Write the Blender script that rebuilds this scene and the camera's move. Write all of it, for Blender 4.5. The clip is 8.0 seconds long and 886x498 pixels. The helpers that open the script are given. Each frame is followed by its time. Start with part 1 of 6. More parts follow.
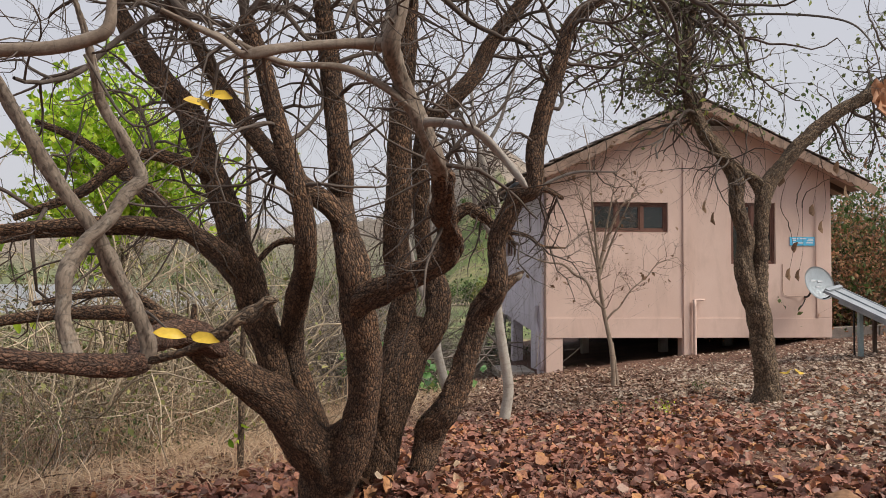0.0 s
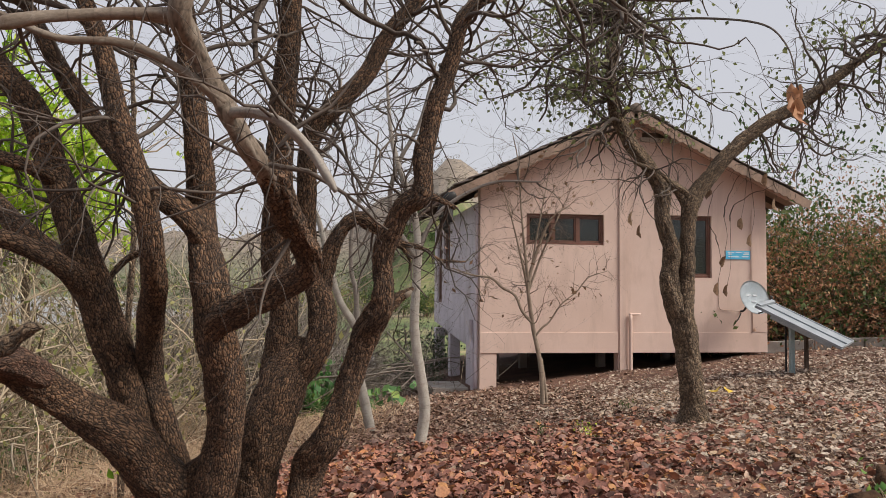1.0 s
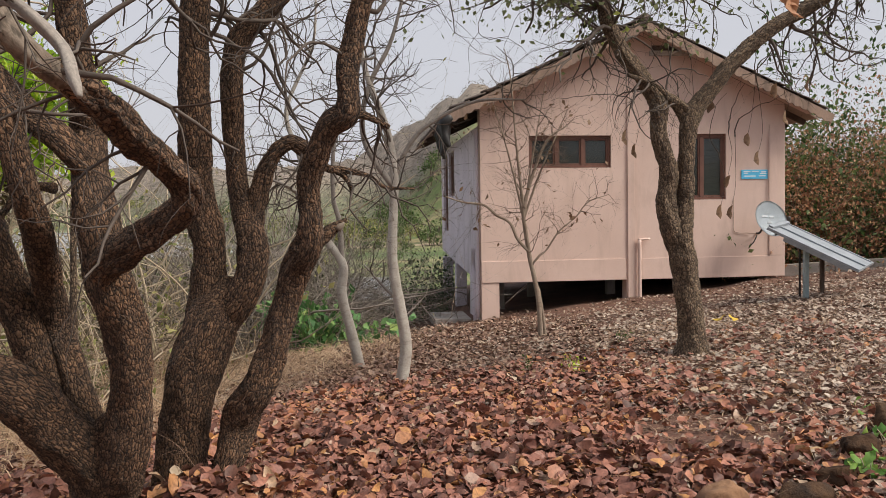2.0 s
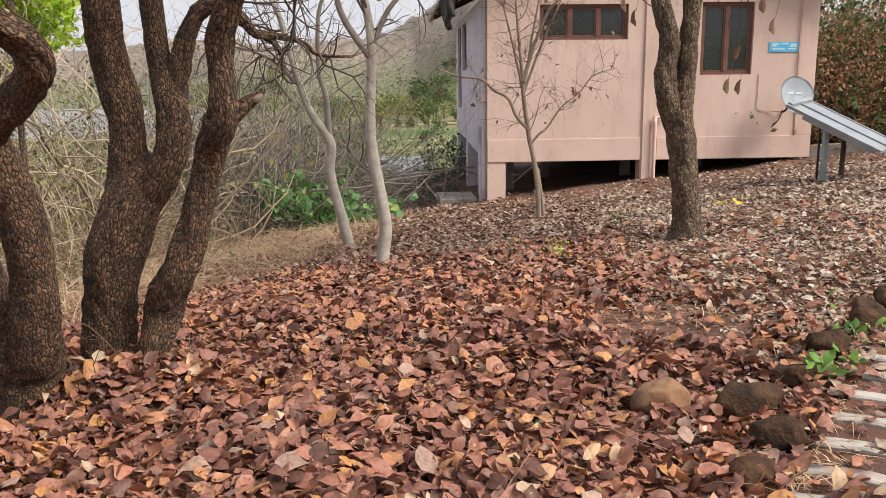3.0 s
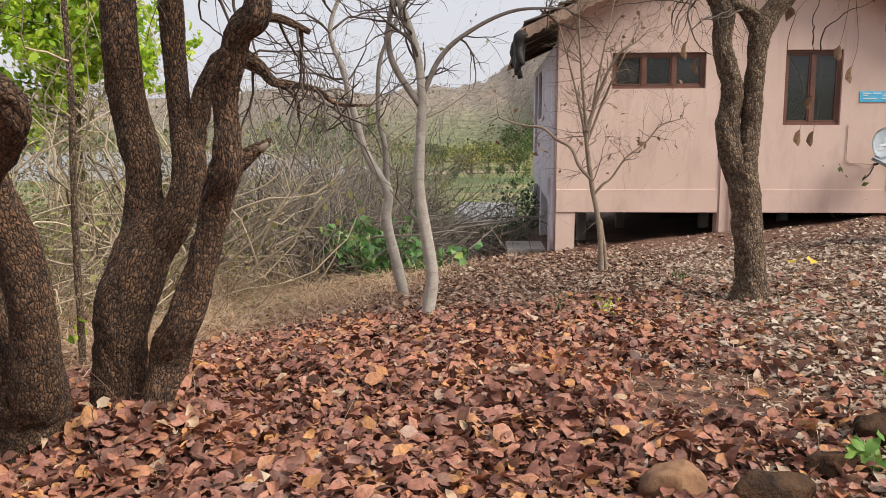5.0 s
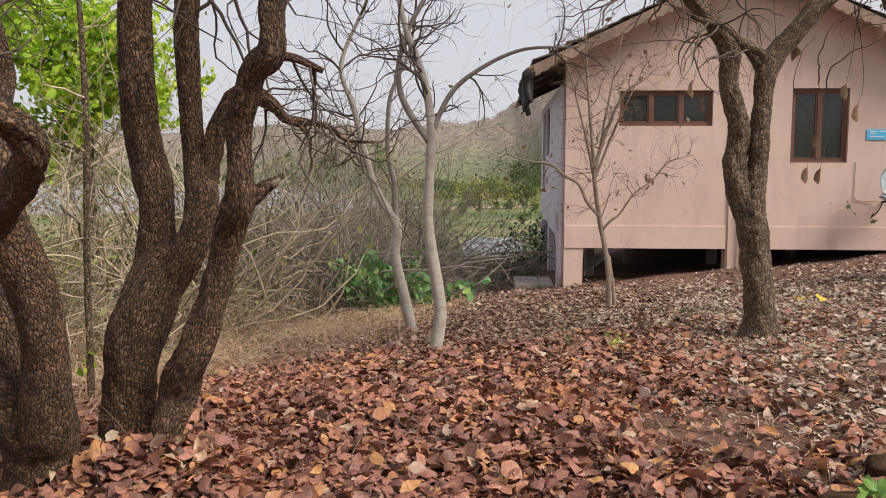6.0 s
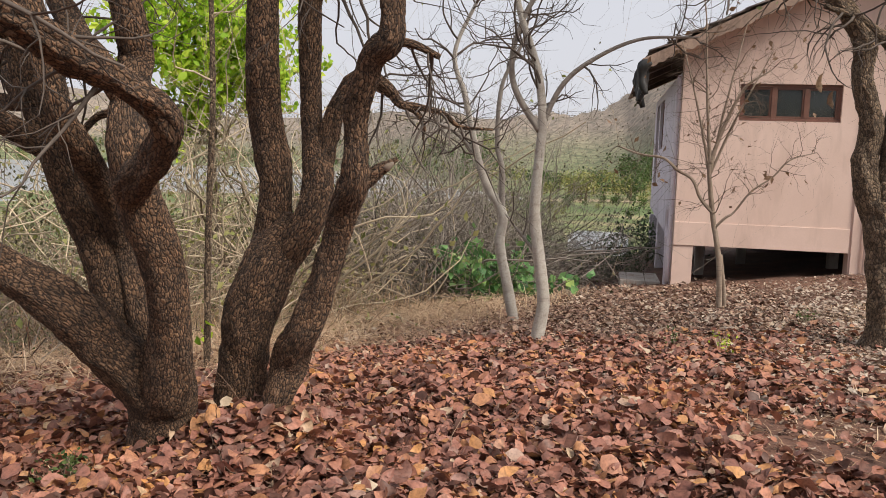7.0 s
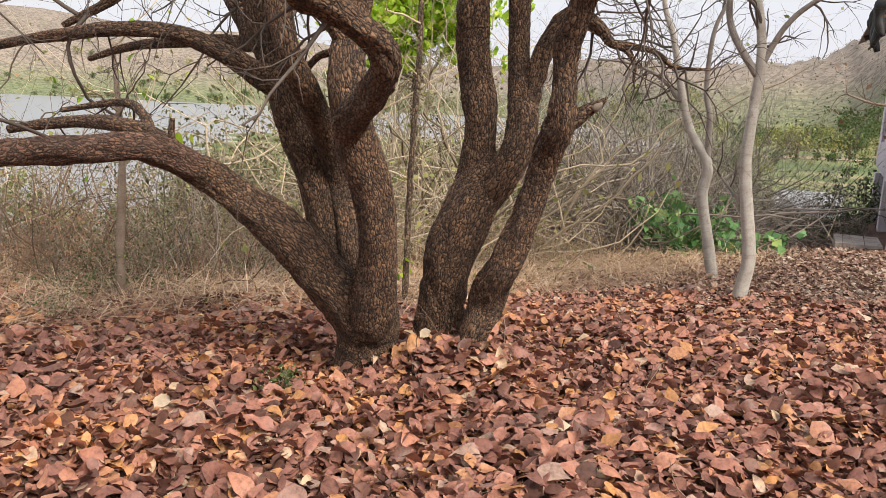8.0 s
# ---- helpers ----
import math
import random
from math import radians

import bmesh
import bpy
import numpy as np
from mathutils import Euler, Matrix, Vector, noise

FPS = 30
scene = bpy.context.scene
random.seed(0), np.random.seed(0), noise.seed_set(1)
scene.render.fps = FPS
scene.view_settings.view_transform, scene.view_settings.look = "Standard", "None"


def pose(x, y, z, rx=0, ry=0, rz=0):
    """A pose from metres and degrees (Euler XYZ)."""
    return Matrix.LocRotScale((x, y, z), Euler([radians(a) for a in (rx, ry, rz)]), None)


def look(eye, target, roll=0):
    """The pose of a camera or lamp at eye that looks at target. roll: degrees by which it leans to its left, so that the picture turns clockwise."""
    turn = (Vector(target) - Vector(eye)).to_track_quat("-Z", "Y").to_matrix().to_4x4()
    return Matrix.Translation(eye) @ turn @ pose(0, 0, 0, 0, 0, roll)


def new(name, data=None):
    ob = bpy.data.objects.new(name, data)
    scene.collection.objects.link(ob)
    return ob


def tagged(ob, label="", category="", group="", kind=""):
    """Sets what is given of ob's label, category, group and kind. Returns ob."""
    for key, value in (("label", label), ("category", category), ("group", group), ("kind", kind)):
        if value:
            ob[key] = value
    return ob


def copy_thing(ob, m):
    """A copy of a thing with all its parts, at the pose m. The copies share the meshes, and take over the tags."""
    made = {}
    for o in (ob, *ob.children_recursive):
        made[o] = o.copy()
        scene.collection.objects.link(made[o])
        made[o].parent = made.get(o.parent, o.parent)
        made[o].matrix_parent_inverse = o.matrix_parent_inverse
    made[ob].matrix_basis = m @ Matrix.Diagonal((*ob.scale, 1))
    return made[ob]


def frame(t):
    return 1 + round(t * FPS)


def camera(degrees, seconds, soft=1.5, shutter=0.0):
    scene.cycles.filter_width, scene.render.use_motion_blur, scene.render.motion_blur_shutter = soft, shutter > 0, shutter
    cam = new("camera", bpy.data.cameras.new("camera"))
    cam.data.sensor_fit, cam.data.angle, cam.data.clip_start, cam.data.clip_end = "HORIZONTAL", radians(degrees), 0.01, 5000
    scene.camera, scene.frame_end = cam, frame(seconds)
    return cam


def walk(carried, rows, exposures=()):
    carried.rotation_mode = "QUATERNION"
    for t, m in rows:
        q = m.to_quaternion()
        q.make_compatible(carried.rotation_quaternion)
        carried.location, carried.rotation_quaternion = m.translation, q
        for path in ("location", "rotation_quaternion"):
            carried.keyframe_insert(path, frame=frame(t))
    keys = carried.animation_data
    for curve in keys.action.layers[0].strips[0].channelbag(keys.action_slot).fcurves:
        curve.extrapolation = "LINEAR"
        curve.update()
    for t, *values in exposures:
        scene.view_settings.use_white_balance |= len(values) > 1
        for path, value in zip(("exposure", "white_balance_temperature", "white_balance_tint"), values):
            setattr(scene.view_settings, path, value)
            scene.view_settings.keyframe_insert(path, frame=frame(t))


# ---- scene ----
# ---------------------------------------------------------------- camera and walk
cam = camera(58.9, 8.0, 0.8)
PATH = [
    (0, (-3.266, -14.383, 1.768), (-3.082, -12.393, 1.843), 0.3),
    (0.5, (-3.012, -14.227, 1.774), (-2.778, -12.243, 1.874), 0.9),
    (1, (-2.768, -13.955, 1.807), (-2.473, -11.979, 1.911), 0.5),
    (2.3, (-2.026, -13.359, 1.818), (-1.826, -11.377, 1.637), -1.2),
    (2.5, (-1.917, -13.295, 1.789), (-1.731, -11.319, 1.535), -1.2),
    (3, (-1.626, -13.155, 1.78), (-1.498, -11.196, 1.397), -0.7),
    (3.5, (-1.417, -12.933, 1.807), (-1.302, -10.969, 1.446), -0.6),
    (4, (-1.309, -12.893, 1.798), (-1.298, -10.921, 1.466), -0.4),
    (4.5, (-1.222, -12.924, 1.79), (-1.3, -10.951, 1.472), -0.1),
    (5, (-1.212, -12.951, 1.796), (-1.311, -10.971, 1.529), -0.1),
    (6.5, (-1.223, -12.989, 1.802), (-1.386, -11.003, 1.636), 0.7),
    (7, (-1.24, -13.003, 1.788), (-1.617, -11.05, 1.579), 2.0),
    (7.5, (-1.291, -13.02, 1.75), (-1.969, -11.163, 1.45), 2.8),
    (8, (-1.306, -13.023, 1.738), (-2.122, -11.231, 1.384), 2.9),
]
EXPOSURES = [(0, -0.08), (1.2, -0.08), (2.5, 0.04), (3.0, 0.26), (3.5, 0.20), (4.5, 0.23), (5.2, 0.13), (6.5, 0.03), (7.3, 0.22), (8, 0.40)]
walk(cam, [(t, look(eye, target, roll)) for t, eye, target, roll in PATH], EXPOSURES)

# ---------------------------------------------------------------- sky and sun
SUN_ELEV, SUN_AZ = 46.0, 117.0      # degrees; azimuth clockwise from +y
world = bpy.data.worlds.new("world")
scene.world = world
world.use_nodes = True
wn, wl = world.node_tree.nodes, world.node_tree.links
wn.clear()
sky = wn.new("ShaderNodeTexSky")
sky.sky_type, sky.sun_disc = "NISHITA", False
sky.sun_elevation, sky.sun_rotation = radians(SUN_ELEV), radians(SUN_AZ)
sky.dust_density, sky.air_density, sky.ozone_density = 4.0, 1.5, 1.0
sky_dim = wn.new("ShaderNodeVectorMath")
sky_dim.operation = "SCALE"
sky_dim.inputs["Scale"].default_value = 0.10
wl.new(sky.outputs[0], sky_dim.inputs[0])
cloud = wn.new("ShaderNodeMix")      # thin even cloud over the clear sky
cloud.data_type = "RGBA"
cloud.inputs["Factor"].default_value = 0.85
cloud.inputs["B"].default_value = (0.715, 0.715, 0.775, 1)
wl.new(sky_dim.outputs[0], cloud.inputs["A"])
bgn = wn.new("ShaderNodeBackground")
bgn.inputs["Strength"].default_value = 1.0
wl.new(cloud.outputs["Result"], bgn.inputs["Color"])
won = wn.new("ShaderNodeOutputWorld")
wl.new(bgn.outputs[0], won.inputs[0])

sun = new("sun", bpy.data.lights.new("sun", "SUN"))
sun.data.energy, sun.data.angle, sun.data.color = 4.5, radians(30), (1.0, 0.93, 0.83)
sd = Vector((math.sin(radians(SUN_AZ)) * math.cos(radians(SUN_ELEV)), math.cos(radians(SUN_AZ)) * math.cos(radians(SUN_ELEV)), math.sin(radians(SUN_ELEV))))
sun.matrix_world = look(sd * 50, (0, 0, 0))

# ---------------------------------------------------------------- small helpers
RNG = np.random.default_rng(7)
rnd = random.Random(11)


class Buf:
    """Collects vertices, faces and an optional vector attribute for one mesh."""

    def __init__(self):
        self.v, self.f, self.a, self.c, self.n = [], [], [], [], 0

    def add(self, v, f, a=None, c=None):
        self.v.append(np.asarray(v, float))
        self.f.append([tuple(i + self.n for i in q) for q in f])
        if a is not None:
            self.a.append(np.asarray(a, float))
            self.c.append(np.ones(len(v)) if c is None else np.asarray(c, float))
        self.n += len(v)

    def mesh(self, name, mat, smooth=True):
        me = bpy.data.meshes.new(name)
        v = np.concatenate(self.v) if self.v else np.zeros((0, 3))
        me.from_pydata(v.tolist(), [], [q for fs in self.f for q in fs])
        if self.a:
            at = me.attributes.new("grain", "FLOAT_VECTOR", "POINT")
            at.data.foreach_set("vector", np.concatenate(self.a).astype(np.float32).ravel())
            at = me.attributes.new("plate", "FLOAT", "POINT")
            at.data.foreach_set("value", np.concatenate(self.c).astype(np.float32))
        if smooth:
            me.polygons.foreach_set("use_smooth", np.ones(len(me.polygons), bool))
        me.materials.append(mat)
        me.update()
        return me


def thing(name, label, category, group="", kind="", at=(0, 0, 0)):
    ob = new(name)
    ob.location = at
    return tagged(ob, label, category, group, kind)


def part(name, me, parent, label="", mat=None):
    """A mesh (or bmesh) in world coordinates as a part of a thing or of a part."""
    if isinstance(me, bmesh.types.BMesh):
        bm = me
        me = bpy.data.meshes.new(name)
        bm.to_mesh(me)
        bm.free()
        if mat:
            me.materials.append(mat)
    ob = new(name, me)
    ob.parent = parent
    root = parent
    while root.parent:
        root = root.parent
    if parent is root:
        ob.matrix_parent_inverse = Matrix.Translation(root.location).inverted()
    return tagged(ob, label)


def box(bm, lo, hi, bevel=0.0):
    lo, hi = Vector(lo), Vector(hi)
    m = Matrix.LocRotScale((lo + hi) / 2, None, hi - lo)
    got = bmesh.ops.create_cube(bm, size=1, matrix=m)
    if bevel:
        es = list({e for v in got["verts"] for e in v.link_edges})
        bmesh.ops.bevel(bm, geom=es, offset=bevel, segments=2, affect="EDGES", profile=0.6)
    return bm


def boxed(lo, hi, bevel=0.004):
    return box(bmesh.new(), lo, hi, bevel)


def smooth_path(pts, step):
    """Catmull-Rom through rows of (x, y, z, r), resampled evenly."""
    p = np.asarray(pts, float)
    ext = np.vstack([2 * p[0] - p[1], p, 2 * p[-1] - p[-2]])
    out = []
    for i in range(len(p) - 1):
        a, b, c, d = ext[i:i + 4]
        k = max(2, int(np.linalg.norm(c[:3] - b[:3]) / step))
        for t in np.linspace(0, 1, k, endpoint=False):
            out.append(0.5 * (2 * b + (c - a) * t + (2 * a - 5 * b + 4 * c - d) * t * t + (3 * b - a - 3 * c + d) * t ** 3))
    out.append(p[-1])
    out = np.array(out)
    out[:, 3] = np.clip(out[:, 3], p[:, 3].min() * 0.8, None)
    return out


def tube(buf, q, sides, lump=0.0, crack=0.0, seed=0.0, cap=True):
    """A round limb along rows of (x, y, z, r); lump: uneven girth; crack: depth of bark fissures."""
    q = np.asarray(q, float)
    n = len(q)
    d = np.gradient(q[:, :3], axis=0)
    d /= np.linalg.norm(d, axis=1)[:, None] + 1e-9
    ref = np.array([0.31, 0.27, 0.91]) if abs(d[0][2]) < 0.9 else np.array([1.0, 0.1, 0])
    u = np.cross(d[0], ref)
    ring, ang = [], np.linspace(0, 2 * math.pi, sides, endpoint=False)
    ca, sa = np.cos(ang), np.sin(ang)
    s = np.r_[0, np.cumsum(np.linalg.norm(np.diff(q[:, :3], axis=0), axis=1))]
    att, plates = [], []
    for i in range(n):
        u = u - d[i] * np.dot(u, d[i])
        u /= np.linalg.norm(u) + 1e-9
        w = np.cross(d[i], u)
        r = q[i, 3]
        rr = np.full(sides, r)
        g = np.stack([ca * r, sa * r, np.full(sides, s[i] + seed)], 1)
        if lump:
            rr = rr * np.array([1 + lump * noise.noise(Vector((ca[j] * 1.3, sa[j] * 1.3, s[i] * 5 + seed))) + 0.5 * lump * noise.noise(Vector((ca[j] * 3, sa[j] * 3, s[i] * 14 + seed))) for j in range(sides)])
        pl = np.ones(sides)
        if crack:
            for j in range(sides):
                x_, y_, z_ = g[j]
                wob = 0.012 * noise.noise(Vector((x_ * 28, y_ * 28, z_ * 16)))
                dd, _ = noise.voronoi(Vector(((x_ + wob) * 62, (y_ + wob) * 62, (z_ + wob) * 27)))
                fine = noise.noise(Vector((x_ * 130, y_ * 130, z_ * 90)))
                e = min(1.0, max(0.0, (dd[1] - dd[0]) * 3.4 + 0.20 * fine))
                pl[j] = e
                rr[j] += crack * ((e ** 0.6) - 1.0) + 0.0014 * fine
        ring.append(q[i, :3] + np.outer(ca * rr, u) + np.outer(sa * rr, w))
        att.append(g)
        plates.append(pl)
    v = np.concatenate(ring)
    a = np.concatenate(att)
    f = []
    for i in range(n - 1):
        b = i * sides
        for j in range(sides):
            k = (j + 1) % sides
            f.append((b + j, b + k, b + sides + k, b + sides + j))
    if cap:
        e = (n - 1) * sides
        f.append(tuple(e + j for j in range(sides)))
        f.append(tuple(reversed(range(sides))))
    buf.add(v, f, a, np.concatenate(plates))


# ---------------------------------------------------------------- lie of the land
def smoothstep(a, b, t):
    t = np.clip((t - a) / (b - a), 0, 1)
    return t * t * (3 - 2 * t)


def near_ground(x, y):
    x, y = np.clip(x, -6.5, 6.5), np.clip(y, -14.0, 2.5)
    return (0.0116 + 0.12907 * x - 0.05149 * y + 0.00392 * x * y - 0.00468 * x * x + 0.00075 * y * y
            - 0.00119 * x * x * y - 0.00025 * x * y * y + 0.00025 * x ** 3 + 0.00022 * y ** 3)


def ground(x, y):
    """Height of the ground anywhere: a shoulder of land, a bank down to a valley with water, hills behind."""
    x, y = np.asarray(x, float), np.asarray(y, float)
    z = near_ground(x, y)
    z = z + 0.20 * np.exp(-((x + 2.98) / 0.42) ** 2 - ((y + 9.12) / 0.42) ** 2) - 0.10 * np.exp(-((x + 3.72) / 0.32) ** 2 - ((y + 9.38) / 0.4) ** 2)
    z = z + 0.025 * np.sin(x * 2.1 + 0.7 * y) * np.sin(y * 1.7 - 0.4 * x) + 0.012 * np.sin(x * 5.3 - y * 3.1)
    s = (x + 8.5) * -0.888 + (y + 9.0) * 0.467
    far = smoothstep(0.0, 30.0, s) * smoothstep(30, -6, x - y * 0.25)
    far = np.maximum(far, smoothstep(1.5, 40.0, y) * np.maximum(smoothstep(0.4, -0.8, x - 0.03 * y), smoothstep(6.0, 12.0, y)))
    z = z * (1 - far) + far * -3.9
    r = np.hypot(x + 1.3, y + 13)
    az = np.degrees(np.arctan2(x + 1.3, y + 13))
    near_shore = 26 + 115 * smoothstep(-47, -38, az)
    broad = smoothstep(-8, -22, az)
    shore = 285 + 420 * broad
    lake = smoothstep(near_shore - 4, near_shore + 16, r) * smoothstep(shore + 5, shore - 35, r) * smoothstep(-6, -14, az + 4 * np.sin(r * 0.03))
    pond = smoothstep(56, 62, r) * smoothstep(86, 78, r) * smoothstep(-2.4, -0.9, az) * smoothstep(2.8, 1.8, az)
    z = z - 1.5 * np.maximum(lake, pond) * far
    ridge = 42 + 7 * np.sin(az * 0.11 + 1) + 4 * np.sin(az * 0.31) + 2 * np.sin(az * 0.9 + r * 0.01) + 1.2 * np.sin(az * 2.7 + r * 0.03) + 0.8 * np.sin(az * 6.1 - r * 0.05)
    hill = (44 + 2.5 * np.sin(az * 2.3) + 1.5 * np.sin(az * 5.1 + r * 0.02)) * np.exp(-((az - 9) / 5.0) ** 2) * smoothstep(170, 300, r)
    z = z + ridge * (shore + 275) / 560 * smoothstep(shore - 5, shore + 275, r) + hill * far
    return z


def gz(x, y):
    return float(ground(x, y))
# ---------------------------------------------------------------- materials
def material(name, rough=0.8, metal=0.0):
    m = bpy.data.materials.new(name)
    m.use_nodes = True
    nt = m.node_tree
    bs = nt.nodes["Principled BSDF"]
    bs.inputs["Roughness"].default_value, bs.inputs["Metallic"].default_value = rough, metal
    return m, nt, bs


def nd(nt, kind, **kw):
    n = nt.nodes.new("ShaderNode" + kind)
    for k, v in kw.items():
        n.inputs[k].default_value = v
    return n


def coords(nt, which="Object"):
    return nd(nt, "TexCoord").outputs[which]


def stretch(nt, vec, s):
    n = nd(nt, "Mapping", Scale=s)
    nt.links.new(vec, n.inputs[0])
    return n.outputs[0]


def noisy(nt, vec, scale, detail=4.0, rough=0.55, warp=0.0):
    n = nd(nt, "TexNoise", Scale=scale, Detail=detail, Roughness=rough, Distortion=warp)
    nt.links.new(vec, n.inputs["Vector"])
    return n.outputs["Fac"]


def ramp(nt, fac, stops, hard=False):
    n = nd(nt, "ValToRGB")
    n.color_ramp.interpolation = "CONSTANT" if hard else "LINEAR"
    el = n.color_ramp.elements
    while len(el) < len(stops):
        el.new(0.5)
    for e, (p, c) in zip(el, stops):
        e.position, e.color = p, (*c, 1)
    nt.links.new(fac, n.inputs[0])
    return n.outputs[0]


def mixed(nt, fac, a, b, how="MIX"):
    n = nd(nt, "Mix")
    n.data_type, n.blend_type = "RGBA", how
    for v, slot in ((fac, n.inputs[0]), (a, n.inputs[6]), (b, n.inputs[7])):
        if isinstance(v, bpy.types.NodeSocket):
            nt.links.new(v, slot)
        elif isinstance(v, tuple):
            slot.default_value = (*v, 1)
        else:
            slot.default_value = v
    return n.outputs[2]


def bumped(nt, bs, height, strength, dist):
    b = nd(nt, "Bump", Strength=strength, Distance=dist)
    nt.links.new(height, b.inputs["Height"])
    nt.links.new(b.outputs[0], bs.inputs["Normal"])


def mat_two(name, c1, c2, scale, rough=0.8, metal=0.0, fine=60.0, bump=0.2, dist=0.004, stain=None, grit=0.35):
    """Two-scale mottled surface: broad patches, fine grain, slight relief."""
    m, nt, bs = material(name, rough, metal)
    co = coords(nt)
    a = ramp(nt, noisy(nt, co, scale, 5, 0.6, 0.3), [(0.32, c1), (0.68, c2)])
    g = noisy(nt, co, fine, 4, 0.65)
    a = mixed(nt, grit, a, ramp(nt, g, [(0.3, (0.62, 0.62, 0.62)), (0.7, (1.25, 1.25, 1.25))]), "MULTIPLY")
    if stain:
        k = ramp(nt, noisy(nt, stretch(nt, co, (1.4, 1.4, 0.35)), 2.2, 5, 0.65, 0.4), [(0.5, (0, 0, 0)), (0.72, (1, 1, 1))])
        a = mixed(nt, k, a, stain)
    nt.links.new(a, bs.inputs["Base Color"])
    bumped(nt, bs, g, bump, dist)
    return m


def mat_bark(name, deep, plate, warm, tint=0.5, lichen=None, ringed=0.0, vary=False, fissure=0.0):
    """Bark along the limb: shade darkened into the colour where fissures sink, mottled plates, fine grain, lichen."""
    m, nt, bs = material(name, 0.9)
    at = nd(nt, "Attribute")
    at.attribute_name = "grain"
    pa = nd(nt, "Attribute")
    pa.attribute_name = "plate"
    co = at.outputs["Vector"]
    base = ramp(nt, noisy(nt, co, 7, 5, 0.65, 0.3), [(0.32, plate), (0.68, warm)])
    fine = noisy(nt, stretch(nt, co, (1, 1, 0.45)), 150, 4, 0.7)
    base = mixed(nt, tint, base, ramp(nt, fine, [(0.28, (0.45, 0.45, 0.45)), (0.72, (1.5, 1.45, 1.4))]), "MULTIPLY")
    if vary:         # no two twigs quite alike
        base = mixed(nt, 1.0, base, ramp(nt, nd(nt, "NewGeometry").outputs["Random Per Island"], [(0.0, (0.30, 0.28, 0.26)), (0.45, (0.75, 0.72, 0.70)), (1.0, (1.35, 1.32, 1.28))]), "MULTIPLY")
    if fissure:      # a network of cracks round long plates, crack shade mixed into the colour
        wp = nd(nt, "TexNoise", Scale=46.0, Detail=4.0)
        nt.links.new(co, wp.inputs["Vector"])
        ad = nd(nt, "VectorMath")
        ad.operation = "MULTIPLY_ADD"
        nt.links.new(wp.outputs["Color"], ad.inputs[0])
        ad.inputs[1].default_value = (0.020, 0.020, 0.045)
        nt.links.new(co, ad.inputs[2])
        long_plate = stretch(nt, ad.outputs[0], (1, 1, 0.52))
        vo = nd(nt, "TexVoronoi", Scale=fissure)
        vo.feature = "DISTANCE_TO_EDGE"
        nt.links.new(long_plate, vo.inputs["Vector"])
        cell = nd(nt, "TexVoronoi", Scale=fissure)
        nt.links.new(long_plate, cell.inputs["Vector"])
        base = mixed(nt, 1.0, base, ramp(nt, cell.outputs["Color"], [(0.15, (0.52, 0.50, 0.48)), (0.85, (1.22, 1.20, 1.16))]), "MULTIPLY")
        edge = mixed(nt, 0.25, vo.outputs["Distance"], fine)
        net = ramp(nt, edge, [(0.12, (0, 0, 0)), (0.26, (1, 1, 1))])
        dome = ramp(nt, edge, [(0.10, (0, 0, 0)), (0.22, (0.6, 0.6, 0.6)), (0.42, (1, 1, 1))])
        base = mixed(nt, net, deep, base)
    col = base if fissure else mixed(nt, ramp(nt, pa.outputs["Fac"], [(0.0, (0, 0, 0)), (0.55, (1, 1, 1))]), deep, base)
    if ringed:
        k = ramp(nt, noisy(nt, stretch(nt, co, (3, 3, 60)), 1.0, 3, 0.6), [(0.56, (0, 0, 0)), (0.66, (ringed, ringed, ringed))])
        col = mixed(nt, k, col, deep)
    if lichen:
        k = ramp(nt, noisy(nt, co, 13, 5, 0.7, 0.5), [(0.58, (0, 0, 0)), (0.70, (0.75, 0.75, 0.75))])
        col = mixed(nt, k, col, lichen)
    nt.links.new(col, bs.inputs["Base Color"])
    bumped(nt, bs, mixed(nt, 0.25, dome, fine) if fissure else fine, 1.0 if fissure else 0.6, 0.026 if fissure else 0.003)
    return m


def mat_leaf(name, stops, island=True, rough=0.6, spots=True, thin=0.25, drift=False):
    """Leaves, each with a colour of its own."""
    m, nt, bs = material(name, rough)
    bs.inputs["Specular IOR Level"].default_value = 0.3
    src = nd(nt, "NewGeometry").outputs["Random Per Island"] if island else nd(nt, "ObjectInfo").outputs["Random"]
    col = ramp(nt, src, stops)
    co = coords(nt)
    if spots:
        k = ramp(nt, noisy(nt, co, 45, 4, 0.65), [(0.34, (0.45, 0.42, 0.40)), (0.5, (0.95, 0.93, 0.92)), (0.66, (1.28, 1.22, 1.15))])
        col = mixed(nt, 0.7, col, k, "MULTIPLY")
    if drift:        # older and fresher drifts of leaves
        col = mixed(nt, 1.0, col, ramp(nt, noisy(nt, coords(nt), 1.3, 5, 0.65, 0.6), [(0.30, (0.70, 0.66, 0.68)), (0.48, (1.0, 1.0, 1.02)), (0.66, (1.22, 1.12, 0.92))]), "MULTIPLY")
    nt.links.new(col, bs.inputs["Base Color"])
    bumped(nt, bs, noisy(nt, co, 120, 3, 0.6), 0.35, 0.003)
    if thin:
        tr = nd(nt, "BsdfTranslucent")
        nt.links.new(col, tr.inputs["Color"])
        mx = nd(nt, "MixShader", Fac=thin)
        nt.links.new(bs.outputs[0], mx.inputs[1])
        nt.links.new(tr.outputs[0], mx.inputs[2])
        nt.links.new(mx.outputs[0], nt.nodes["Material Output"].inputs["Surface"])
    return m


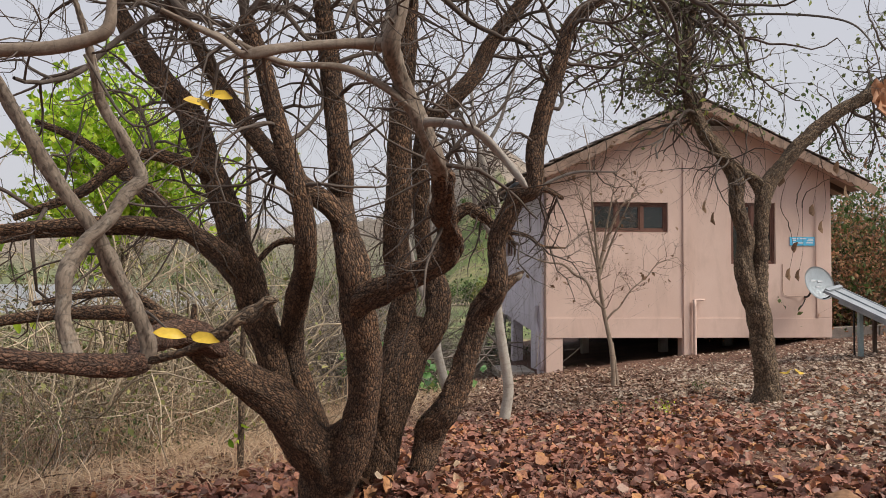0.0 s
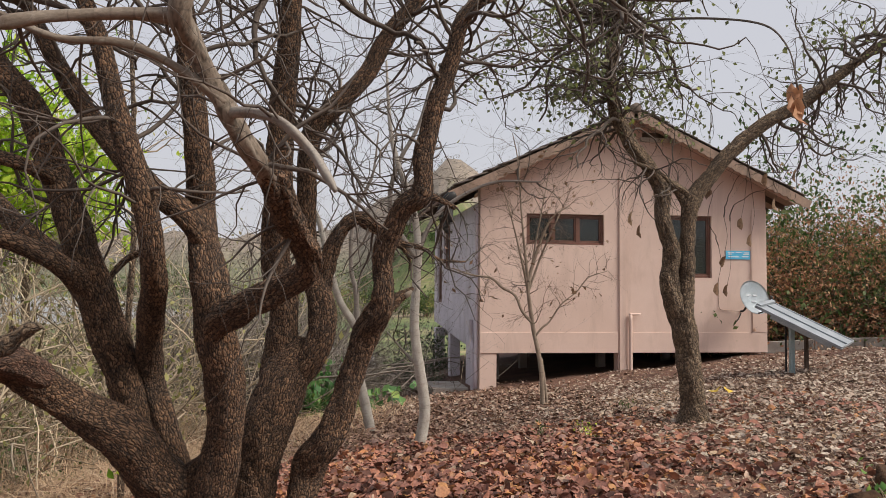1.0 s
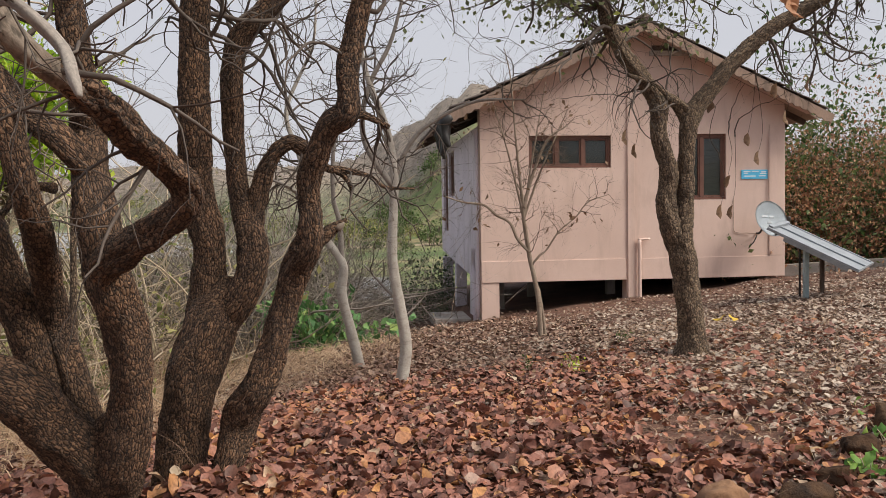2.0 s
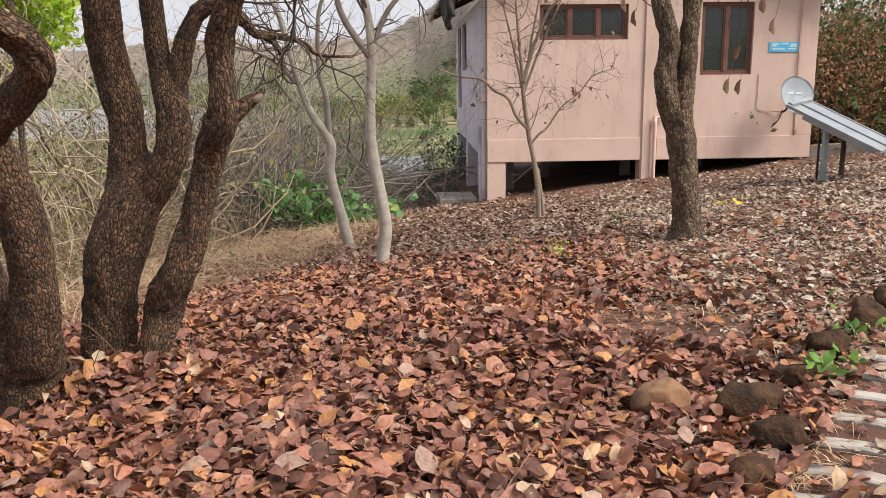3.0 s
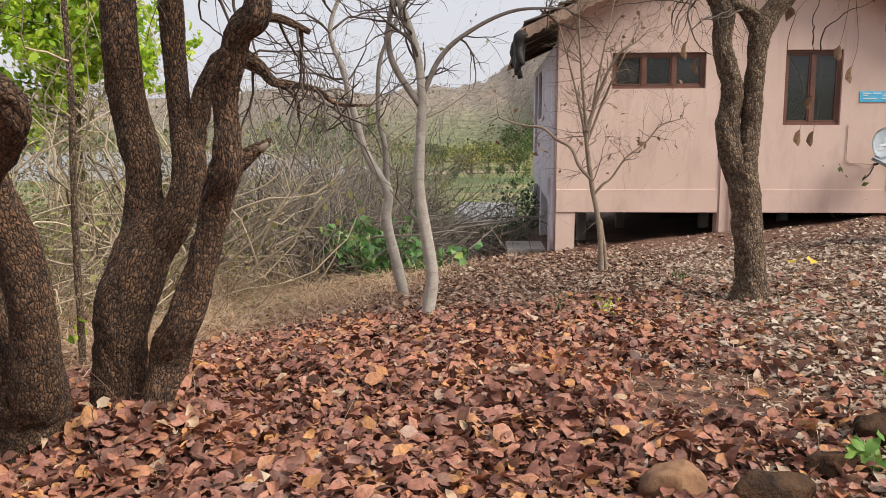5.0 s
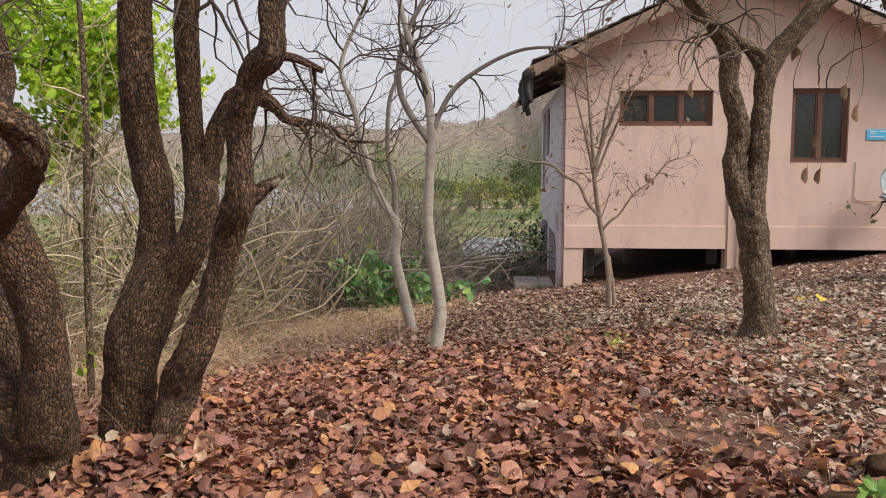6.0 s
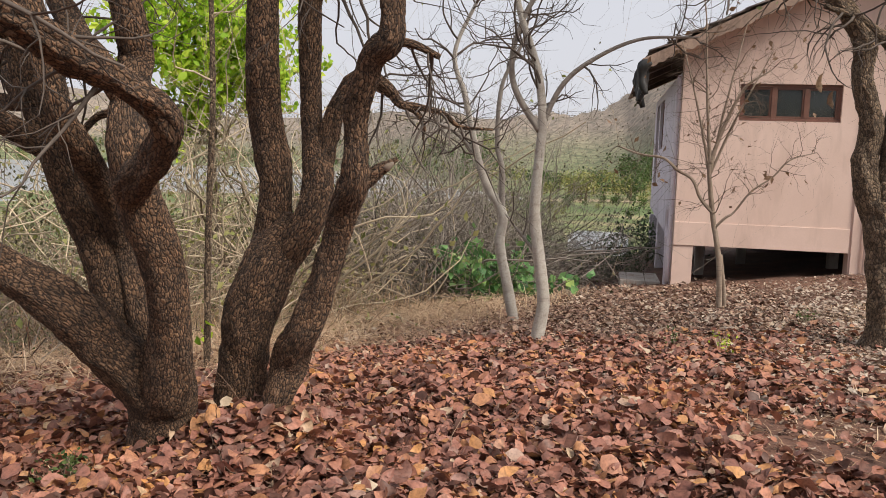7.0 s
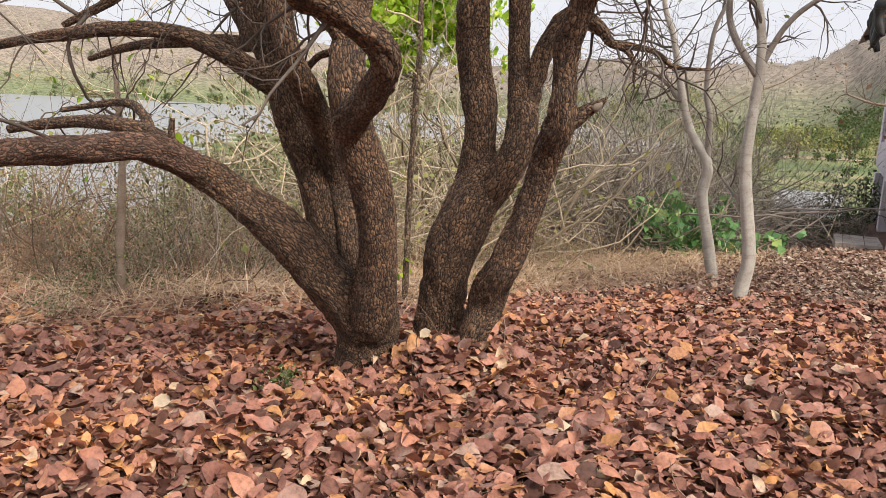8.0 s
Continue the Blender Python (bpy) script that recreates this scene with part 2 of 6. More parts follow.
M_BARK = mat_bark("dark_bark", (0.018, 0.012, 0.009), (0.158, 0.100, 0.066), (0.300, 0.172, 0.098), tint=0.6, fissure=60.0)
M_TWIG = mat_bark("twig_bark", (0.04, 0.032, 0.028), (0.075, 0.058, 0.048), (0.12, 0.095, 0.078))
M_BROWNTWIG = mat_bark("brown_twig", (0.03, 0.021, 0.016), (0.10, 0.068, 0.05), (0.15, 0.10, 0.072))
M_TANTWIG = mat_bark("tan_twig", (0.08, 0.06, 0.046), (0.34, 0.272, 0.212), (0.225, 0.165, 0.122), lichen=(0.15, 0.11, 0.085), ringed=0.4)
M_PALE = mat_bark("pale_bark", (0.07, 0.055, 0.042), (0.27, 0.225, 0.18), (0.15, 0.11, 0.082), lichen=(0.33, 0.30, 0.25), ringed=0.5)
M_CUT = mat_bark("reddish_bark", (0.04, 0.021, 0.014), (0.25, 0.138, 0.094), (0.18, 0.10, 0.066), tint=0.5, fissure=62.0)
M_WHITE = mat_bark("white_bark", (0.16, 0.135, 0.11), (0.47, 0.44, 0.395), (0.33, 0.295, 0.255), lichen=(0.21, 0.165, 0.13), ringed=0.4)
M_GREYLIMB = mat_bark("grey_limb", (0.10, 0.085, 0.072), (0.30, 0.27, 0.24), (0.21, 0.18, 0.155), lichen=(0.13, 0.10, 0.08), ringed=0.3)
M_MID = mat_bark("brown_bark", (0.050, 0.035, 0.025), (0.315, 0.230, 0.155), (0.190, 0.130, 0.086), tint=0.7, lichen=(0.35, 0.28, 0.20), fissure=46.0)
M_GREYTWIG = mat_bark("grey_twig", (0.20, 0.17, 0.13), (0.42, 0.36, 0.27), (0.58, 0.49, 0.36), vary=True)
M_DRYTWIG = mat_bark("straw_twig", (0.12, 0.082, 0.058), (0.27, 0.187, 0.132), (0.22, 0.134, 0.092), vary=True)
M_CANE = mat_bark("pale_cane", (0.24, 0.18, 0.125), (0.46, 0.37, 0.265), (0.36, 0.265, 0.175), vary=True)
M_DARKTWIG = mat_bark("dusky_twig", (0.10, 0.09, 0.082), (0.23, 0.207, 0.188), (0.34, 0.30, 0.262), vary=True)

RED_STOPS = [(0.0, (0.085, 0.040, 0.029)), (0.12, (0.150, 0.072, 0.052)), (0.26, (0.24, 0.112, 0.084)), (0.44, (0.30, 0.140, 0.104)), (0.60, (0.35, 0.163, 0.116)),
             (0.74, (0.405, 0.190, 0.122)), (0.86, (0.47, 0.240, 0.095)), (0.92, (0.31, 0.175, 0.142)), (0.965, (0.39, 0.275, 0.21)), (1.0, (0.53, 0.39, 0.25))]
TAN_STOPS = [(0.0, (0.20, 0.142, 0.110)), (0.25, (0.33, 0.245, 0.192)), (0.5, (0.42, 0.33, 0.262)), (0.75, (0.48, 0.395, 0.318)), (1.0, (0.56, 0.485, 0.40))]
M_RED = mat_leaf("red_leaf", RED_STOPS, rough=0.52, thin=0.10, drift=True)
M_RED_ONE = mat_leaf("red_leaf_single", RED_STOPS, island=False, rough=0.48, thin=0.08)
M_WITHER = mat_leaf("withered_leaf", [(0, (0.13, 0.075, 0.045)), (0.5, (0.25, 0.155, 0.095)), (1, (0.38, 0.26, 0.165))], island=False, rough=0.6, thin=0.2)
M_DUN = mat_leaf("dun_leaf", [(0, (0.06, 0.034, 0.025)), (0.25, (0.19, 0.108, 0.080)), (0.6, (0.31, 0.190, 0.138)), (0.85, (0.42, 0.29, 0.21)), (1.0, (0.50, 0.40, 0.30))], rough=0.6, thin=0.1)
M_TAN = mat_leaf("tan_leaf", TAN_STOPS, rough=0.55, thin=0.1)
M_PALESTRAW = mat_leaf("pale_straw", [(0, (0.36, 0.225, 0.135)), (0.5, (0.60, 0.42, 0.265)), (1, (0.80, 0.63, 0.44))], spots=False)
M_STRAW = mat_leaf("straw", [(0, (0.18, 0.098, 0.062)), (0.5, (0.37, 0.222, 0.140)), (1, (0.56, 0.40, 0.26))], spots=False)
M_GREEN = mat_leaf("green_leaf", [(0, (0.17, 0.32, 0.025)), (0.35, (0.36, 0.56, 0.045)), (0.7, (0.52, 0.68, 0.06)), (1, (0.72, 0.78, 0.14))], spots=False, thin=0.5)
M_FRESH = mat_leaf("fresh_leaf", [(0, (0.05, 0.14, 0.045)), (0.5, (0.13, 0.29, 0.09)), (0.9, (0.25, 0.42, 0.15)), (1, (0.40, 0.52, 0.15))], rough=0.4, spots=False, thin=0.3)
M_PLANT = mat_leaf("plant_leaf", [(0, (0.10, 0.24, 0.05)), (0.5, (0.20, 0.36, 0.08)), (1, (0.38, 0.50, 0.12))], rough=0.45, spots=False, thin=0.35)
M_VALLEY = mat_leaf("valley_leaf", [(0, (0.035, 0.068, 0.02)), (0.5, (0.085, 0.14, 0.042)), (1, (0.18, 0.22, 0.08))], spots=False, thin=0.4)
M_CROWN = mat_leaf("crown_leaf", [(0, (0.07, 0.085, 0.035)), (0.5, (0.15, 0.175, 0.075)), (0.9, (0.26, 0.28, 0.13)), (1, (0.42, 0.48, 0.12))], spots=False, thin=0.4)
M_OLIVE = mat_leaf("olive_leaf", [(0, (0.14, 0.16, 0.05)), (0.5, (0.27, 0.29, 0.095)), (1, (0.44, 0.40, 0.16))], spots=False, thin=0.4)
M_DEEP = mat_leaf("deep_green_leaf", [(0, (0.018, 0.04, 0.018)), (0.5, (0.04, 0.08, 0.033)), (1, (0.10, 0.15, 0.065))], rough=0.4, spots=False)
M_RUST = mat_leaf("rust_leaf", [(0, (0.22, 0.10, 0.055)), (0.5, (0.42, 0.205, 0.115)), (0.85, (0.54, 0.33, 0.18)), (1, (0.22, 0.27, 0.09))], spots=False, thin=0.3)
M_SCRUB = mat_leaf("hill_scrub", [(0, (0.14, 0.13, 0.092)), (0.5, (0.185, 0.158, 0.118)), (1, (0.24, 0.195, 0.15))], spots=False)
M_THICK = mat_leaf("thicket_leaf", [(0, (0.06, 0.065, 0.03)), (0.5, (0.13, 0.125, 0.06)), (1, (0.22, 0.185, 0.10))], spots=False, thin=0.2)
M_YELLOW = mat_two("yellow_leaf", (0.50, 0.33, 0.02), (0.66, 0.45, 0.05), 14, 0.5, bump=0.1)
M_FADED = mat_two("faded_leaf", (0.36, 0.27, 0.185), (0.47, 0.375, 0.27), 14, 0.6, bump=0.2)

M_WALL = mat_two("pink_plaster", (0.625, 0.455, 0.385), (0.69, 0.518, 0.445), 1.1, 0.85, fine=45, bump=0.06, stain=(0.55, 0.40, 0.335), grit=0.10)
M_SOFFIT = mat_two("soffit_board", (0.31, 0.22, 0.17), (0.40, 0.295, 0.235), 2.0, 0.9, fine=40, bump=0.2, stain=(0.34, 0.23, 0.18))
M_LILAC = mat_two("lilac_plaster", (0.64, 0.585, 0.65), (0.76, 0.70, 0.76), 1.3, 0.85, fine=45, bump=0.08, stain=(0.50, 0.45, 0.48), grit=0.15)
M_CONC = mat_two("concrete", (0.30, 0.27, 0.24), (0.42, 0.39, 0.35), 3.0, 0.9, fine=50, bump=0.4, stain=(0.20, 0.17, 0.15))
M_TILE = mat_two("clay_tile", (0.07, 0.055, 0.05), (0.17, 0.125, 0.10), 2.5, 0.9, fine=40, bump=0.4, stain=(0.05, 0.045, 0.042))
M_TILE_EDGE = mat_two("clay_edge", (0.24, 0.165, 0.125), (0.36, 0.25, 0.19), 3.5, 0.9, fine=40, bump=0.3, stain=(0.14, 0.10, 0.08))
M_WOODF = mat_two("window_wood", (0.12, 0.050, 0.034), (0.18, 0.080, 0.055), 6, 0.55, fine=70, bump=0.25)
M_BEAM = mat_two("roof_timber", (0.06, 0.04, 0.03), (0.11, 0.075, 0.055), 5, 0.85, fine=60, bump=0.3)
M_STEEL = mat_two("galvanised_steel", (0.26, 0.285, 0.31), (0.36, 0.385, 0.415), 5, 0.5, 0.3, fine=70, bump=0.08)
M_DISH = mat_two("dish_paint", (0.50, 0.57, 0.62), (0.58, 0.65, 0.70), 4, 0.5, fine=70, bump=0.08)
M_POST = mat_two("post_paint", (0.25, 0.33, 0.34), (0.34, 0.41, 0.41), 5, 0.6, fine=60, bump=0.15)
M_BLACK = mat_two("black_cable", (0.012, 0.012, 0.013), (0.03, 0.028, 0.027), 10, 0.6, bump=0.1)
M_SIGN = mat_two("sign_blue", (0.07, 0.45, 0.76), (0.12, 0.55, 0.82), 8, 0.45, bump=0.05)
M_SIGNW = mat_two("sign_white", (0.66, 0.76, 0.80), (0.74, 0.82, 0.84), 8, 0.45, bump=0.05)
# dark grey plastic, and walls darkened for shade in and under the house
M_SHADE_GREY = mat_two("dark_interior", (0.05, 0.045, 0.04), (0.09, 0.08, 0.07), 3, 0.9)
M_CURTAIN = mat_two("curtain", (0.07, 0.07, 0.066), (0.13, 0.125, 0.115), 6, 0.9)
M_ROCK = mat_two("field_stone", (0.018, 0.011, 0.008), (0.10, 0.054, 0.029), 9, 0.8, fine=30, bump=1.0, dist=0.02, stain=(0.035, 0.028, 0.024))
M_ROCK.node_tree.nodes["Principled BSDF"].inputs["Specular IOR Level"].default_value = 0.15
M_ROCKY = mat_two("ochre_stone", (0.20, 0.10, 0.05), (0.32, 0.18, 0.095), 6, 0.9, fine=35, bump=0.8, dist=0.01, stain=(0.12, 0.06, 0.035))
M_TRACK = mat_two("track_earth", (0.32, 0.25, 0.16), (0.42, 0.33, 0.22), 0.3, 0.95, fine=2.0, bump=0.2)
M_BAR = mat_two("paving_stone", (0.36, 0.325, 0.285), (0.50, 0.46, 0.41), 5, 0.9, fine=40, bump=0.6, stain=(0.25, 0.165, 0.13))

m, nt, bs = material("window_glass", 0.06)
bs.inputs["Base Color"].default_value = (0.085, 0.10, 0.095, 1)
bs.inputs["Transmission Weight"].default_value = 0.75
bumped(nt, bs, noisy(nt, coords(nt), 3, 2), 0.02, 0.01)
M_GLASS = m

m, nt, bs = material("water", 0.32)
bs.inputs["Base Color"].default_value = (0.22, 0.235, 0.24, 1)
bs.inputs["IOR"].default_value = 1.33
bumped(nt, bs, noisy(nt, coords(nt), 1.5, 4), 0.12, 0.05)
M_WATER = m

# soil near by, dry grass slopes, green fields in the valley, brown scrub hills
m, nt, bs = material("earth", 0.95)
co = coords(nt)
soil = ramp(nt, noisy(nt, co, 1.6, 6, 0.65, 0.4), [(0.3, (0.060, 0.029, 0.020)), (0.55, (0.135, 0.066, 0.044)), (0.75, (0.22, 0.122, 0.084))])
soil = mixed(nt, 0.6, soil, ramp(nt, noisy(nt, co, 38, 5, 0.7), [(0.28, (0.45, 0.45, 0.45)), (0.72, (1.5, 1.45, 1.4))]), "MULTIPLY")
fieldlet = noisy(nt, co, 0.55, 5, 0.7)
field = ramp(nt, noisy(nt, stretch(nt, co, (0.02, 0.05, 0.02)), 1.0, 5, 0.6, 0.5), [(0.36, (0.085, 0.13, 0.035)), (0.5, (0.145, 0.185, 0.06)), (0.60, (0.30, 0.25, 0.14)), (0.68, (0.13, 0.17, 0.055))])
field = mixed(nt, 0.7, field, ramp(nt, fieldlet, [(0.36, (0.45, 0.50, 0.45)), (0.62, (1.25, 1.15, 1.1))]), "MULTIPLY")
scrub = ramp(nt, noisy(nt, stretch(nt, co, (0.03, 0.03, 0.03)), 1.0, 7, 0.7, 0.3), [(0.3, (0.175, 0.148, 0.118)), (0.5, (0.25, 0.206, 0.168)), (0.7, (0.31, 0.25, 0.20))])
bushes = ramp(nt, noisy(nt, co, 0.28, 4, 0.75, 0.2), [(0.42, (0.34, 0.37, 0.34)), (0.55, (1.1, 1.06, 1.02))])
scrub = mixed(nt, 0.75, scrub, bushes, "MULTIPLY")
rad = nd(nt, "VectorMath")
rad.operation = "DISTANCE"
rad.inputs[1].default_value = (0, -14, 0)
nt.links.new(co, rad.inputs[0])


def band(lo, hi):
    n = nd(nt, "MapRange")
    n.inputs["From Min"].default_value, n.inputs["From Max"].default_value = lo, hi
    nt.links.new(rad.outputs["Value"], n.inputs["Value"])
    return n.outputs[0]


col = mixed(nt, band(27, 45), soil, field)
rise = nd(nt, "SeparateXYZ")
nt.links.new(co, rise.inputs[0])
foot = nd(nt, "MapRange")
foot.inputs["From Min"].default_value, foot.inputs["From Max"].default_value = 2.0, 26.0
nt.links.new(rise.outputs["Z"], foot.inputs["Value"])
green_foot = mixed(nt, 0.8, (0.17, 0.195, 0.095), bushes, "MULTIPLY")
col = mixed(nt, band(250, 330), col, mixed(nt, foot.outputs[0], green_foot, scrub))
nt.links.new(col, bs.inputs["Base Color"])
bumped(nt, bs, noisy(nt, co, 30, 6, 0.7), 0.7, 0.02)
M_EARTH = m
# ---------------------------------------------------------------- ground and water
def graded(lo, hi, step, end_lo, end_hi, grow=1.13):
    mid = list(np.arange(lo, hi + 1e-6, step))
    up, k, x = [], step, hi
    while x < end_hi:
        k *= grow
        x += k
        up.append(x)
    dn, k, x = [], step, lo
    while x > end_lo:
        k *= grow
        x -= k
        dn.append(x)
    return np.array(dn[::-1] + mid + up)


gx, gy = graded(-11, 8, 0.25, -1500, 1500), graded(-16, 6, 0.25, -600, 1800)
XX, YY = np.meshgrid(gx, gy)
GV = np.stack([XX.ravel(), YY.ravel(), ground(XX, YY).ravel()], 1)
nx = len(gx)
GF = [(j * nx + i, j * nx + i + 1, (j + 1) * nx + i + 1, (j + 1) * nx + i) for j in range(len(gy) - 1) for i in range(nx - 1)]
gb = Buf()
gb.add(GV, GF)
tagged(new("ground", gb.mesh("ground", M_EARTH)), "reddish bare earth falling to a green valley and dry hills", "ground", kind="structure")

wb = bmesh.new()
bmesh.ops.create_grid(wb, x_segments=1, y_segments=1, size=1, matrix=Matrix.LocRotScale((-420, 330, -4.35), None, (480, 430, 1)))
me = bpy.data.meshes.new("water")
wb.to_mesh(me)
wb.free()
me.materials.append(M_WATER)
tagged(new("water", me), "calm grey lake below the wooded bank", "lake", kind="structure")


# ---------------------------------------------------------------- the house
W, DEEP = 5.58, 6.0
EAVE_Z, APEX, SLOPE = 3.42, 5.10, 0.464


def cells_wall(us, zs, solid, frm, thick):
    """A wall from a raster of cells, with openings through it; frm maps (u, depth, z) to the world."""
    bm = bmesh.new()
    vs = {}

    def vert(i, j, k):
        if (i, j, k) not in vs:
            vs[i, j, k] = bm.verts.new(frm(us[i], k * thick, zs[j]))
        return vs[i, j, k]

    for i in range(len(us) - 1):
        for j in range(len(zs) - 1):
            if not solid(i, j):
                continue
            bm.faces.new([vert(i, j, 0), vert(i + 1, j, 0), vert(i + 1, j + 1, 0), vert(i, j + 1, 0)])
            bm.faces.new([vert(i, j + 1, 1), vert(i + 1, j + 1, 1), vert(i + 1, j, 1), vert(i, j, 1)])
            for di, dj, a, b in ((-1, 0, (i, j + 1), (i, j)), (1, 0, (i + 1, j), (i + 1, j + 1)), (0, -1, (i, j), (i + 1, j)), (0, 1, (i + 1, j + 1), (i, j + 1))):
                ii, jj = i + di, j + dj
                if ii < 0 or jj < 0 or ii >= len(us) - 1 or jj >= len(zs) - 1 or not solid(ii, jj):
                    bm.faces.new([vert(*b, 0), vert(*a, 0), vert(*a, 1), vert(*b, 1)])
    bmesh.ops.recalc_face_normals(bm, faces=bm.faces)
    return bm


def prism(pts, frm, d0, d1):
    """A flat outline of (u, z) given thickness."""
    bm = bmesh.new()
    a = [bm.verts.new(frm(u, d0, z)) for u, z in pts]
    b = [bm.verts.new(frm(u, d1, z)) for u, z in pts]
    bm.faces.new(a)
    bm.faces.new(b[::-1])
    for i in range(len(pts)):
        k = (i + 1) % len(pts)
        bm.faces.new([a[k], a[i], b[i], b[k]])
    bmesh.ops.recalc_face_normals(bm, faces=bm.faces)
    return bm


house = thing("house", "single-storey pink plastered house on pillars with a tiled gable roof", "house")
TW = 0.23
# gable wall towards the path
us = [0, 0.31, 0.86, 2.34, 2.61, 2.86, 3.58, 4.47, 5.0, W]
zs = [-0.4, 0.12, 0.67, 2.075, 2.66, 3.225, 3.25, EAVE_Z]


def front_solid(i, j):
    u, z = (us[i] + us[i + 1]) / 2, (zs[j] + zs[j + 1]) / 2
    if z < 0.67:
        return u < 0.31 or 2.61 < u < 2.86
    if 0.86 < u < 2.34 and 2.66 < z < 3.225:
        return False
    if 3.58 < u < 4.47 and 2.075 < z < 3.25:
        return False
    return True


ff = lambda u, d, z: Vector((u, d, z))
part("gable_wall", cells_wall(us, zs, front_solid, ff, TW), house, "pink plastered wall with rain streaks", M_WALL)
part("gable", prism([(0, EAVE_Z), (W, EAVE_Z), (W, APEX - W / 2 * SLOPE - 0.02), (W / 2, APEX - 0.02), (0, APEX - W / 2 * SLOPE - 0.02)], ff, 0.0, TW), house, "", M_WALL)
# the foundation right of the last pillar, and proud bands of plaster
part("plinth_band", boxed((0.0, -0.018, 0.672), (2.60, -0.002, 1.045), 0.006), house, "", M_WALL)
part("plinth_band", boxed((2.885, -0.018, 0.672), (W, -0.002, 1.045), 0.006), house, "", M_WALL)
part("pilaster", boxed((2.63, -0.03, -0.1), (2.76, -0.002, EAVE_Z + 0.6), 0.006), house, "", M_WALL)
part("corner_strip", boxed((5.28, -0.02, 1.05), (W, -0.002, EAVE_Z - 0.02), 0.006), house, "", M_WALL)
pp = Buf()
tube(pp, smooth_path([(2.83, -0.06, 0.2, 0.032), (2.83, -0.06, 0.8, 0.032), (2.83, -0.06, 1.38, 0.032)], 0.1), 12)
tube(pp, smooth_path([(2.80, -0.06, 1.38, 0.022), (2.9, -0.06, 1.385, 0.022), (3.02, -0.06, 1.39, 0.02)], 0.05), 10)
part("drain_pipe", pp.mesh("drain_pipe", M_WALL), house, "pink painted drain pipe with a side arm")

# side wall, lilac, with a slanting lower edge
fs = lambda u, d, z: Vector((d, u, z))
us2, zs2 = [TW, 1.7, 3.5, 4.45, 4.7, 5.5, DEEP], [1.02, 1.5, 2.3, 3.28, EAVE_Z]


def side_solid(i, j):
    u, z = (us2[i] + us2[i + 1]) / 2, (zs2[j] + zs2[j + 1]) / 2
    return not ((3.5 < u < 4.45 and 2.3 < z < 3.28) or (4.7 < u < 5.5 and 1.5 < z < 3.28))


part("side_wall", cells_wall(us2, zs2, side_solid, fs, TW), house, "lilac plastered side wall", M_LILAC)
part("side_skirt", prism([(TW, 0.70), (1.7, 0.74), (DEEP, 1.016), (TW, 1.016)], fs, 0.0, TW), house, "", M_LILAC)
part("side_pillar", boxed((0.005, 1.0, -0.6), (0.225, 1.45, 0.725), 0.01), house, "", M_LILAC)
part("corner_pillar", boxed((0.005, TW + 0.004, -0.5), (0.225, 0.62, 0.70), 0.01), house, "", M_LILAC)
for u in (3.4, 5.7):
    part("side_pillar", boxed((0.0, u, -1.2), (0.23, u + 0.28, 0.86), 0.01), house, "", M_LILAC)
part("far_wall", boxed((W - TW, TW + 0.003, 0.1), (W, DEEP, EAVE_Z), 0), house, "", M_WALL)
part("rear_wall", boxed((TW + 0.003, DEEP - TW, 0.66), (W - TW - 0.003, DEEP, EAVE_Z), 0), house, "", M_WALL)
# lower rear wall coloured dark for the shade under the floor
part("rear_wall", boxed((2.2, DEEP - TW, -0.6), (W - TW - 0.003, DEEP, 0.655), 0), house, "", M_SHADE_GREY)
part("rear_gable", prism([(0, EAVE_Z), (W, EAVE_Z), (W / 2, APEX - 0.09)], ff, DEEP - TW, DEEP), house, "", M_WALL)
part("floor_slab", boxed((TW + 0.003, TW + 0.003, 0.70), (W - TW - 0.003, DEEP - TW - 0.003, 0.85), 0), house, "", M_CONC)
for px, py in ((0.55, 1.6), (1.5, 3.0), (2.72, 1.4), (4.2, 1.6)):
    part("under_post", boxed((px, py, -0.5), (px + 0.16, py + 0.16, 0.70), 0.01), house, "grey concrete post under the floor", M_CONC)
# added inner wall and ceiling, coloured dark for the unlit room
part("inner_wall", boxed((0.5, 2.4, 0.86), (W - 0.5, 2.46, 3.3), 0), house, "", M_SHADE_GREY)
part("inner_ceiling", boxed((TW + 0.01, TW + 0.01, 3.36), (W - TW - 0.01, DEEP - TW - 0.01, 3.40), 0), house, "", M_SHADE_GREY)


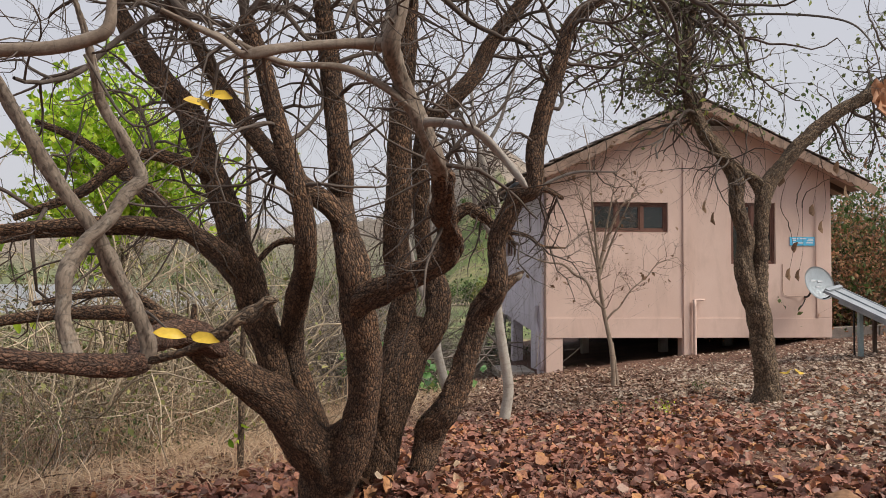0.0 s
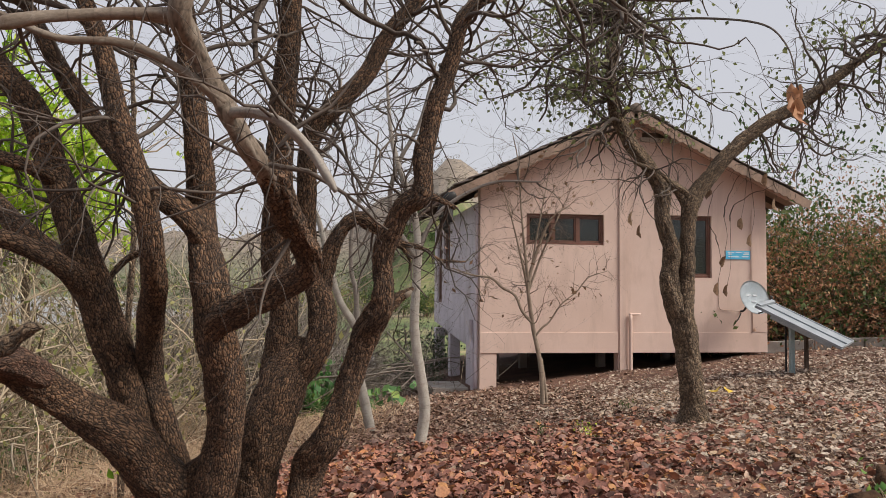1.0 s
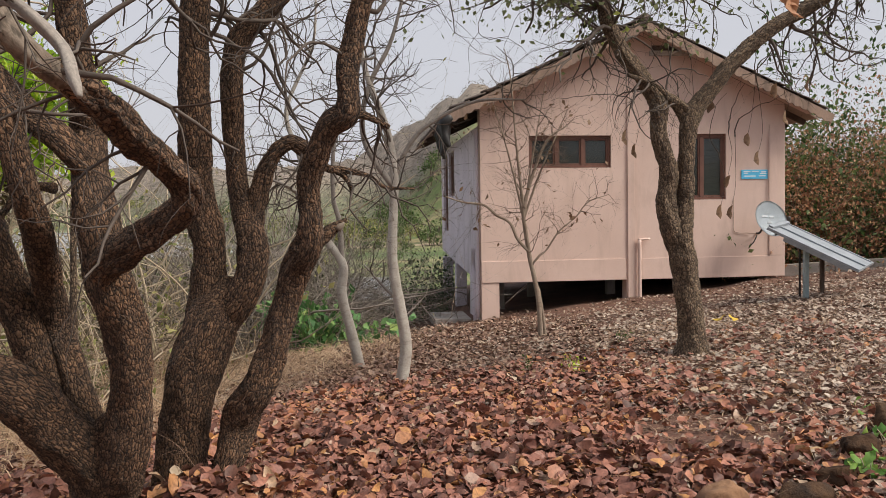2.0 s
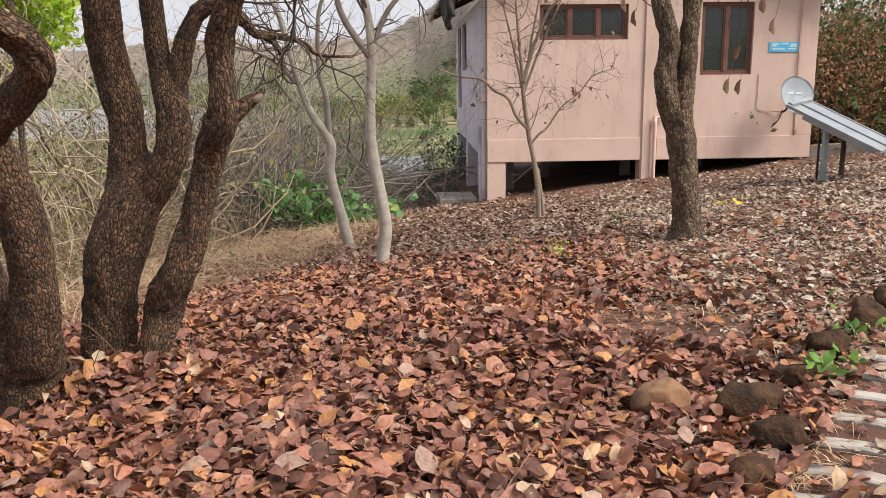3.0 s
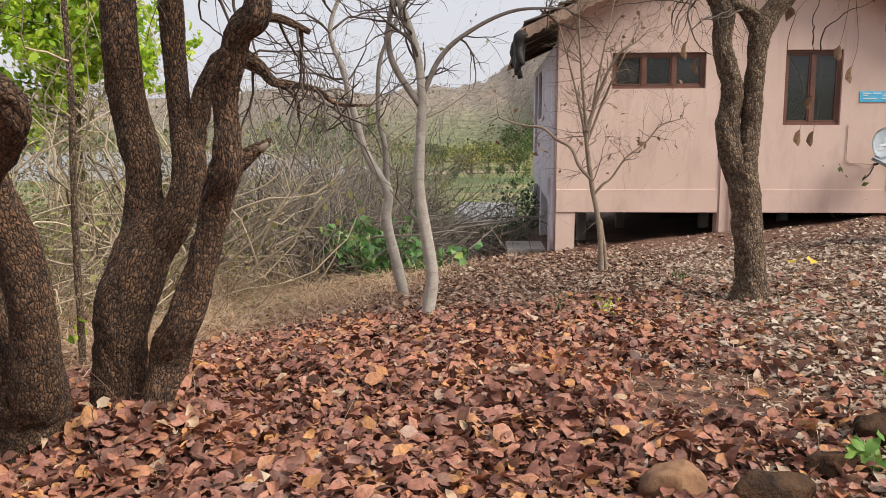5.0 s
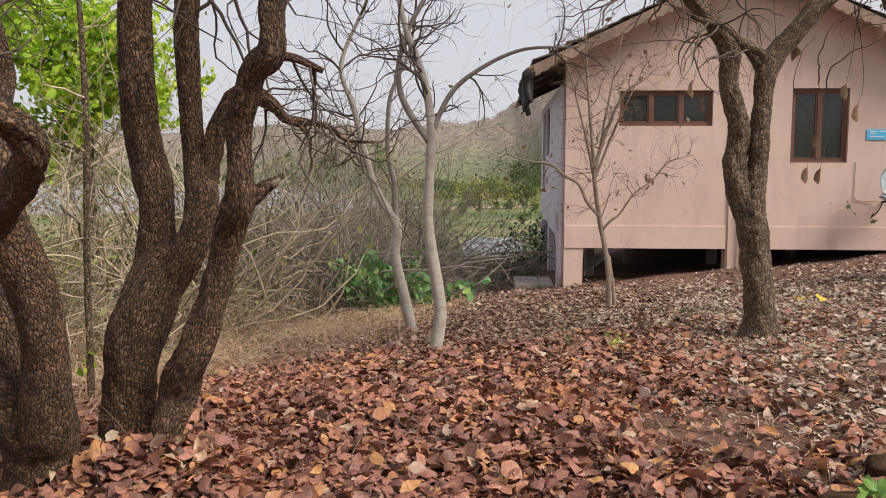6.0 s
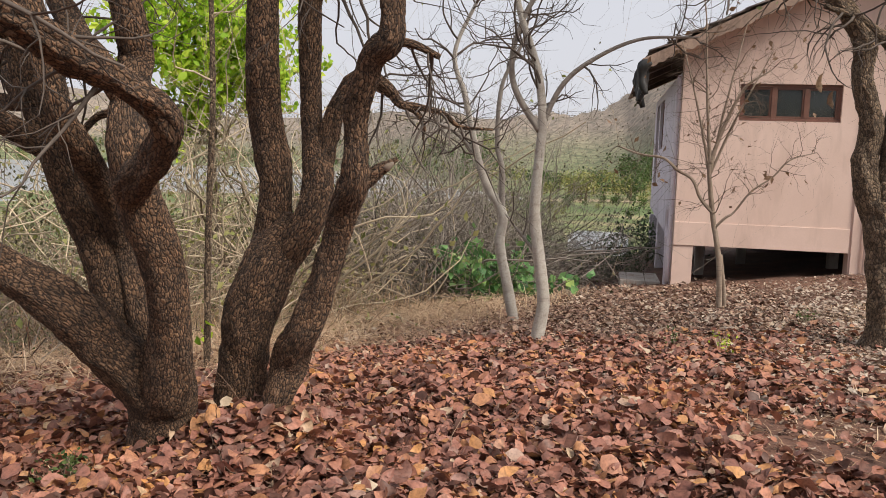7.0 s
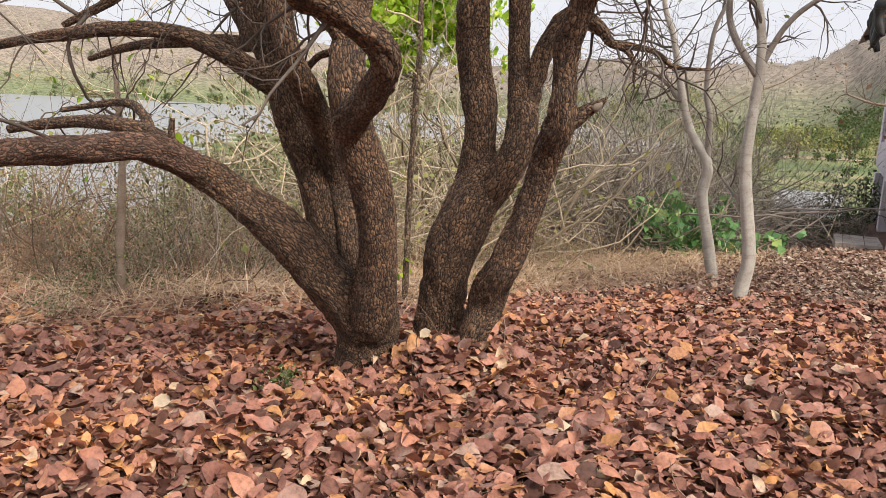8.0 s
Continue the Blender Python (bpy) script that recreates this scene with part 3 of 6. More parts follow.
def window(x0, x1, z0, z1, splits, louvre, frm, name="window"):
    """A timber window set into the wall: frame, mullions, panes and slats."""
    w = part(name, boxed(frm(x0, 0.05, z0), frm(x1, 0.11, z0 + 0.05), 0.004), house, "dark brown timber window", M_WOODF)
    part("frame", boxed(frm(x0, 0.05, z1 - 0.05), frm(x1, 0.11, z1), 0.004), w, "", M_WOODF)
    for a in (x0, x1 - 0.05):
        part("frame", boxed(frm(a, 0.05, z0 + 0.052), frm(a + 0.05, 0.11, z1 - 0.052), 0.004), w, "", M_WOODF)
    xs = [x0 + 0.05] + [x0 + (x1 - x0) * s for s in splits] + [x1 - 0.05]
    for s in xs[1:-1]:
        part("mullion", boxed(frm(s - 0.03, 0.048, z0 + 0.052), frm(s + 0.03, 0.112, z1 - 0.052), 0.004), w, "", M_WOODF)
    for a, b in zip(xs[:-1], xs[1:]):
        a, b = a + (0.03 if a > x0 + 0.06 else 0), b - (0.03 if b < x1 - 0.06 else 0)
        for s0, s1 in (((a, z0 + 0.053), (a + 0.028, z1 - 0.053)), ((b - 0.028, z0 + 0.053), (b, z1 - 0.053))):
            part("sash", boxed(frm(s0[0] + 0.001, 0.062, s0[1]), frm(s1[0] - 0.001, 0.098, s1[1]), 0.003), w, "", M_WOODF)
        for c in (z0 + 0.053, z1 - 0.081):
            part("sash", boxed(frm(a + 0.03, 0.063, c), frm(b - 0.03, 0.097, c + 0.028), 0.003), w, "", M_WOODF)
        p = part("pane", boxed(frm(a + 0.03, 0.078, z0 + 0.083), frm(b - 0.03, 0.083, z1 - 0.083), 0), w, "", M_GLASS)
        p.visible_shadow = False
        if louvre:
            k = 9
            for q in range(k):
                zq = z0 + 0.11 + (z1 - z0 - 0.22) * q / (k - 1)
                part("slat", boxed(frm(a + 0.032, 0.115, zq - 0.045), frm(b - 0.032, 0.123, zq + 0.045), 0), w, "", M_CURTAIN)
        else:
            part("curtain", boxed(frm(a + 0.06, 0.35, z0 + (z1 - z0) * 0.35), frm(b - 0.02, 0.36, z1 + 0.1), 0), w, "", M_CURTAIN)
    return w


window(0.86, 2.34, 2.66, 3.225, (0.34, 0.66), False, ff)
window(3.58, 4.47, 2.075, 3.25, (0.5,), True, ff)
window(3.5, 4.45, 2.3, 3.28, (0.5,), False, lambda u, d, z: Vector((d, u, z)))
window(4.7, 5.5, 1.5, 3.28, (0.5,), False, lambda u, d, z: Vector((d, u, z)))
part("gable_beam", boxed((W / 2 + 0.25, -0.07, 4.62), (W / 2 + 1.15, -0.003, 4.70), 0.006), house, "pale plaster ledge under the gable vent", M_BAR)
part("gable_vent", boxed((W / 2 + 0.3, -0.012, 4.705), (W / 2 + 0.95, -0.004, 4.80), 0), house, "", M_BEAM)

# roof: two slopes of boards on rafters, tiles on top, and a wavy verge
OV_S, OV_E = 0.46, 0.66
for side in (-1, 1):
    def rf(u, d, h, side=side):
        """u: metres down the slope from the ridge, d: depth, h: height off the boards."""
        c = 1 / math.hypot(1, SLOPE)
        return Vector((W / 2 + side * (u * c + h * SLOPE * c), d, APEX - u * SLOPE * c + h * c))

    run = (W / 2 + OV_E) * math.hypot(1, SLOPE)
    bm = bmesh.new()
    vv = [bm.verts.new(rf(u, d, h)) for h in (0, 0.025) for u, d in ((0, -0.004), (run - 0.04, -0.004), (run - 0.04, DEEP + 0.4), (0, DEEP + 0.4))]
    for q in ((0, 1, 2, 3), (7, 6, 5, 4), (0, 4, 5, 1), (1, 5, 6, 2), (2, 6, 7, 3), (3, 7, 4, 0)):
        bm.faces.new([vv[i] for i in q])
    bmesh.ops.recalc_face_normals(bm, faces=bm.faces)
    slope = part("roof", bm, house, "weathered dark clay tile roof", M_SOFFIT)
    bm = bmesh.new()
    vv = [bm.verts.new(rf(u, d, h)) for h in (-0.012, 0.025) for u, d in ((0.0, -OV_S + 0.024), (run - 0.25, -OV_S + 0.024), (run - 0.25, -0.006), (0.0, -0.006))]
    for q in ((0, 1, 2, 3), (7, 6, 5, 4), (0, 4, 5, 1), (1, 5, 6, 2), (2, 6, 7, 3), (3, 7, 4, 0)):
        bm.faces.new([vv[i] for i in q])
    bmesh.ops.recalc_face_normals(bm, faces=bm.faces)
    part("soffit", bm, slope, "pink plastered soffit under the verge", M_WALL)
    # rafters under the overhang
    for d in (0.3, 0.9, 2.2, 3.5, 4.8):
        bm = bmesh.new()
        vv = [bm.verts.new(rf(u, dd, h)) for h in (-0.09, -0.002) for u, dd in ((0.02, d), (run - 0.06, d), (run - 0.06, d + 0.07), (0.02, d + 0.07))]
        for q in ((3, 2, 1, 0), (4, 5, 6, 7), (0, 1, 5, 4), (1, 2, 6, 5), (2, 3, 7, 6), (3, 0, 4, 7)):
            bm.faces.new([vv[i] for i in q])
        part("rafter", bm, slope, "", M_BEAM)
    # one shared tile: a low S wave in section, lapped down the slope
    tb = Buf()
    wv, ln = 0.235, 0.36
    sec = [(t, 0.022 * math.sin(t * 2 * math.pi) + 0.03) for t in np.linspace(0, 1, 9)]
    v = []
    for hh in (0.0, -0.014):
        for uu, lift in ((0, 0.0), (ln, 0.022)):
            v += [(uu, t * wv, s + lift + hh) for t, s in sec]
    f = []
    for i in range(8):
        f += [(i, i + 1, 9 + i + 1, 9 + i), (27 + i, 27 + i + 1, 18 + i + 1, 18 + i), (9 + i, 9 + i + 1, 27 + i + 1, 27 + i), (i + 1, i, 18 + i, 18 + i + 1)]
    f += [(0, 9, 27, 18), (8, 26, 35, 17)]
    tile_v, tile_f = np.array(v), f
    c = 1 / math.hypot(1, SLOPE)
    shared = None
    rest = Buf()
    rows_n = int(run / 0.30)
    for rrow in range(rows_n):
        for ccol in range(int((DEEP + 1.0) / 0.225)):
            o = rf(rrow * 0.30 + 0.01, -OV_S + ccol * 0.225 - 0.02 * rnd.random(), 0.03 + 0.012 * rnd.random())
            ex, ez = Vector((side * c, 0, -SLOPE * c)), Vector((side * SLOPE * c, 0, c))
            mt = Matrix(((ex.x, 0, ez.x, o.x), (0, 1, 0, o.y), (ex.z, 0, ez.z, o.z), (0, 0, 0, 1))) @ pose(0, 0, 0, rnd.uniform(-2, 2), rnd.uniform(-2.5, 1), rnd.uniform(-3, 3))
            if ccol < 9:
                if shared is None:
                    sb = Buf()
                    sb.add(tile_v, tile_f)
                    shared = sb.mesh("tile", M_TILE)
                t = part("tile", shared, slope)
                t.matrix_basis = mt
            else:
                m3 = np.array(mt)
                rest.add(tile_v @ m3[:3, :3].T + m3[:3, 3], tile_f)
    tagged(part("tiles", rest.mesh("tiles", M_TILE), slope), kind="stuff")
    # scalloped verge board under the first tiles
    vb = bmesh.new()
    k = int(run / 0.0125)
    top, bot = [], []
    for i in range(k + 1):
        u = run * i / k
        dip = 0.11 + 0.028 * abs(math.sin(u * math.pi / 0.15)) + 0.008 * math.sin(u * 9)
        top.append((rf(u, -OV_S - 0.004, 0.03), rf(u, -OV_S + 0.022, 0.03)))
        bot.append((rf(u, -OV_S - 0.004, -dip), rf(u, -OV_S + 0.022, -dip)))
    rings = [[vb.verts.new(p) for p in (t[0], t[1], b[1], b[0])] for t, b in zip(top, bot)]
    for a, b in zip(rings[:-1], rings[1:]):
        for i in range(4):
            vb.faces.new([a[i], a[(i + 1) % 4], b[(i + 1) % 4], b[i]])
    vb.faces.new(rings[0])
    vb.faces.new(rings[-1][::-1])
    bmesh.ops.recalc_face_normals(vb, faces=vb.faces)
    part("verge", vb, slope, "scalloped tan verge board", M_TILE_EDGE)
ridge = Buf()
tube(ridge, smooth_path([(W / 2, -OV_S - 0.02, APEX + 0.05, 0.10), (W / 2, 2.0, APEX + 0.05, 0.10), (W / 2, DEEP + 0.4, APEX + 0.05, 0.10)], 0.2), 12, lump=0.15)
part("ridge_cap", ridge.mesh("ridge_cap", M_TILE), house, "", None)
# black lobes at the near eave's low end, for the shade and dark timber there
rb = Buf()
ev = W / 2 - (W / 2 + OV_E)
for q in range(7):
    y0 = -OV_S + 0.02 + q * 0.10
    drop = 0.42 + 0.16 * math.sin(q * 2.4)
    tube(rb, smooth_path([(ev + 0.12, y0, 3.50, 0.05), (ev + 0.02, y0 + 0.02, 3.42, 0.075), (ev + 0.04 * math.sin(q), y0 + 0.04, 3.42 - drop * 0.5, 0.07), (ev + 0.03 + 0.05 * math.cos(q * 3), y0 + 0.02, 3.42 - drop, 0.035)], 0.04), 10, lump=0.5, seed=q * 3.1)
part("eave_sheet", rb.mesh("eave_sheet", M_BLACK), house, "ragged black lobes for the shade and dark timber under the eave")

# corner down pipes on the side wall
dp = Buf()
tube(dp, smooth_path([(-0.05, 0.12, 3.35, 0.035), (-0.05, 0.12, 2.0, 0.035), (-0.05, 0.12, 0.05, 0.035)], 0.2), 10)
part("down_pipe", dp.mesh("down_pipe", M_LILAC), house, "lilac painted down pipe")
dp = Buf()
tube(dp, smooth_path([(-0.06, 0.55, 1.25, 0.04), (-0.06, 0.6, 0.95, 0.04), (-0.06, 0.42, 0.7, 0.04), (-0.06, 0.36, 0.3, 0.04), (-0.06, 0.36, -0.1, 0.04)], 0.05), 10)
part("down_pipe", dp.mesh("down_pipe", M_LILAC), house, "lilac painted waste pipe with a bend")
# ---------------------------------------------------------------- trees
def unit(v):
    return v / (np.linalg.norm(v) + 1e-9)


def grow(buf, p, d, length, r, depth, rg, lift=0.25, kids=4, sides=4, leaves=None, every=0.09, taper=0.35, wig=0.45, seg=0.08, jit=0.24):
    """A twig that wanders, thins and carries smaller ones."""
    n = max(3 if seg > 0.12 else 4, int(length / seg))
    q, pos, dirn = [], np.array(p, float), unit(np.array(d, float))
    bend = rg.normal(size=3) * wig * 3.0 * seg
    for i in range(n + 1):
        q.append((*pos, r * (1 - (1 - taper) * i / n)))
        if i == n // 2:
            bend = -bend * rg.uniform(-0.6, 1.0)
        dirn = unit(dirn + bend + rg.normal(size=3) * jit + np.array([0, 0, lift * 0.25]))
        pos = pos + dirn * length / n
    q = np.array(q)
    tube(buf, q, sides if r > 0.006 else 3, cap=False, seed=float(rg.random() * 9))
    if depth > 0:
        for _ in range(kids):
            i = int(rg.integers(1, n + 1))
            dd = unit(q[i, :3] - q[i - 1, :3])
            side = unit(np.cross(dd, rg.normal(size=3)))
            grow(buf, q[i, :3], dd * 0.6 + side * rg.uniform(0.5, 1.1), length * rg.uniform(0.45, 0.75), q[i, 3] * 0.68, depth - 1, rg, lift, max(2, kids - 1), sides, leaves, every, taper, wig, seg, jit)
    if leaves is not None and depth <= 1:
        for i in range(1, n + 1):
            if rg.random() < every:
                leaves.append((q[i, :3], unit(q[i, :3] - q[i - 1, :3] + rg.normal(size=3) * 0.8)))
    return q


def leaf_mesh(name, pos, nrm_dir, L, Wd, curl, fold, rot, tilt, mat, plain=False, fine=False):
    """Many curled leaves at once: arrays of place, size, bend and turn."""
    n = len(pos)
    rows = np.array([0.0, 0.22, 0.5, 0.8, 1.0])
    wid = np.array([0.0, 0.80, 1.0, 0.60, 0.0])
    pts = []
    for k in range(5):
        if k in (0, 4):
            pts.append((rows[k], 0.0))
        else:
            pts += [(rows[k], -wid[k]), (rows[k], 0.0), (rows[k], wid[k])]
    if fine:
        pts = [(0.0, 0.0)]
        for a, w in ((0.06, 0.34), (0.22, 0.82), (0.45, 1.0), (0.70, 0.74), (0.88, 0.34)):
            pts += [(a, -w), (a, 0.0), (a, w)]
        pts.append((1.0, 0.0))
    if plain:
        pts = [(0.0, 0.0), (0.45, -1.0), (0.5, 0.0), (0.45, 1.0), (1.0, 0.0)]
    pts = np.array(pts)
    k = len(pts)
    u, s = pts[:, 0][None, :], pts[:, 1][None, :]
    L, Wd, curl, fold = (np.asarray(a)[:, None] for a in (L, Wd, curl, fold))
    x = L * (u - 0.5) * (1 - 0.12 * curl ** 2)
    y = Wd * 0.5 * s * (1 - 0.25 * np.abs(fold))
    z = L * curl * (0.25 - (u - 0.5) ** 2) * 1.1 + Wd * 0.5 * np.abs(s) * fold + 0.10 * L * np.sin(u * 6 + curl * 9) * s
    P = np.stack([x, y, z], 2)
    P += np.random.default_rng(n + k).normal(size=P.shape) * L[:, :, None] * ((0.009, 0.009, 0.022) if fine else (0.016, 0.016, 0.022))      # ragged outline
    a, b, c = rot, tilt[:, 0], tilt[:, 1]
    Rz = np.zeros((n, 3, 3))
    Rz[:, 0, 0], Rz[:, 0, 1], Rz[:, 1, 0], Rz[:, 1, 1], Rz[:, 2, 2] = np.cos(a), -np.sin(a), np.sin(a), np.cos(a), 1
    Rx = np.zeros((n, 3, 3))
    Rx[:, 0, 0], Rx[:, 1, 1], Rx[:, 1, 2], Rx[:, 2, 1], Rx[:, 2, 2] = 1, np.cos(b), -np.sin(b), np.sin(b), np.cos(b)
    Ry = np.zeros((n, 3, 3))
    Ry[:, 1, 1], Ry[:, 0, 0], Ry[:, 0, 2], Ry[:, 2, 0], Ry[:, 2, 2] = 1, np.cos(c), np.sin(c), -np.sin(c), np.cos(c)
    R = Rz @ Ry @ Rx
    V = np.einsum("nij,nkj->nki", R, P) + np.asarray(pos)[:, None, :]
    tri = [(0, 1, 2), (0, 2, 3), (7, 10, 8), (8, 10, 9)]
    quad = [(1, 4, 5, 2), (2, 5, 6, 3), (4, 7, 8, 5), (5, 8, 9, 6)]
    if fine:
        tri = [(0, 1, 2), (0, 2, 3), (13, 16, 14), (14, 16, 15)]
        quad = [(a, a + 3, a + 4, a + 1) for r_ in range(4) for a in (1 + 3 * r_, 2 + 3 * r_)]
    if plain:
        tri, quad = [(0, 1, 2), (0, 2, 3), (1, 4, 2), (2, 4, 3)], np.zeros((0, 4), int)
    base = (np.arange(n) * k)[:, None, None]
    T, Q = (np.array(tri)[None] + base).reshape(-1, 3), (np.array(quad)[None] + base).reshape(-1, 4)
    me = bpy.data.meshes.new(name)
    me.vertices.add(n * k)
    me.vertices.foreach_set("co", V.astype(np.float32).ravel())
    me.loops.add(T.size + Q.size)
    me.loops.foreach_set("vertex_index", np.r_[T.ravel(), Q.ravel()].astype(np.int32))
    me.polygons.add(len(T) + len(Q))
    me.polygons.foreach_set("loop_start", np.r_[np.arange(len(T)) * 3, T.size + np.arange(len(Q)) * 4].astype(np.int32))
    me.polygons.foreach_set("use_smooth", np.ones(len(T) + len(Q), bool))
    me.materials.append(mat)
    me.update(calc_edges=True)
    me.validate()
    return me


def foliage(name, spots, size, ratio, mat, rg, plain=True, spread=0.0):
    """Leaves hung at (place, direction) spots."""
    n = len(spots)
    pos = np.array([s[0] for s in spots]) + rg.normal(size=(n, 3)) * (spread or size * 0.35)
    L = size * rg.uniform(0.6, 1.35, n)
    return leaf_mesh(name, pos, None, L, L * ratio, rg.uniform(-0.5, 0.7, n), rg.uniform(-0.3, 0.5, n), rg.uniform(0, 6.28, n), rg.uniform(-1.3, 1.3, (n, 2)), mat, plain)


def limb(parent, name, rows, mat, sides=14, step=0.05, lump=0.10, crack=0.0, seed=0.0, label="", fine=0.0088):
    b = Buf()
    if crack:        # fine enough for the fissures to be real
        sides, step = int(max(24, 6.28 * max(r[3] for r in rows) / fine)), fine * 1.25
    q = smooth_path(rows, step)
    tube(b, q, sides, lump, crack, seed)
    part(name, b.mesh(name, mat), parent, label)
    return q


def sprays(buf, q, lo, hi, count, length, r, depth, rg, lift=0.2, kids=4, leaves=None, every=0.09, bias=(0, 0, 0)):
    """Side twigs along part of a limb."""
    for _ in range(count):
        i = int(len(q) * rg.uniform(lo, hi))
        i = min(max(i, 1), len(q) - 1)
        d = unit(q[i, :3] - q[i - 1, :3])
        side = unit(np.cross(d, rg.normal(size=3)))
        k = length * rg.uniform(0.55, 1.25)
        grow(buf, q[i, :3], d * 0.45 + side + np.array(bias), k, min(r * rg.uniform(0.7, 1.2), q[i, 3] * 0.7), depth, rg, lift, kids, 5, leaves, every)


# the many-stemmed old tree in the leaf litter
tree = thing("tree", "old dark many-stemmed tree with deeply cracked bark and bare twigs", "tree", at=(-3.545, -9.14, 0.22))
rg = np.random.default_rng(21)
CR = 0.003
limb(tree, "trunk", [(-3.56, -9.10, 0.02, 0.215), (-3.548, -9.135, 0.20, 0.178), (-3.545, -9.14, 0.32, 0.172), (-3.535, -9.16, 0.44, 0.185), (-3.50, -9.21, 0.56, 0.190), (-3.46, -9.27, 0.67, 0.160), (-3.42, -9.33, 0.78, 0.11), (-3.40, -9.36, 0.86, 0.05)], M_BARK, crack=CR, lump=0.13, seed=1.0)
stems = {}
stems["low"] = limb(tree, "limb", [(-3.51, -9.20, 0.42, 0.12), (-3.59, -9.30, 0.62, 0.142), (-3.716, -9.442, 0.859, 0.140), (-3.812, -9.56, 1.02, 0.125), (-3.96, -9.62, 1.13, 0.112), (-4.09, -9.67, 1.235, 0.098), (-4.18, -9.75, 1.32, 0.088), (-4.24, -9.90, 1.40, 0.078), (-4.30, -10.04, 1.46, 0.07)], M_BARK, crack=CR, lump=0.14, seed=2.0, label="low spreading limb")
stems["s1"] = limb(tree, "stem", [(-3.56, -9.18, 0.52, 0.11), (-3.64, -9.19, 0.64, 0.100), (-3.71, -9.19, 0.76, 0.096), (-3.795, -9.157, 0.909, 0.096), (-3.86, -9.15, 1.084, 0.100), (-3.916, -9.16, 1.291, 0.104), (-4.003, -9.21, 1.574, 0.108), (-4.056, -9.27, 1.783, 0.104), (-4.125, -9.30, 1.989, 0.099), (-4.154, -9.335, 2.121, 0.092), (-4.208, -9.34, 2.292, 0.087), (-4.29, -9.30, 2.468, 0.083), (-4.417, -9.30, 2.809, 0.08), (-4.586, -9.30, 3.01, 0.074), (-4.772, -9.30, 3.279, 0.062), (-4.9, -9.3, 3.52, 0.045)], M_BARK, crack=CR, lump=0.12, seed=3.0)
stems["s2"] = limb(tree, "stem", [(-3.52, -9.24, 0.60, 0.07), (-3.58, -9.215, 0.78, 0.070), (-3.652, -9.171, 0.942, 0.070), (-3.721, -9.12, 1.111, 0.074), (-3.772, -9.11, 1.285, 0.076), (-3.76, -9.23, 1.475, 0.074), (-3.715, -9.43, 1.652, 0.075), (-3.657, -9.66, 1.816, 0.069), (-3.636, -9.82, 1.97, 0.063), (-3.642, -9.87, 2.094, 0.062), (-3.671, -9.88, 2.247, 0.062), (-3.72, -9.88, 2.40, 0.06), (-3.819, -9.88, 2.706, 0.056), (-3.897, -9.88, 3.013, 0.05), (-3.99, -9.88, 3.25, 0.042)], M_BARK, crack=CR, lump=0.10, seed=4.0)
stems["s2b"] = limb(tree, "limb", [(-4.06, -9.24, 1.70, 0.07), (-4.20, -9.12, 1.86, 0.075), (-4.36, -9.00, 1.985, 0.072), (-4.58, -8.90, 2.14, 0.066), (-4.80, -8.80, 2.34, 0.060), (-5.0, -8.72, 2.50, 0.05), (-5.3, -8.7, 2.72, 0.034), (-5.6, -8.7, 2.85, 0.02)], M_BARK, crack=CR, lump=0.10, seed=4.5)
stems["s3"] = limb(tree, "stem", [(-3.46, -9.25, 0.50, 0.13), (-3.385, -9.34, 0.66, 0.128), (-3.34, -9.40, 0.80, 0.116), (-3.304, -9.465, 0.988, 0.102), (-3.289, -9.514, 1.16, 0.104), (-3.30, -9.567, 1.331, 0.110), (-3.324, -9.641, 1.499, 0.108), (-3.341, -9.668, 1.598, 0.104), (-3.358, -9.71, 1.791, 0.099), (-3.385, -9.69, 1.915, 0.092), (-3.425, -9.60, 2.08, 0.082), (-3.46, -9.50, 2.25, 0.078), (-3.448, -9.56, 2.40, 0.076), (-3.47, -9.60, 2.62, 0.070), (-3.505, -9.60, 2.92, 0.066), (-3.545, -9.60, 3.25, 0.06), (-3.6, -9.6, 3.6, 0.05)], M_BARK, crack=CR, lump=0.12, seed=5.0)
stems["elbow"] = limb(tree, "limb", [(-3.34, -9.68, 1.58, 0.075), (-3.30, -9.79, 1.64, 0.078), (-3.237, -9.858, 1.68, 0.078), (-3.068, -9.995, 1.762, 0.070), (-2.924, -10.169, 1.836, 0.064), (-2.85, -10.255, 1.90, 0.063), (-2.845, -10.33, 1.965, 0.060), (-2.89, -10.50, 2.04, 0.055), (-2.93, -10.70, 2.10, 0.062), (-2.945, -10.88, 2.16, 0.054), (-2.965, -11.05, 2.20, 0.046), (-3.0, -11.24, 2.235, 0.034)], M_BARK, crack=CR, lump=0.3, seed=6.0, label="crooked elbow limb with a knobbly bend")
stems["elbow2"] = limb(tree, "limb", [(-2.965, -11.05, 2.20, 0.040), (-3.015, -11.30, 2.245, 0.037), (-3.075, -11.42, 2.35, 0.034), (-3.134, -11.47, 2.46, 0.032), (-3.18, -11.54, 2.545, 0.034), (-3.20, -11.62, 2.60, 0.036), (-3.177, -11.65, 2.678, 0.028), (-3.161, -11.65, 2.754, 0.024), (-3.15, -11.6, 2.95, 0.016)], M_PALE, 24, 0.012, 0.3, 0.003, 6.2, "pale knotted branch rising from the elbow")
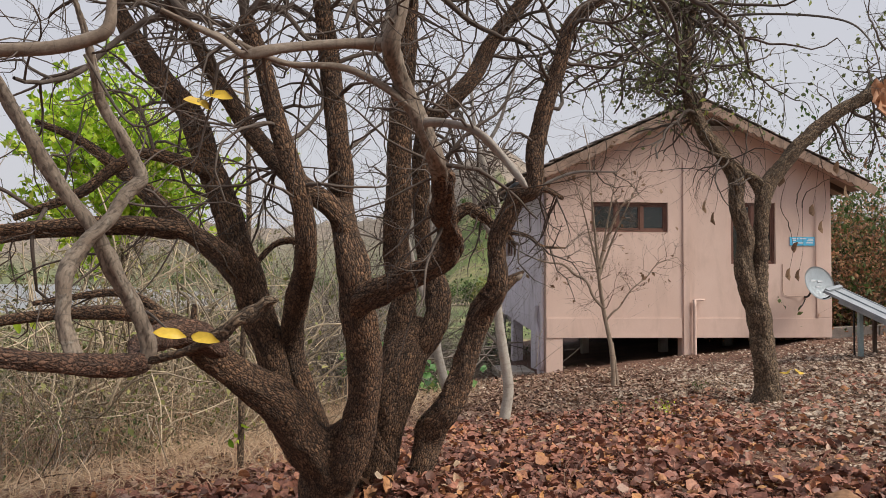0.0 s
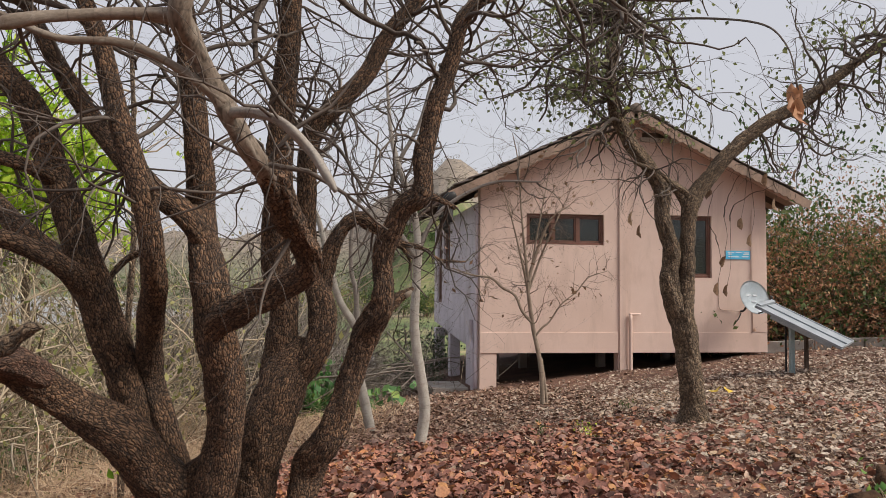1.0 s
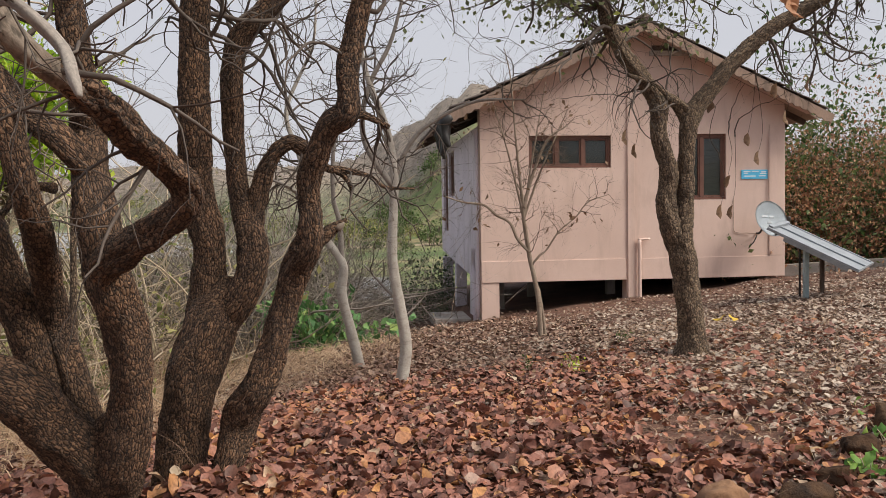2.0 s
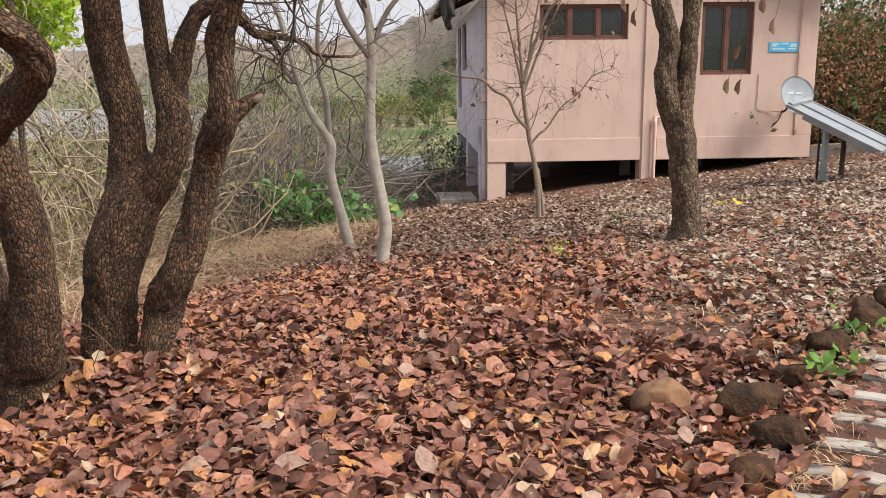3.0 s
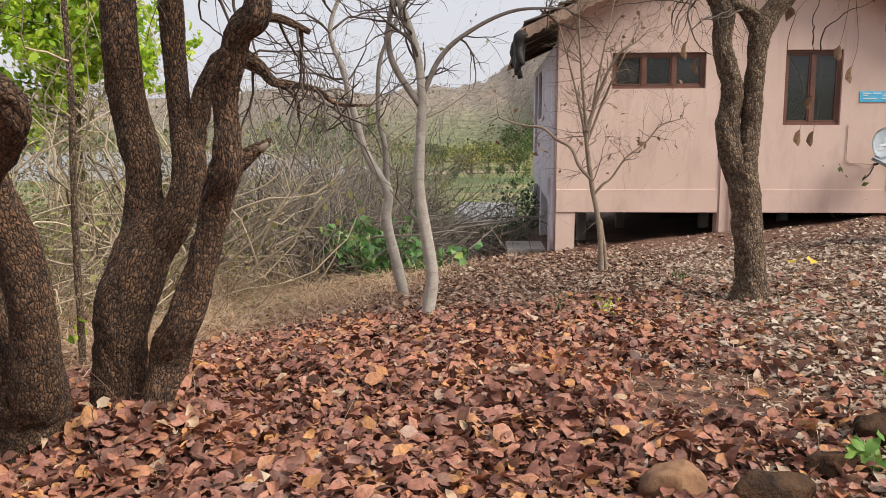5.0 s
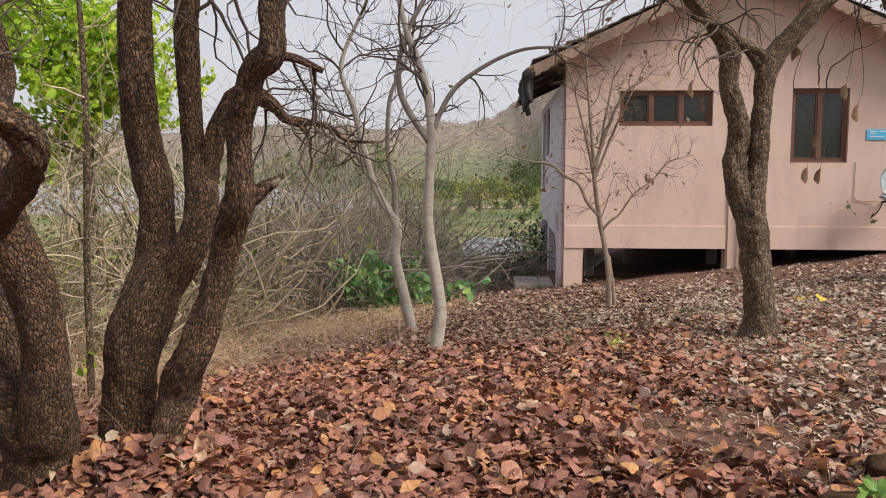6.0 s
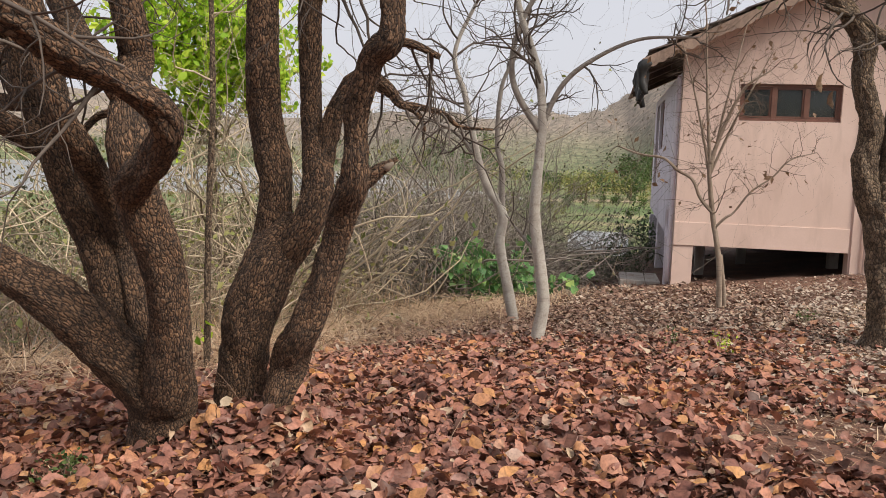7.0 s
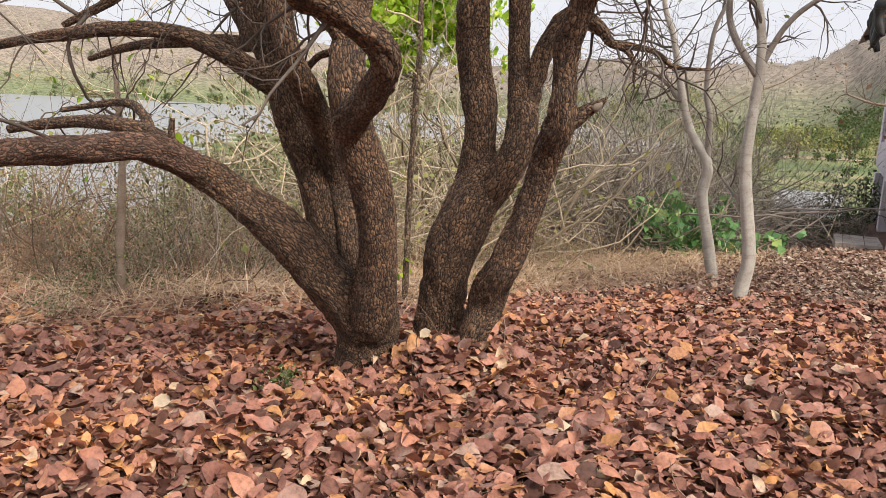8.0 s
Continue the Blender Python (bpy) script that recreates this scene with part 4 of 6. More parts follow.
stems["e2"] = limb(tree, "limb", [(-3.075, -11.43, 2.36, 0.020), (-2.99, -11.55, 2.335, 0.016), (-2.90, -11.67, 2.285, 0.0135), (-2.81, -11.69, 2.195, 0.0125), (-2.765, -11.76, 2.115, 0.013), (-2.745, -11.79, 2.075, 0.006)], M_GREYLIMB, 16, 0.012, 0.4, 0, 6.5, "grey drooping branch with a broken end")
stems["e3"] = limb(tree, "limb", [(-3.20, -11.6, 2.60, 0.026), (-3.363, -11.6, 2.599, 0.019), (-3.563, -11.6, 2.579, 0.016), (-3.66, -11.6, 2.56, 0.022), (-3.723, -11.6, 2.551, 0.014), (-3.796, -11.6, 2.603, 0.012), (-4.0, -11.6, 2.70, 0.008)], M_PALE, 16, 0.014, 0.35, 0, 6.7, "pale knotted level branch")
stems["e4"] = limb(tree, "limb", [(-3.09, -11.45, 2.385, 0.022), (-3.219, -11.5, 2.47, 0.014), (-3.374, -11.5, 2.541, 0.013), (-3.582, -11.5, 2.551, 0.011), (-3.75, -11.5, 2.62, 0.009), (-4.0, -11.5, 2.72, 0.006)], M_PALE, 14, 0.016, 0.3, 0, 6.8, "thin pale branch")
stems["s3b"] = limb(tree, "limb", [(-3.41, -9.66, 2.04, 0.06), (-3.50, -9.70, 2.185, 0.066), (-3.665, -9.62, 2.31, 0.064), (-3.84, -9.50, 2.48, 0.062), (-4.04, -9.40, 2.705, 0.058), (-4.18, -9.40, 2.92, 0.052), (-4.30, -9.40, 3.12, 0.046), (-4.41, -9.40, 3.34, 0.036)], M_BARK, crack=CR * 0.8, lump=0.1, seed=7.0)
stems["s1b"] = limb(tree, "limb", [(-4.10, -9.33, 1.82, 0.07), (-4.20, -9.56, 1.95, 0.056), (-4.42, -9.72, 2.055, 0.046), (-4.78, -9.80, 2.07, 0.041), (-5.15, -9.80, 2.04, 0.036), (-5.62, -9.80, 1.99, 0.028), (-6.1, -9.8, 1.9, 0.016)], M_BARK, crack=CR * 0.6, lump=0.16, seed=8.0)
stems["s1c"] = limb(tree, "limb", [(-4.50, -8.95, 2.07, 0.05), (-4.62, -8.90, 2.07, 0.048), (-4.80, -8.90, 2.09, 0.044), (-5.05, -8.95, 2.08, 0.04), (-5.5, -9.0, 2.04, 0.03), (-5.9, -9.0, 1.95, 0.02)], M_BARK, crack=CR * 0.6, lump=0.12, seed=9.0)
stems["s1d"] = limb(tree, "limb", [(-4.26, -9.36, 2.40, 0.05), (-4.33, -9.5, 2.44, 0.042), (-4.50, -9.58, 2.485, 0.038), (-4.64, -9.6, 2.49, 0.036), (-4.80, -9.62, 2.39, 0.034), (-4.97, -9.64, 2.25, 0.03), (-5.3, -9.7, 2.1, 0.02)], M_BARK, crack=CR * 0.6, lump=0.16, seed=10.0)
limb(tree, "limb", [(-3.72, -9.24, 2.0, 0.03), (-3.80, -9.2, 2.01, 0.024), (-3.89, -9.2, 1.98, 0.021), (-3.99, -9.2, 1.87, 0.018), (-4.03, -9.2, 1.76, 0.010)], M_BARK, 14, 0.02, 0.15, 0, 10.5, "short drooping dead branch")
stems["low2"] = limb(tree, "limb", [(-4.10, -9.94, 1.38, 0.072), (-4.20, -10.2, 1.48, 0.074), (-4.29, -10.45, 1.47, 0.064), (-4.24, -10.9, 1.47, 0.053), (-4.17, -11.2, 1.43, 0.047), (-4.24, -11.45, 1.45, 0.040), (-4.34, -11.7, 1.49, 0.034), (-4.6, -12.0, 1.56, 0.022)], M_CUT, crack=CR * 0.5, lump=0.2, seed=11.0, label="thick reddish limb reaching forward")
stems["low3"] = limb(tree, "limb", [(-4.16, -9.96, 1.42, 0.05), (-4.30, -9.98, 1.51, 0.046), (-4.6, -9.98, 1.57, 0.04), (-5.0, -9.95, 1.56, 0.034), (-5.4, -10.0, 1.5, 0.024)], M_BARK, crack=CR * 0.6, lump=0.15, seed=12.0)
stems["low4"] = limb(tree, "limb", [(-4.35, -9.98, 1.52, 0.03), (-4.5, -9.9, 1.63, 0.026), (-4.7, -9.85, 1.68, 0.022), (-5.1, -9.9, 1.62, 0.014)], M_BARK, 16, 0.02, 0.15, 0, 12.5)
limb(tree, "stub", [(-4.22, -9.98, 1.47, 0.02), (-4.225, -9.98, 1.56, 0.017), (-4.22, -9.98, 1.62, 0.012)], M_BARK, 14, 0.01, 0.3, 0, 12.7, "short broken peg")
stems["palea"] = limb(tree, "limb", [(-4.15, -11.2, 1.42, 0.028), (-4.13, -11.2, 1.50, 0.033), (-4.18, -11.22, 1.65, 0.030), (-4.23, -11.25, 1.75, 0.028), (-4.26, -11.27, 1.82, 0.034), (-4.31, -11.3, 1.94, 0.028), (-4.4, -11.33, 2.07, 0.027), (-4.47, -11.35, 2.18, 0.031), (-4.54, -11.38, 2.31, 0.025), (-4.62, -11.4, 2.46, 0.022), (-4.72, -11.45, 2.64, 0.018)], M_PALE, 24, 0.014, 0.26, 0.003, 13.0, "pale knotted branch")
stems["upr"] = limb(tree, "limb", [(-4.28, -11.52, 1.45, 0.026), (-4.31, -11.51, 1.52, 0.030), (-4.335, -11.5, 1.59, 0.028), (-4.35, -11.48, 1.67, 0.026), (-4.35, -11.46, 1.79, 0.031), (-4.31, -11.4, 1.89, 0.026), (-4.25, -11.33, 1.98, 0.023), (-4.21, -11.25, 2.09, 0.026), (-4.17, -11.2, 2.15, 0.032), (-4.2, -11.2, 2.23, 0.026), (-4.25, -11.22, 2.33, 0.022), (-4.31, -11.25, 2.44, 0.021), (-4.32, -11.3, 2.54, 0.017), (-4.34, -11.35, 2.68, 0.014), (-4.37, -11.4, 2.81, 0.01)], M_PALE, 24, 0.014, 0.28, 0.003, 16.0, "pale crooked branch")
limb(tree, "stub", [(-4.10, -11.28, 1.45, 0.016), (-3.95, -11.35, 1.49, 0.015), (-3.86, -11.4, 1.54, 0.018), (-3.80, -11.42, 1.565, 0.026), (-3.75, -11.45, 1.61, 0.020), (-3.71, -11.44, 1.63, 0.029), (-3.67, -11.45, 1.66, 0.018), (-3.64, -11.45, 1.68, 0.021), (-3.60, -11.46, 1.685, 0.005)], M_MID, 20, 0.012, 0.45, 0, 17.0, "splintered dead stub")
stems["palec"] = limb(tree, "limb", [(-5.1, -11.4, 2.55, 0.026), (-4.65, -11.5, 2.56, 0.024), (-4.41, -11.5, 2.58, 0.024), (-4.27, -11.5, 2.62, 0.023), (-4.21, -11.5, 2.66, 0.022), (-4.2, -11.5, 2.76, 0.018), (-4.22, -11.5, 2.9, 0.014)], M_PALE, 18, 0.03, 0.16, 0, 15.0, "pale smooth branch")
tw, lv = Buf(), []
for k, n in (("s1", 9), ("s2", 9), ("s3", 10), ("s3b", 8), ("s1d", 4), ("s2b", 3)):
    sprays(tw, stems[k], 0.55 if k in ("s1", "s2", "s3") else 0.3, 1.0, n, 0.8, 0.013, 2, rg, 0.0, 3)
for k, n in (("s1b", 5), ("s1c", 3), ("low3", 4), ("low4", 3), ("palea", 5), ("upr", 5), ("palec", 4), ("e3", 9), ("e4", 8), ("e2", 3), ("elbow2", 8)):
    sprays(tw, stems[k], 0.3, 1.0, n, 0.42, 0.006, 2, rg, -0.15, 3)
sprays(tw, stems["elbow"], 0.6, 1.0, 8, 0.5, 0.010, 2, rg, -0.25, 3)
for k in ("s1", "s2", "s3", "s3b"):
    for _ in range(4):
        grow(tw, stems[k][-1, :3], np.array([rg.normal() * 0.7, rg.normal() * 0.7, 0.7]), 1.3, 0.028, 3, rg, 0.1, 4, 6)
tagged(part("crown", tw.mesh("crown", M_TWIG), tree), kind="stuff")

# its two neighbours
tree2 = thing("tree", "dark forked tree trunk with deeply cracked bark", "tree", at=(-3.22, -8.8, 0.3))
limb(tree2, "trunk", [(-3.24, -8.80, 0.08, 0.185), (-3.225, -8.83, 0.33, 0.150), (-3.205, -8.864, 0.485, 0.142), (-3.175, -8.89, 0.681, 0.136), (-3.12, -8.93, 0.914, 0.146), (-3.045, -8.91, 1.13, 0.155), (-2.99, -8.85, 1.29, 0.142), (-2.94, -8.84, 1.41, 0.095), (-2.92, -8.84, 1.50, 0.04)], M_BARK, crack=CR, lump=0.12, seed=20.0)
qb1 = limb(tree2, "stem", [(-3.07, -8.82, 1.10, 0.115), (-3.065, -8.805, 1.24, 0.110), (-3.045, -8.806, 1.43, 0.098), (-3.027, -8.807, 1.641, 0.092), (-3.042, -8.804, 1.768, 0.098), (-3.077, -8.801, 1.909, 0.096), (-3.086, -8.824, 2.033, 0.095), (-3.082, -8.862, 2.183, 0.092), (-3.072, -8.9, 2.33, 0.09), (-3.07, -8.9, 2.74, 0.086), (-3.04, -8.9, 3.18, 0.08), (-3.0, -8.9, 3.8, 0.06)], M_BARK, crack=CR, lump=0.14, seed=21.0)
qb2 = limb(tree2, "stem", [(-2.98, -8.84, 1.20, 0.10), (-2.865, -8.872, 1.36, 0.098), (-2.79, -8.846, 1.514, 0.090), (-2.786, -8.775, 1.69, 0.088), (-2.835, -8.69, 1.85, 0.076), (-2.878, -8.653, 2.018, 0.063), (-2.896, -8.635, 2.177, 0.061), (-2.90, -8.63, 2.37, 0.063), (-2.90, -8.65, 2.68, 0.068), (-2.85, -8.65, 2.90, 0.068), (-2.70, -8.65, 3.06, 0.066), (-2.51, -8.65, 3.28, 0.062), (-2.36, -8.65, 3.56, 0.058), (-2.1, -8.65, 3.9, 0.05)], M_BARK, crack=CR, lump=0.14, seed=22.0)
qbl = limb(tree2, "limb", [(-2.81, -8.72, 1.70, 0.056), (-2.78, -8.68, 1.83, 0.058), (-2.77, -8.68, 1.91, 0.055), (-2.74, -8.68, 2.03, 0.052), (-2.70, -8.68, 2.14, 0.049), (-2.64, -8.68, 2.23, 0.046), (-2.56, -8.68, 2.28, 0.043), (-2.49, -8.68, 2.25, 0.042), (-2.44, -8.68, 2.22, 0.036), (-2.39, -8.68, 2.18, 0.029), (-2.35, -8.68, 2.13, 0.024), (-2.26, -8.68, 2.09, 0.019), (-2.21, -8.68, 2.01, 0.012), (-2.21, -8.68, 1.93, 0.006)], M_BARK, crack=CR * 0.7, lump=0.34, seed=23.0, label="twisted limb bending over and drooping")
qbm = limb(tree2, "limb", [(-2.35, -8.68, 2.13, 0.019), (-2.23, -8.68, 2.11, 0.017), (-2.10, -8.66, 2.08, 0.014), (-2.00, -8.68, 2.01, 0.011), (-1.82, -8.66, 2.00, 0.006)], M_BARK, 14, 0.02, 0.35, 0, 24.0)
tw = Buf()
sprays(tw, qbl, 0.6, 1.0, 9, 0.42, 0.008, 2, rg, -0.4, 3)
sprays(tw, qbm, 0.2, 1.0, 8, 0.40, 0.007, 2, rg, -0.2, 3)
sprays(tw, qb1, 0.6, 1.0, 12, 0.9, 0.014, 2, rg, 0.05, 3)
sprays(tw, qb2, 0.5, 1.0, 16, 0.9, 0.014, 2, rg, 0.0, 3)
for q in (qb1, qb2):
    for _ in range(4):
        grow(tw, q[-1, :3], np.array([rg.normal() * 0.7, rg.normal() * 0.7, 0.6]), 1.4, 0.03, 3, rg, 0.1, 4, 6)
tagged(part("crown", tw.mesh("crown", M_TWIG), tree2), kind="stuff")

tree3 = thing("tree", "slender dark leaning tree with a broken stub", "tree", at=(-2.95, -8.86, 0.3))
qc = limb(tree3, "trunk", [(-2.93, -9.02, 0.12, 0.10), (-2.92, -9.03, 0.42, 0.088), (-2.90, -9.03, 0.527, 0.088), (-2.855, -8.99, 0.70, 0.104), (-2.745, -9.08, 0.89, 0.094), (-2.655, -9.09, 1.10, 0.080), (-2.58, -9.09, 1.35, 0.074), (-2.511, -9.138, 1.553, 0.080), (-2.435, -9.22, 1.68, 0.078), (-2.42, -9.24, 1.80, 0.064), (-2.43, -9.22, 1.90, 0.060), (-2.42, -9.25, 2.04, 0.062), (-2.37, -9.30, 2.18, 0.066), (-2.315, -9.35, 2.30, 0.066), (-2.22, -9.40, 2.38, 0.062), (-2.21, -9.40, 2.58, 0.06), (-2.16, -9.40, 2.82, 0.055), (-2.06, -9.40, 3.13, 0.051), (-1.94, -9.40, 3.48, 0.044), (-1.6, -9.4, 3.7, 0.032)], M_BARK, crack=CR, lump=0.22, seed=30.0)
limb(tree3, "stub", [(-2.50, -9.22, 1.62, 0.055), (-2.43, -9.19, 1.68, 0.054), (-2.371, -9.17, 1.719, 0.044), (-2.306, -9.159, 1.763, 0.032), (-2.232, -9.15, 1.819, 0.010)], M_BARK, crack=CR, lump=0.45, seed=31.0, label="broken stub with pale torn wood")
limb(tree3, "torn_wood", [(-2.285, -9.175, 1.765, 0.020), (-2.262, -9.178, 1.782, 0.017), (-2.245, -9.175, 1.80, 0.004)], M_PALE, 10, 0.01, 0.5, 0, 32.0, "pale torn wood")
qc3 = limb(tree3, "limb", [(-2.30, -9.40, 2.34, 0.03), (-2.15, -9.35, 2.36, 0.022), (-2.0, -9.3, 2.30, 0.014)], M_BARK, 16, 0.02, 0.2, 0, 33.0)
tw = Buf()
sprays(tw, qc3, 0.4, 1.0, 4, 0.4, 0.008, 1, rg, -0.2, 3)
sprays(tw, qc, 0.62, 1.0, 14, 0.8, 0.013, 2, rg, -0.1, 3)
for _ in range(4):
    grow(tw, qc[-1, :3], np.array([rg.uniform(0, 1), rg.normal() * 0.6, 0.3]), 1.2, 0.024, 3, rg, 0.0, 4, 6)
tagged(part("crown", tw.mesh("crown", M_TWIG), tree3), kind="stuff")

# forked tree before the house
tree4 = thing("tree", "brown forked tree with a sparse olive crown and withered leaves", "tree", at=(1.1, -5.85, 0.5))
limb(tree4, "trunk", [(1.22, -5.85, 0.30, 0.20), (1.21, -5.85, 0.58, 0.142), (1.16, -5.85, 1.0, 0.128), (1.12, -5.85, 1.35, 0.132), (1.07, -5.85, 1.62, 0.13)], M_MID, 56, 0.016, 0.16, 0.007, 40.0, fine=0.0125)
q1 = limb(tree4, "stem", [(1.08, -5.85, 1.42, 0.10), (0.98, -5.85, 1.70, 0.108), (0.94, -5.85, 1.95, 0.098), (0.97, -5.85, 2.26, 0.089), (0.87, -5.85, 2.60, 0.086), (0.86, -5.85, 2.92, 0.088), (0.70, -5.85, 3.18, 0.078), (0.48, -5.85, 3.45, 0.074), (0.32, -5.85, 3.80, 0.072), (0.28, -5.85, 4.3, 0.06), (0.4, -5.8, 4.9, 0.045)], M_MID, 44, 0.02, 0.26, 0.006, 41.0, fine=0.0125)
q2 = limb(tree4, "stem", [(1.10, -5.85, 1.45, 0.10), (1.14, -5.85, 1.96, 0.088), (1.16, -5.85, 2.45, 0.082), (1.21, -5.85, 2.80, 0.095), (1.40, -5.85, 3.06, 0.085), (1.68, -5.85, 3.38, 0.080), (2.11, -5.85, 3.72, 0.078), (2.60, -5.85, 3.99, 0.070), (3.15, -5.85, 4.40, 0.055), (3.7, -5.85, 4.8, 0.04)], M_MID, 44, 0.02, 0.2, 0.006, 42.0, fine=0.0125)
limb(tree4, "limb", [(1.20, -5.85, 2.82, 0.07), (1.06, -5.86, 2.93, 0.05), (0.92, -5.86, 3.0, 0.05)], M_MID, 24, 0.02, 0.3, 0, 44.0)
q3 = limb(tree4, "limb", [(1.22, -5.85, 2.62, 0.06), (1.05, -5.85, 2.9, 0.045), (0.8, -5.9, 3.1, 0.03), (0.5, -5.95, 3.2, 0.02)], M_MID, 18, 0.03, 0.3, 0, 43.0)
tw, lv = Buf(), []
sprays(tw, q1, 0.6, 1.0, 30, 1.25, 0.02, 2, rg, 0.0, 4, lv, 0.5)
sprays(tw, q2, 0.5, 1.0, 26, 1.1, 0.018, 2, rg, 0.05, 4, lv, 0.22)
sprays(tw, q3, 0.3, 1.0, 9, 0.7, 0.012, 2, rg, -0.1, 3, lv, 0.15)
sprays(tw, q1, 0.55, 0.85, 12, 1.1, 0.010, 2, rg, -0.35, 3, bias=(-0.4, 0.2, -0.3))
for _ in range(12):
    grow(tw, q1[-1, :3], np.array([rg.normal(), rg.normal() * 0.7, 0.10]), 1.8, 0.03, 3, rg, -0.05, 4, 5, lv, 0.8)
for _ in range(4):
    grow(tw, q2[-1, :3], np.array([rg.normal(), rg.normal() * 0.7, 0.3]), 1.3, 0.03, 3, rg, -0.05, 4, 5, lv, 0.25)
hang = []
for hx, hy, hz_ in ((1.74, -5.4, 1.84), (1.86, -5.4, 1.83), (1.82, -5.4, 2.16), (2.22, -5.3, 2.42), (2.10, -5.3, 2.62), (0.62, -5.6, 2.62), (0.72, -5.6, 2.48), (1.30, -5.6, 2.70), (2.55, -5.3, 2.86), (2.75, -5.4, 3.2), (2.30, -5.5, 3.12), (1.46, -5.7, 2.92)):
    top = (hx + 0.05 * rg.normal(), hy - 0.1, hz_ + rg.uniform(0.45, 0.8))
    b_ = smooth_path([(*top, 0.0032), (hx + 0.03, hy - 0.03, hz_ + 0.3, 0.0026), (hx, hy, hz_ + 0.07, 0.002)], 0.06)
    tube(tw, b_, 4, cap=False)
    grow(tw, top, (-0.3 + rg.normal() * 0.2, -0.3, 1), 0.9, 0.007, 0, rg, 0.1, 0, 4)
    hang.append((hx, hy, hz_))
tagged(part("crown", tw.mesh("crown", M_TWIG), tree4), kind="stuff")
for i, (hx, hy, hz_) in enumerate(hang):
    me = leaf_mesh("withered_leaf", np.zeros((1, 3)), None, np.array([0.15 + 0.03 * rg.random()]), np.array([0.095]), np.array([0.3]), np.array([0.45]), np.zeros(1), np.zeros((1, 2)), M_WITHER, False, True)
    ob = part("withered_leaf", me, tree4, "curled withered tan leaf")
    ob.matrix_basis = pose(hx, hy, hz_, rg.uniform(-25, 25), 90 + rg.uniform(-22, 22), 90 + rg.uniform(-50, 50))
for i in range(5):
    me = leaf_mesh("rust_leaf", np.zeros((1, 3)), None, np.array([0.19]), np.array([0.09]), np.array([0.5]), np.array([0.4]), np.zeros(1), np.zeros((1, 2)), M_RUST, False, True)
    ob = part("rust_leaf", me, tree4, "large dry rust-brown leaf")
    ob.matrix_basis = pose(0.234 + 0.04 * rg.normal(), -9.33 + 0.03 * rg.normal(), 3.06 + 0.06 * rg.normal(), rg.uniform(-40, 40), 90 + rg.uniform(-30, 30), 90 + rg.uniform(-60, 60))
b_ = Buf()
tube(b_, smooth_path([(0.24, -9.33, 3.12, 0.004), (0.30, -9.1, 3.5, 0.006), (0.45, -8.4, 3.9, 0.009), (0.42, -7.0, 4.4, 0.014), (0.4, -5.8, 4.7, 0.02)], 0.08), 6)
part("twig", b_.mesh("twig", M_TWIG), tree4)
hi_lv = [k for k in lv if k[0][2] > 3.55]

tagged(part("foliage", foliage("foliage", hi_lv, 0.066, 0.7, M_CROWN, rg, True, 0.085), tree4), kind="stuff")


# two pale slender trees
tree5 = thing("tree", "slender pale smooth-barked leafless tree", "tree", "pale trees", at=(-1.73, -5.45, 0.1))
tw = Buf()
q = limb(tree5, "trunk", [(-1.76, -5.48, -0.05, 0.085), (-1.74, -5.5, 0.14, 0.066), (-1.69, -5.5, 0.53, 0.060), (-1.75, -5.5, 0.96, 0.058), (-1.81, -5.5, 1.40, 0.051), (-1.79, -5.5, 1.94, 0.046), (-1.78, -5.5, 2.29, 0.043), (-1.85, -5.5, 2.73, 0.037), (-2.02, -5.5, 3.21, 0.03), (-2.1, -5.5, 3.6, 0.022), (-2.15, -5.5, 4.3, 0.012)], M_WHITE, 22, 0.03, 0.08, 0, 50.0)
sprays(tw, q, 0.55, 1.0, 14, 0.9, 0.014, 2, rg, 0.25, 3)
for rows in ([(-1.78, -5.5, 2.22, 0.027), (-1.61, -5.5, 2.58, 0.024), (-1.35, -5.5, 2.81, 0.021), (-0.93, -5.5, 3.00, 0.016), (-0.41, -5.5, 3.02, 0.008)],
             [(-1.80, -5.5, 2.15, 0.034), (-2.04, -5.5, 2.52, 0.03), (-2.09, -5.5, 2.84, 0.027), (-1.99, -5.5, 3.21, 0.024), (-1.78, -5.5, 3.62, 0.02), (-1.6, -5.5, 4.3, 0.01)],
             [(-1.78, -5.5, 1.0, 0.02), (-1.9, -5.45, 1.12, 0.014), (-2.1, -5.4, 1.35, 0.008)]):
    q = limb(tree5, "limb", rows, M_GREYLIMB, 14, 0.04, 0.08, 0, 51.0)
    sprays(tw, q, 0.35, 1.0, 8 if len(rows) > 3 else 2, 0.7, 0.010, 2, rg, 0.2, 3)
tagged(part("crown", tw.mesh("crown", M_TWIG), tree5), kind="stuff")

tree6 = thing("tree", "slender pale smooth-barked leafless tree", "tree", "pale trees", at=(-2.13, -3.6, -0.15))
tw = Buf()
q = limb(tree6, "trunk", [(-2.11, -3.6, -0.35, 0.085), (-2.13, -3.6, -0.15, 0.069), (-2.25, -3.6, 0.40, 0.064), (-2.36, -3.6, 0.88, 0.062), (-2.34, -3.6, 1.25, 0.058), (-2.57, -3.6, 1.63, 0.046), (-2.71, -3.6, 2.07, 0.041), (-2.85, -3.6, 2.64, 0.034), (-2.99, -3.6, 3.17, 0.027), (-2.66, -3.6, 3.96, 0.018), (-2.6, -3.6, 4.6, 0.01)], M_WHITE, 20, 0.03, 0.08, 0, 55.0)
sprays(tw, q, 0.45, 1.0, 18, 1.0, 0.014, 2, rg, 0.25, 3)
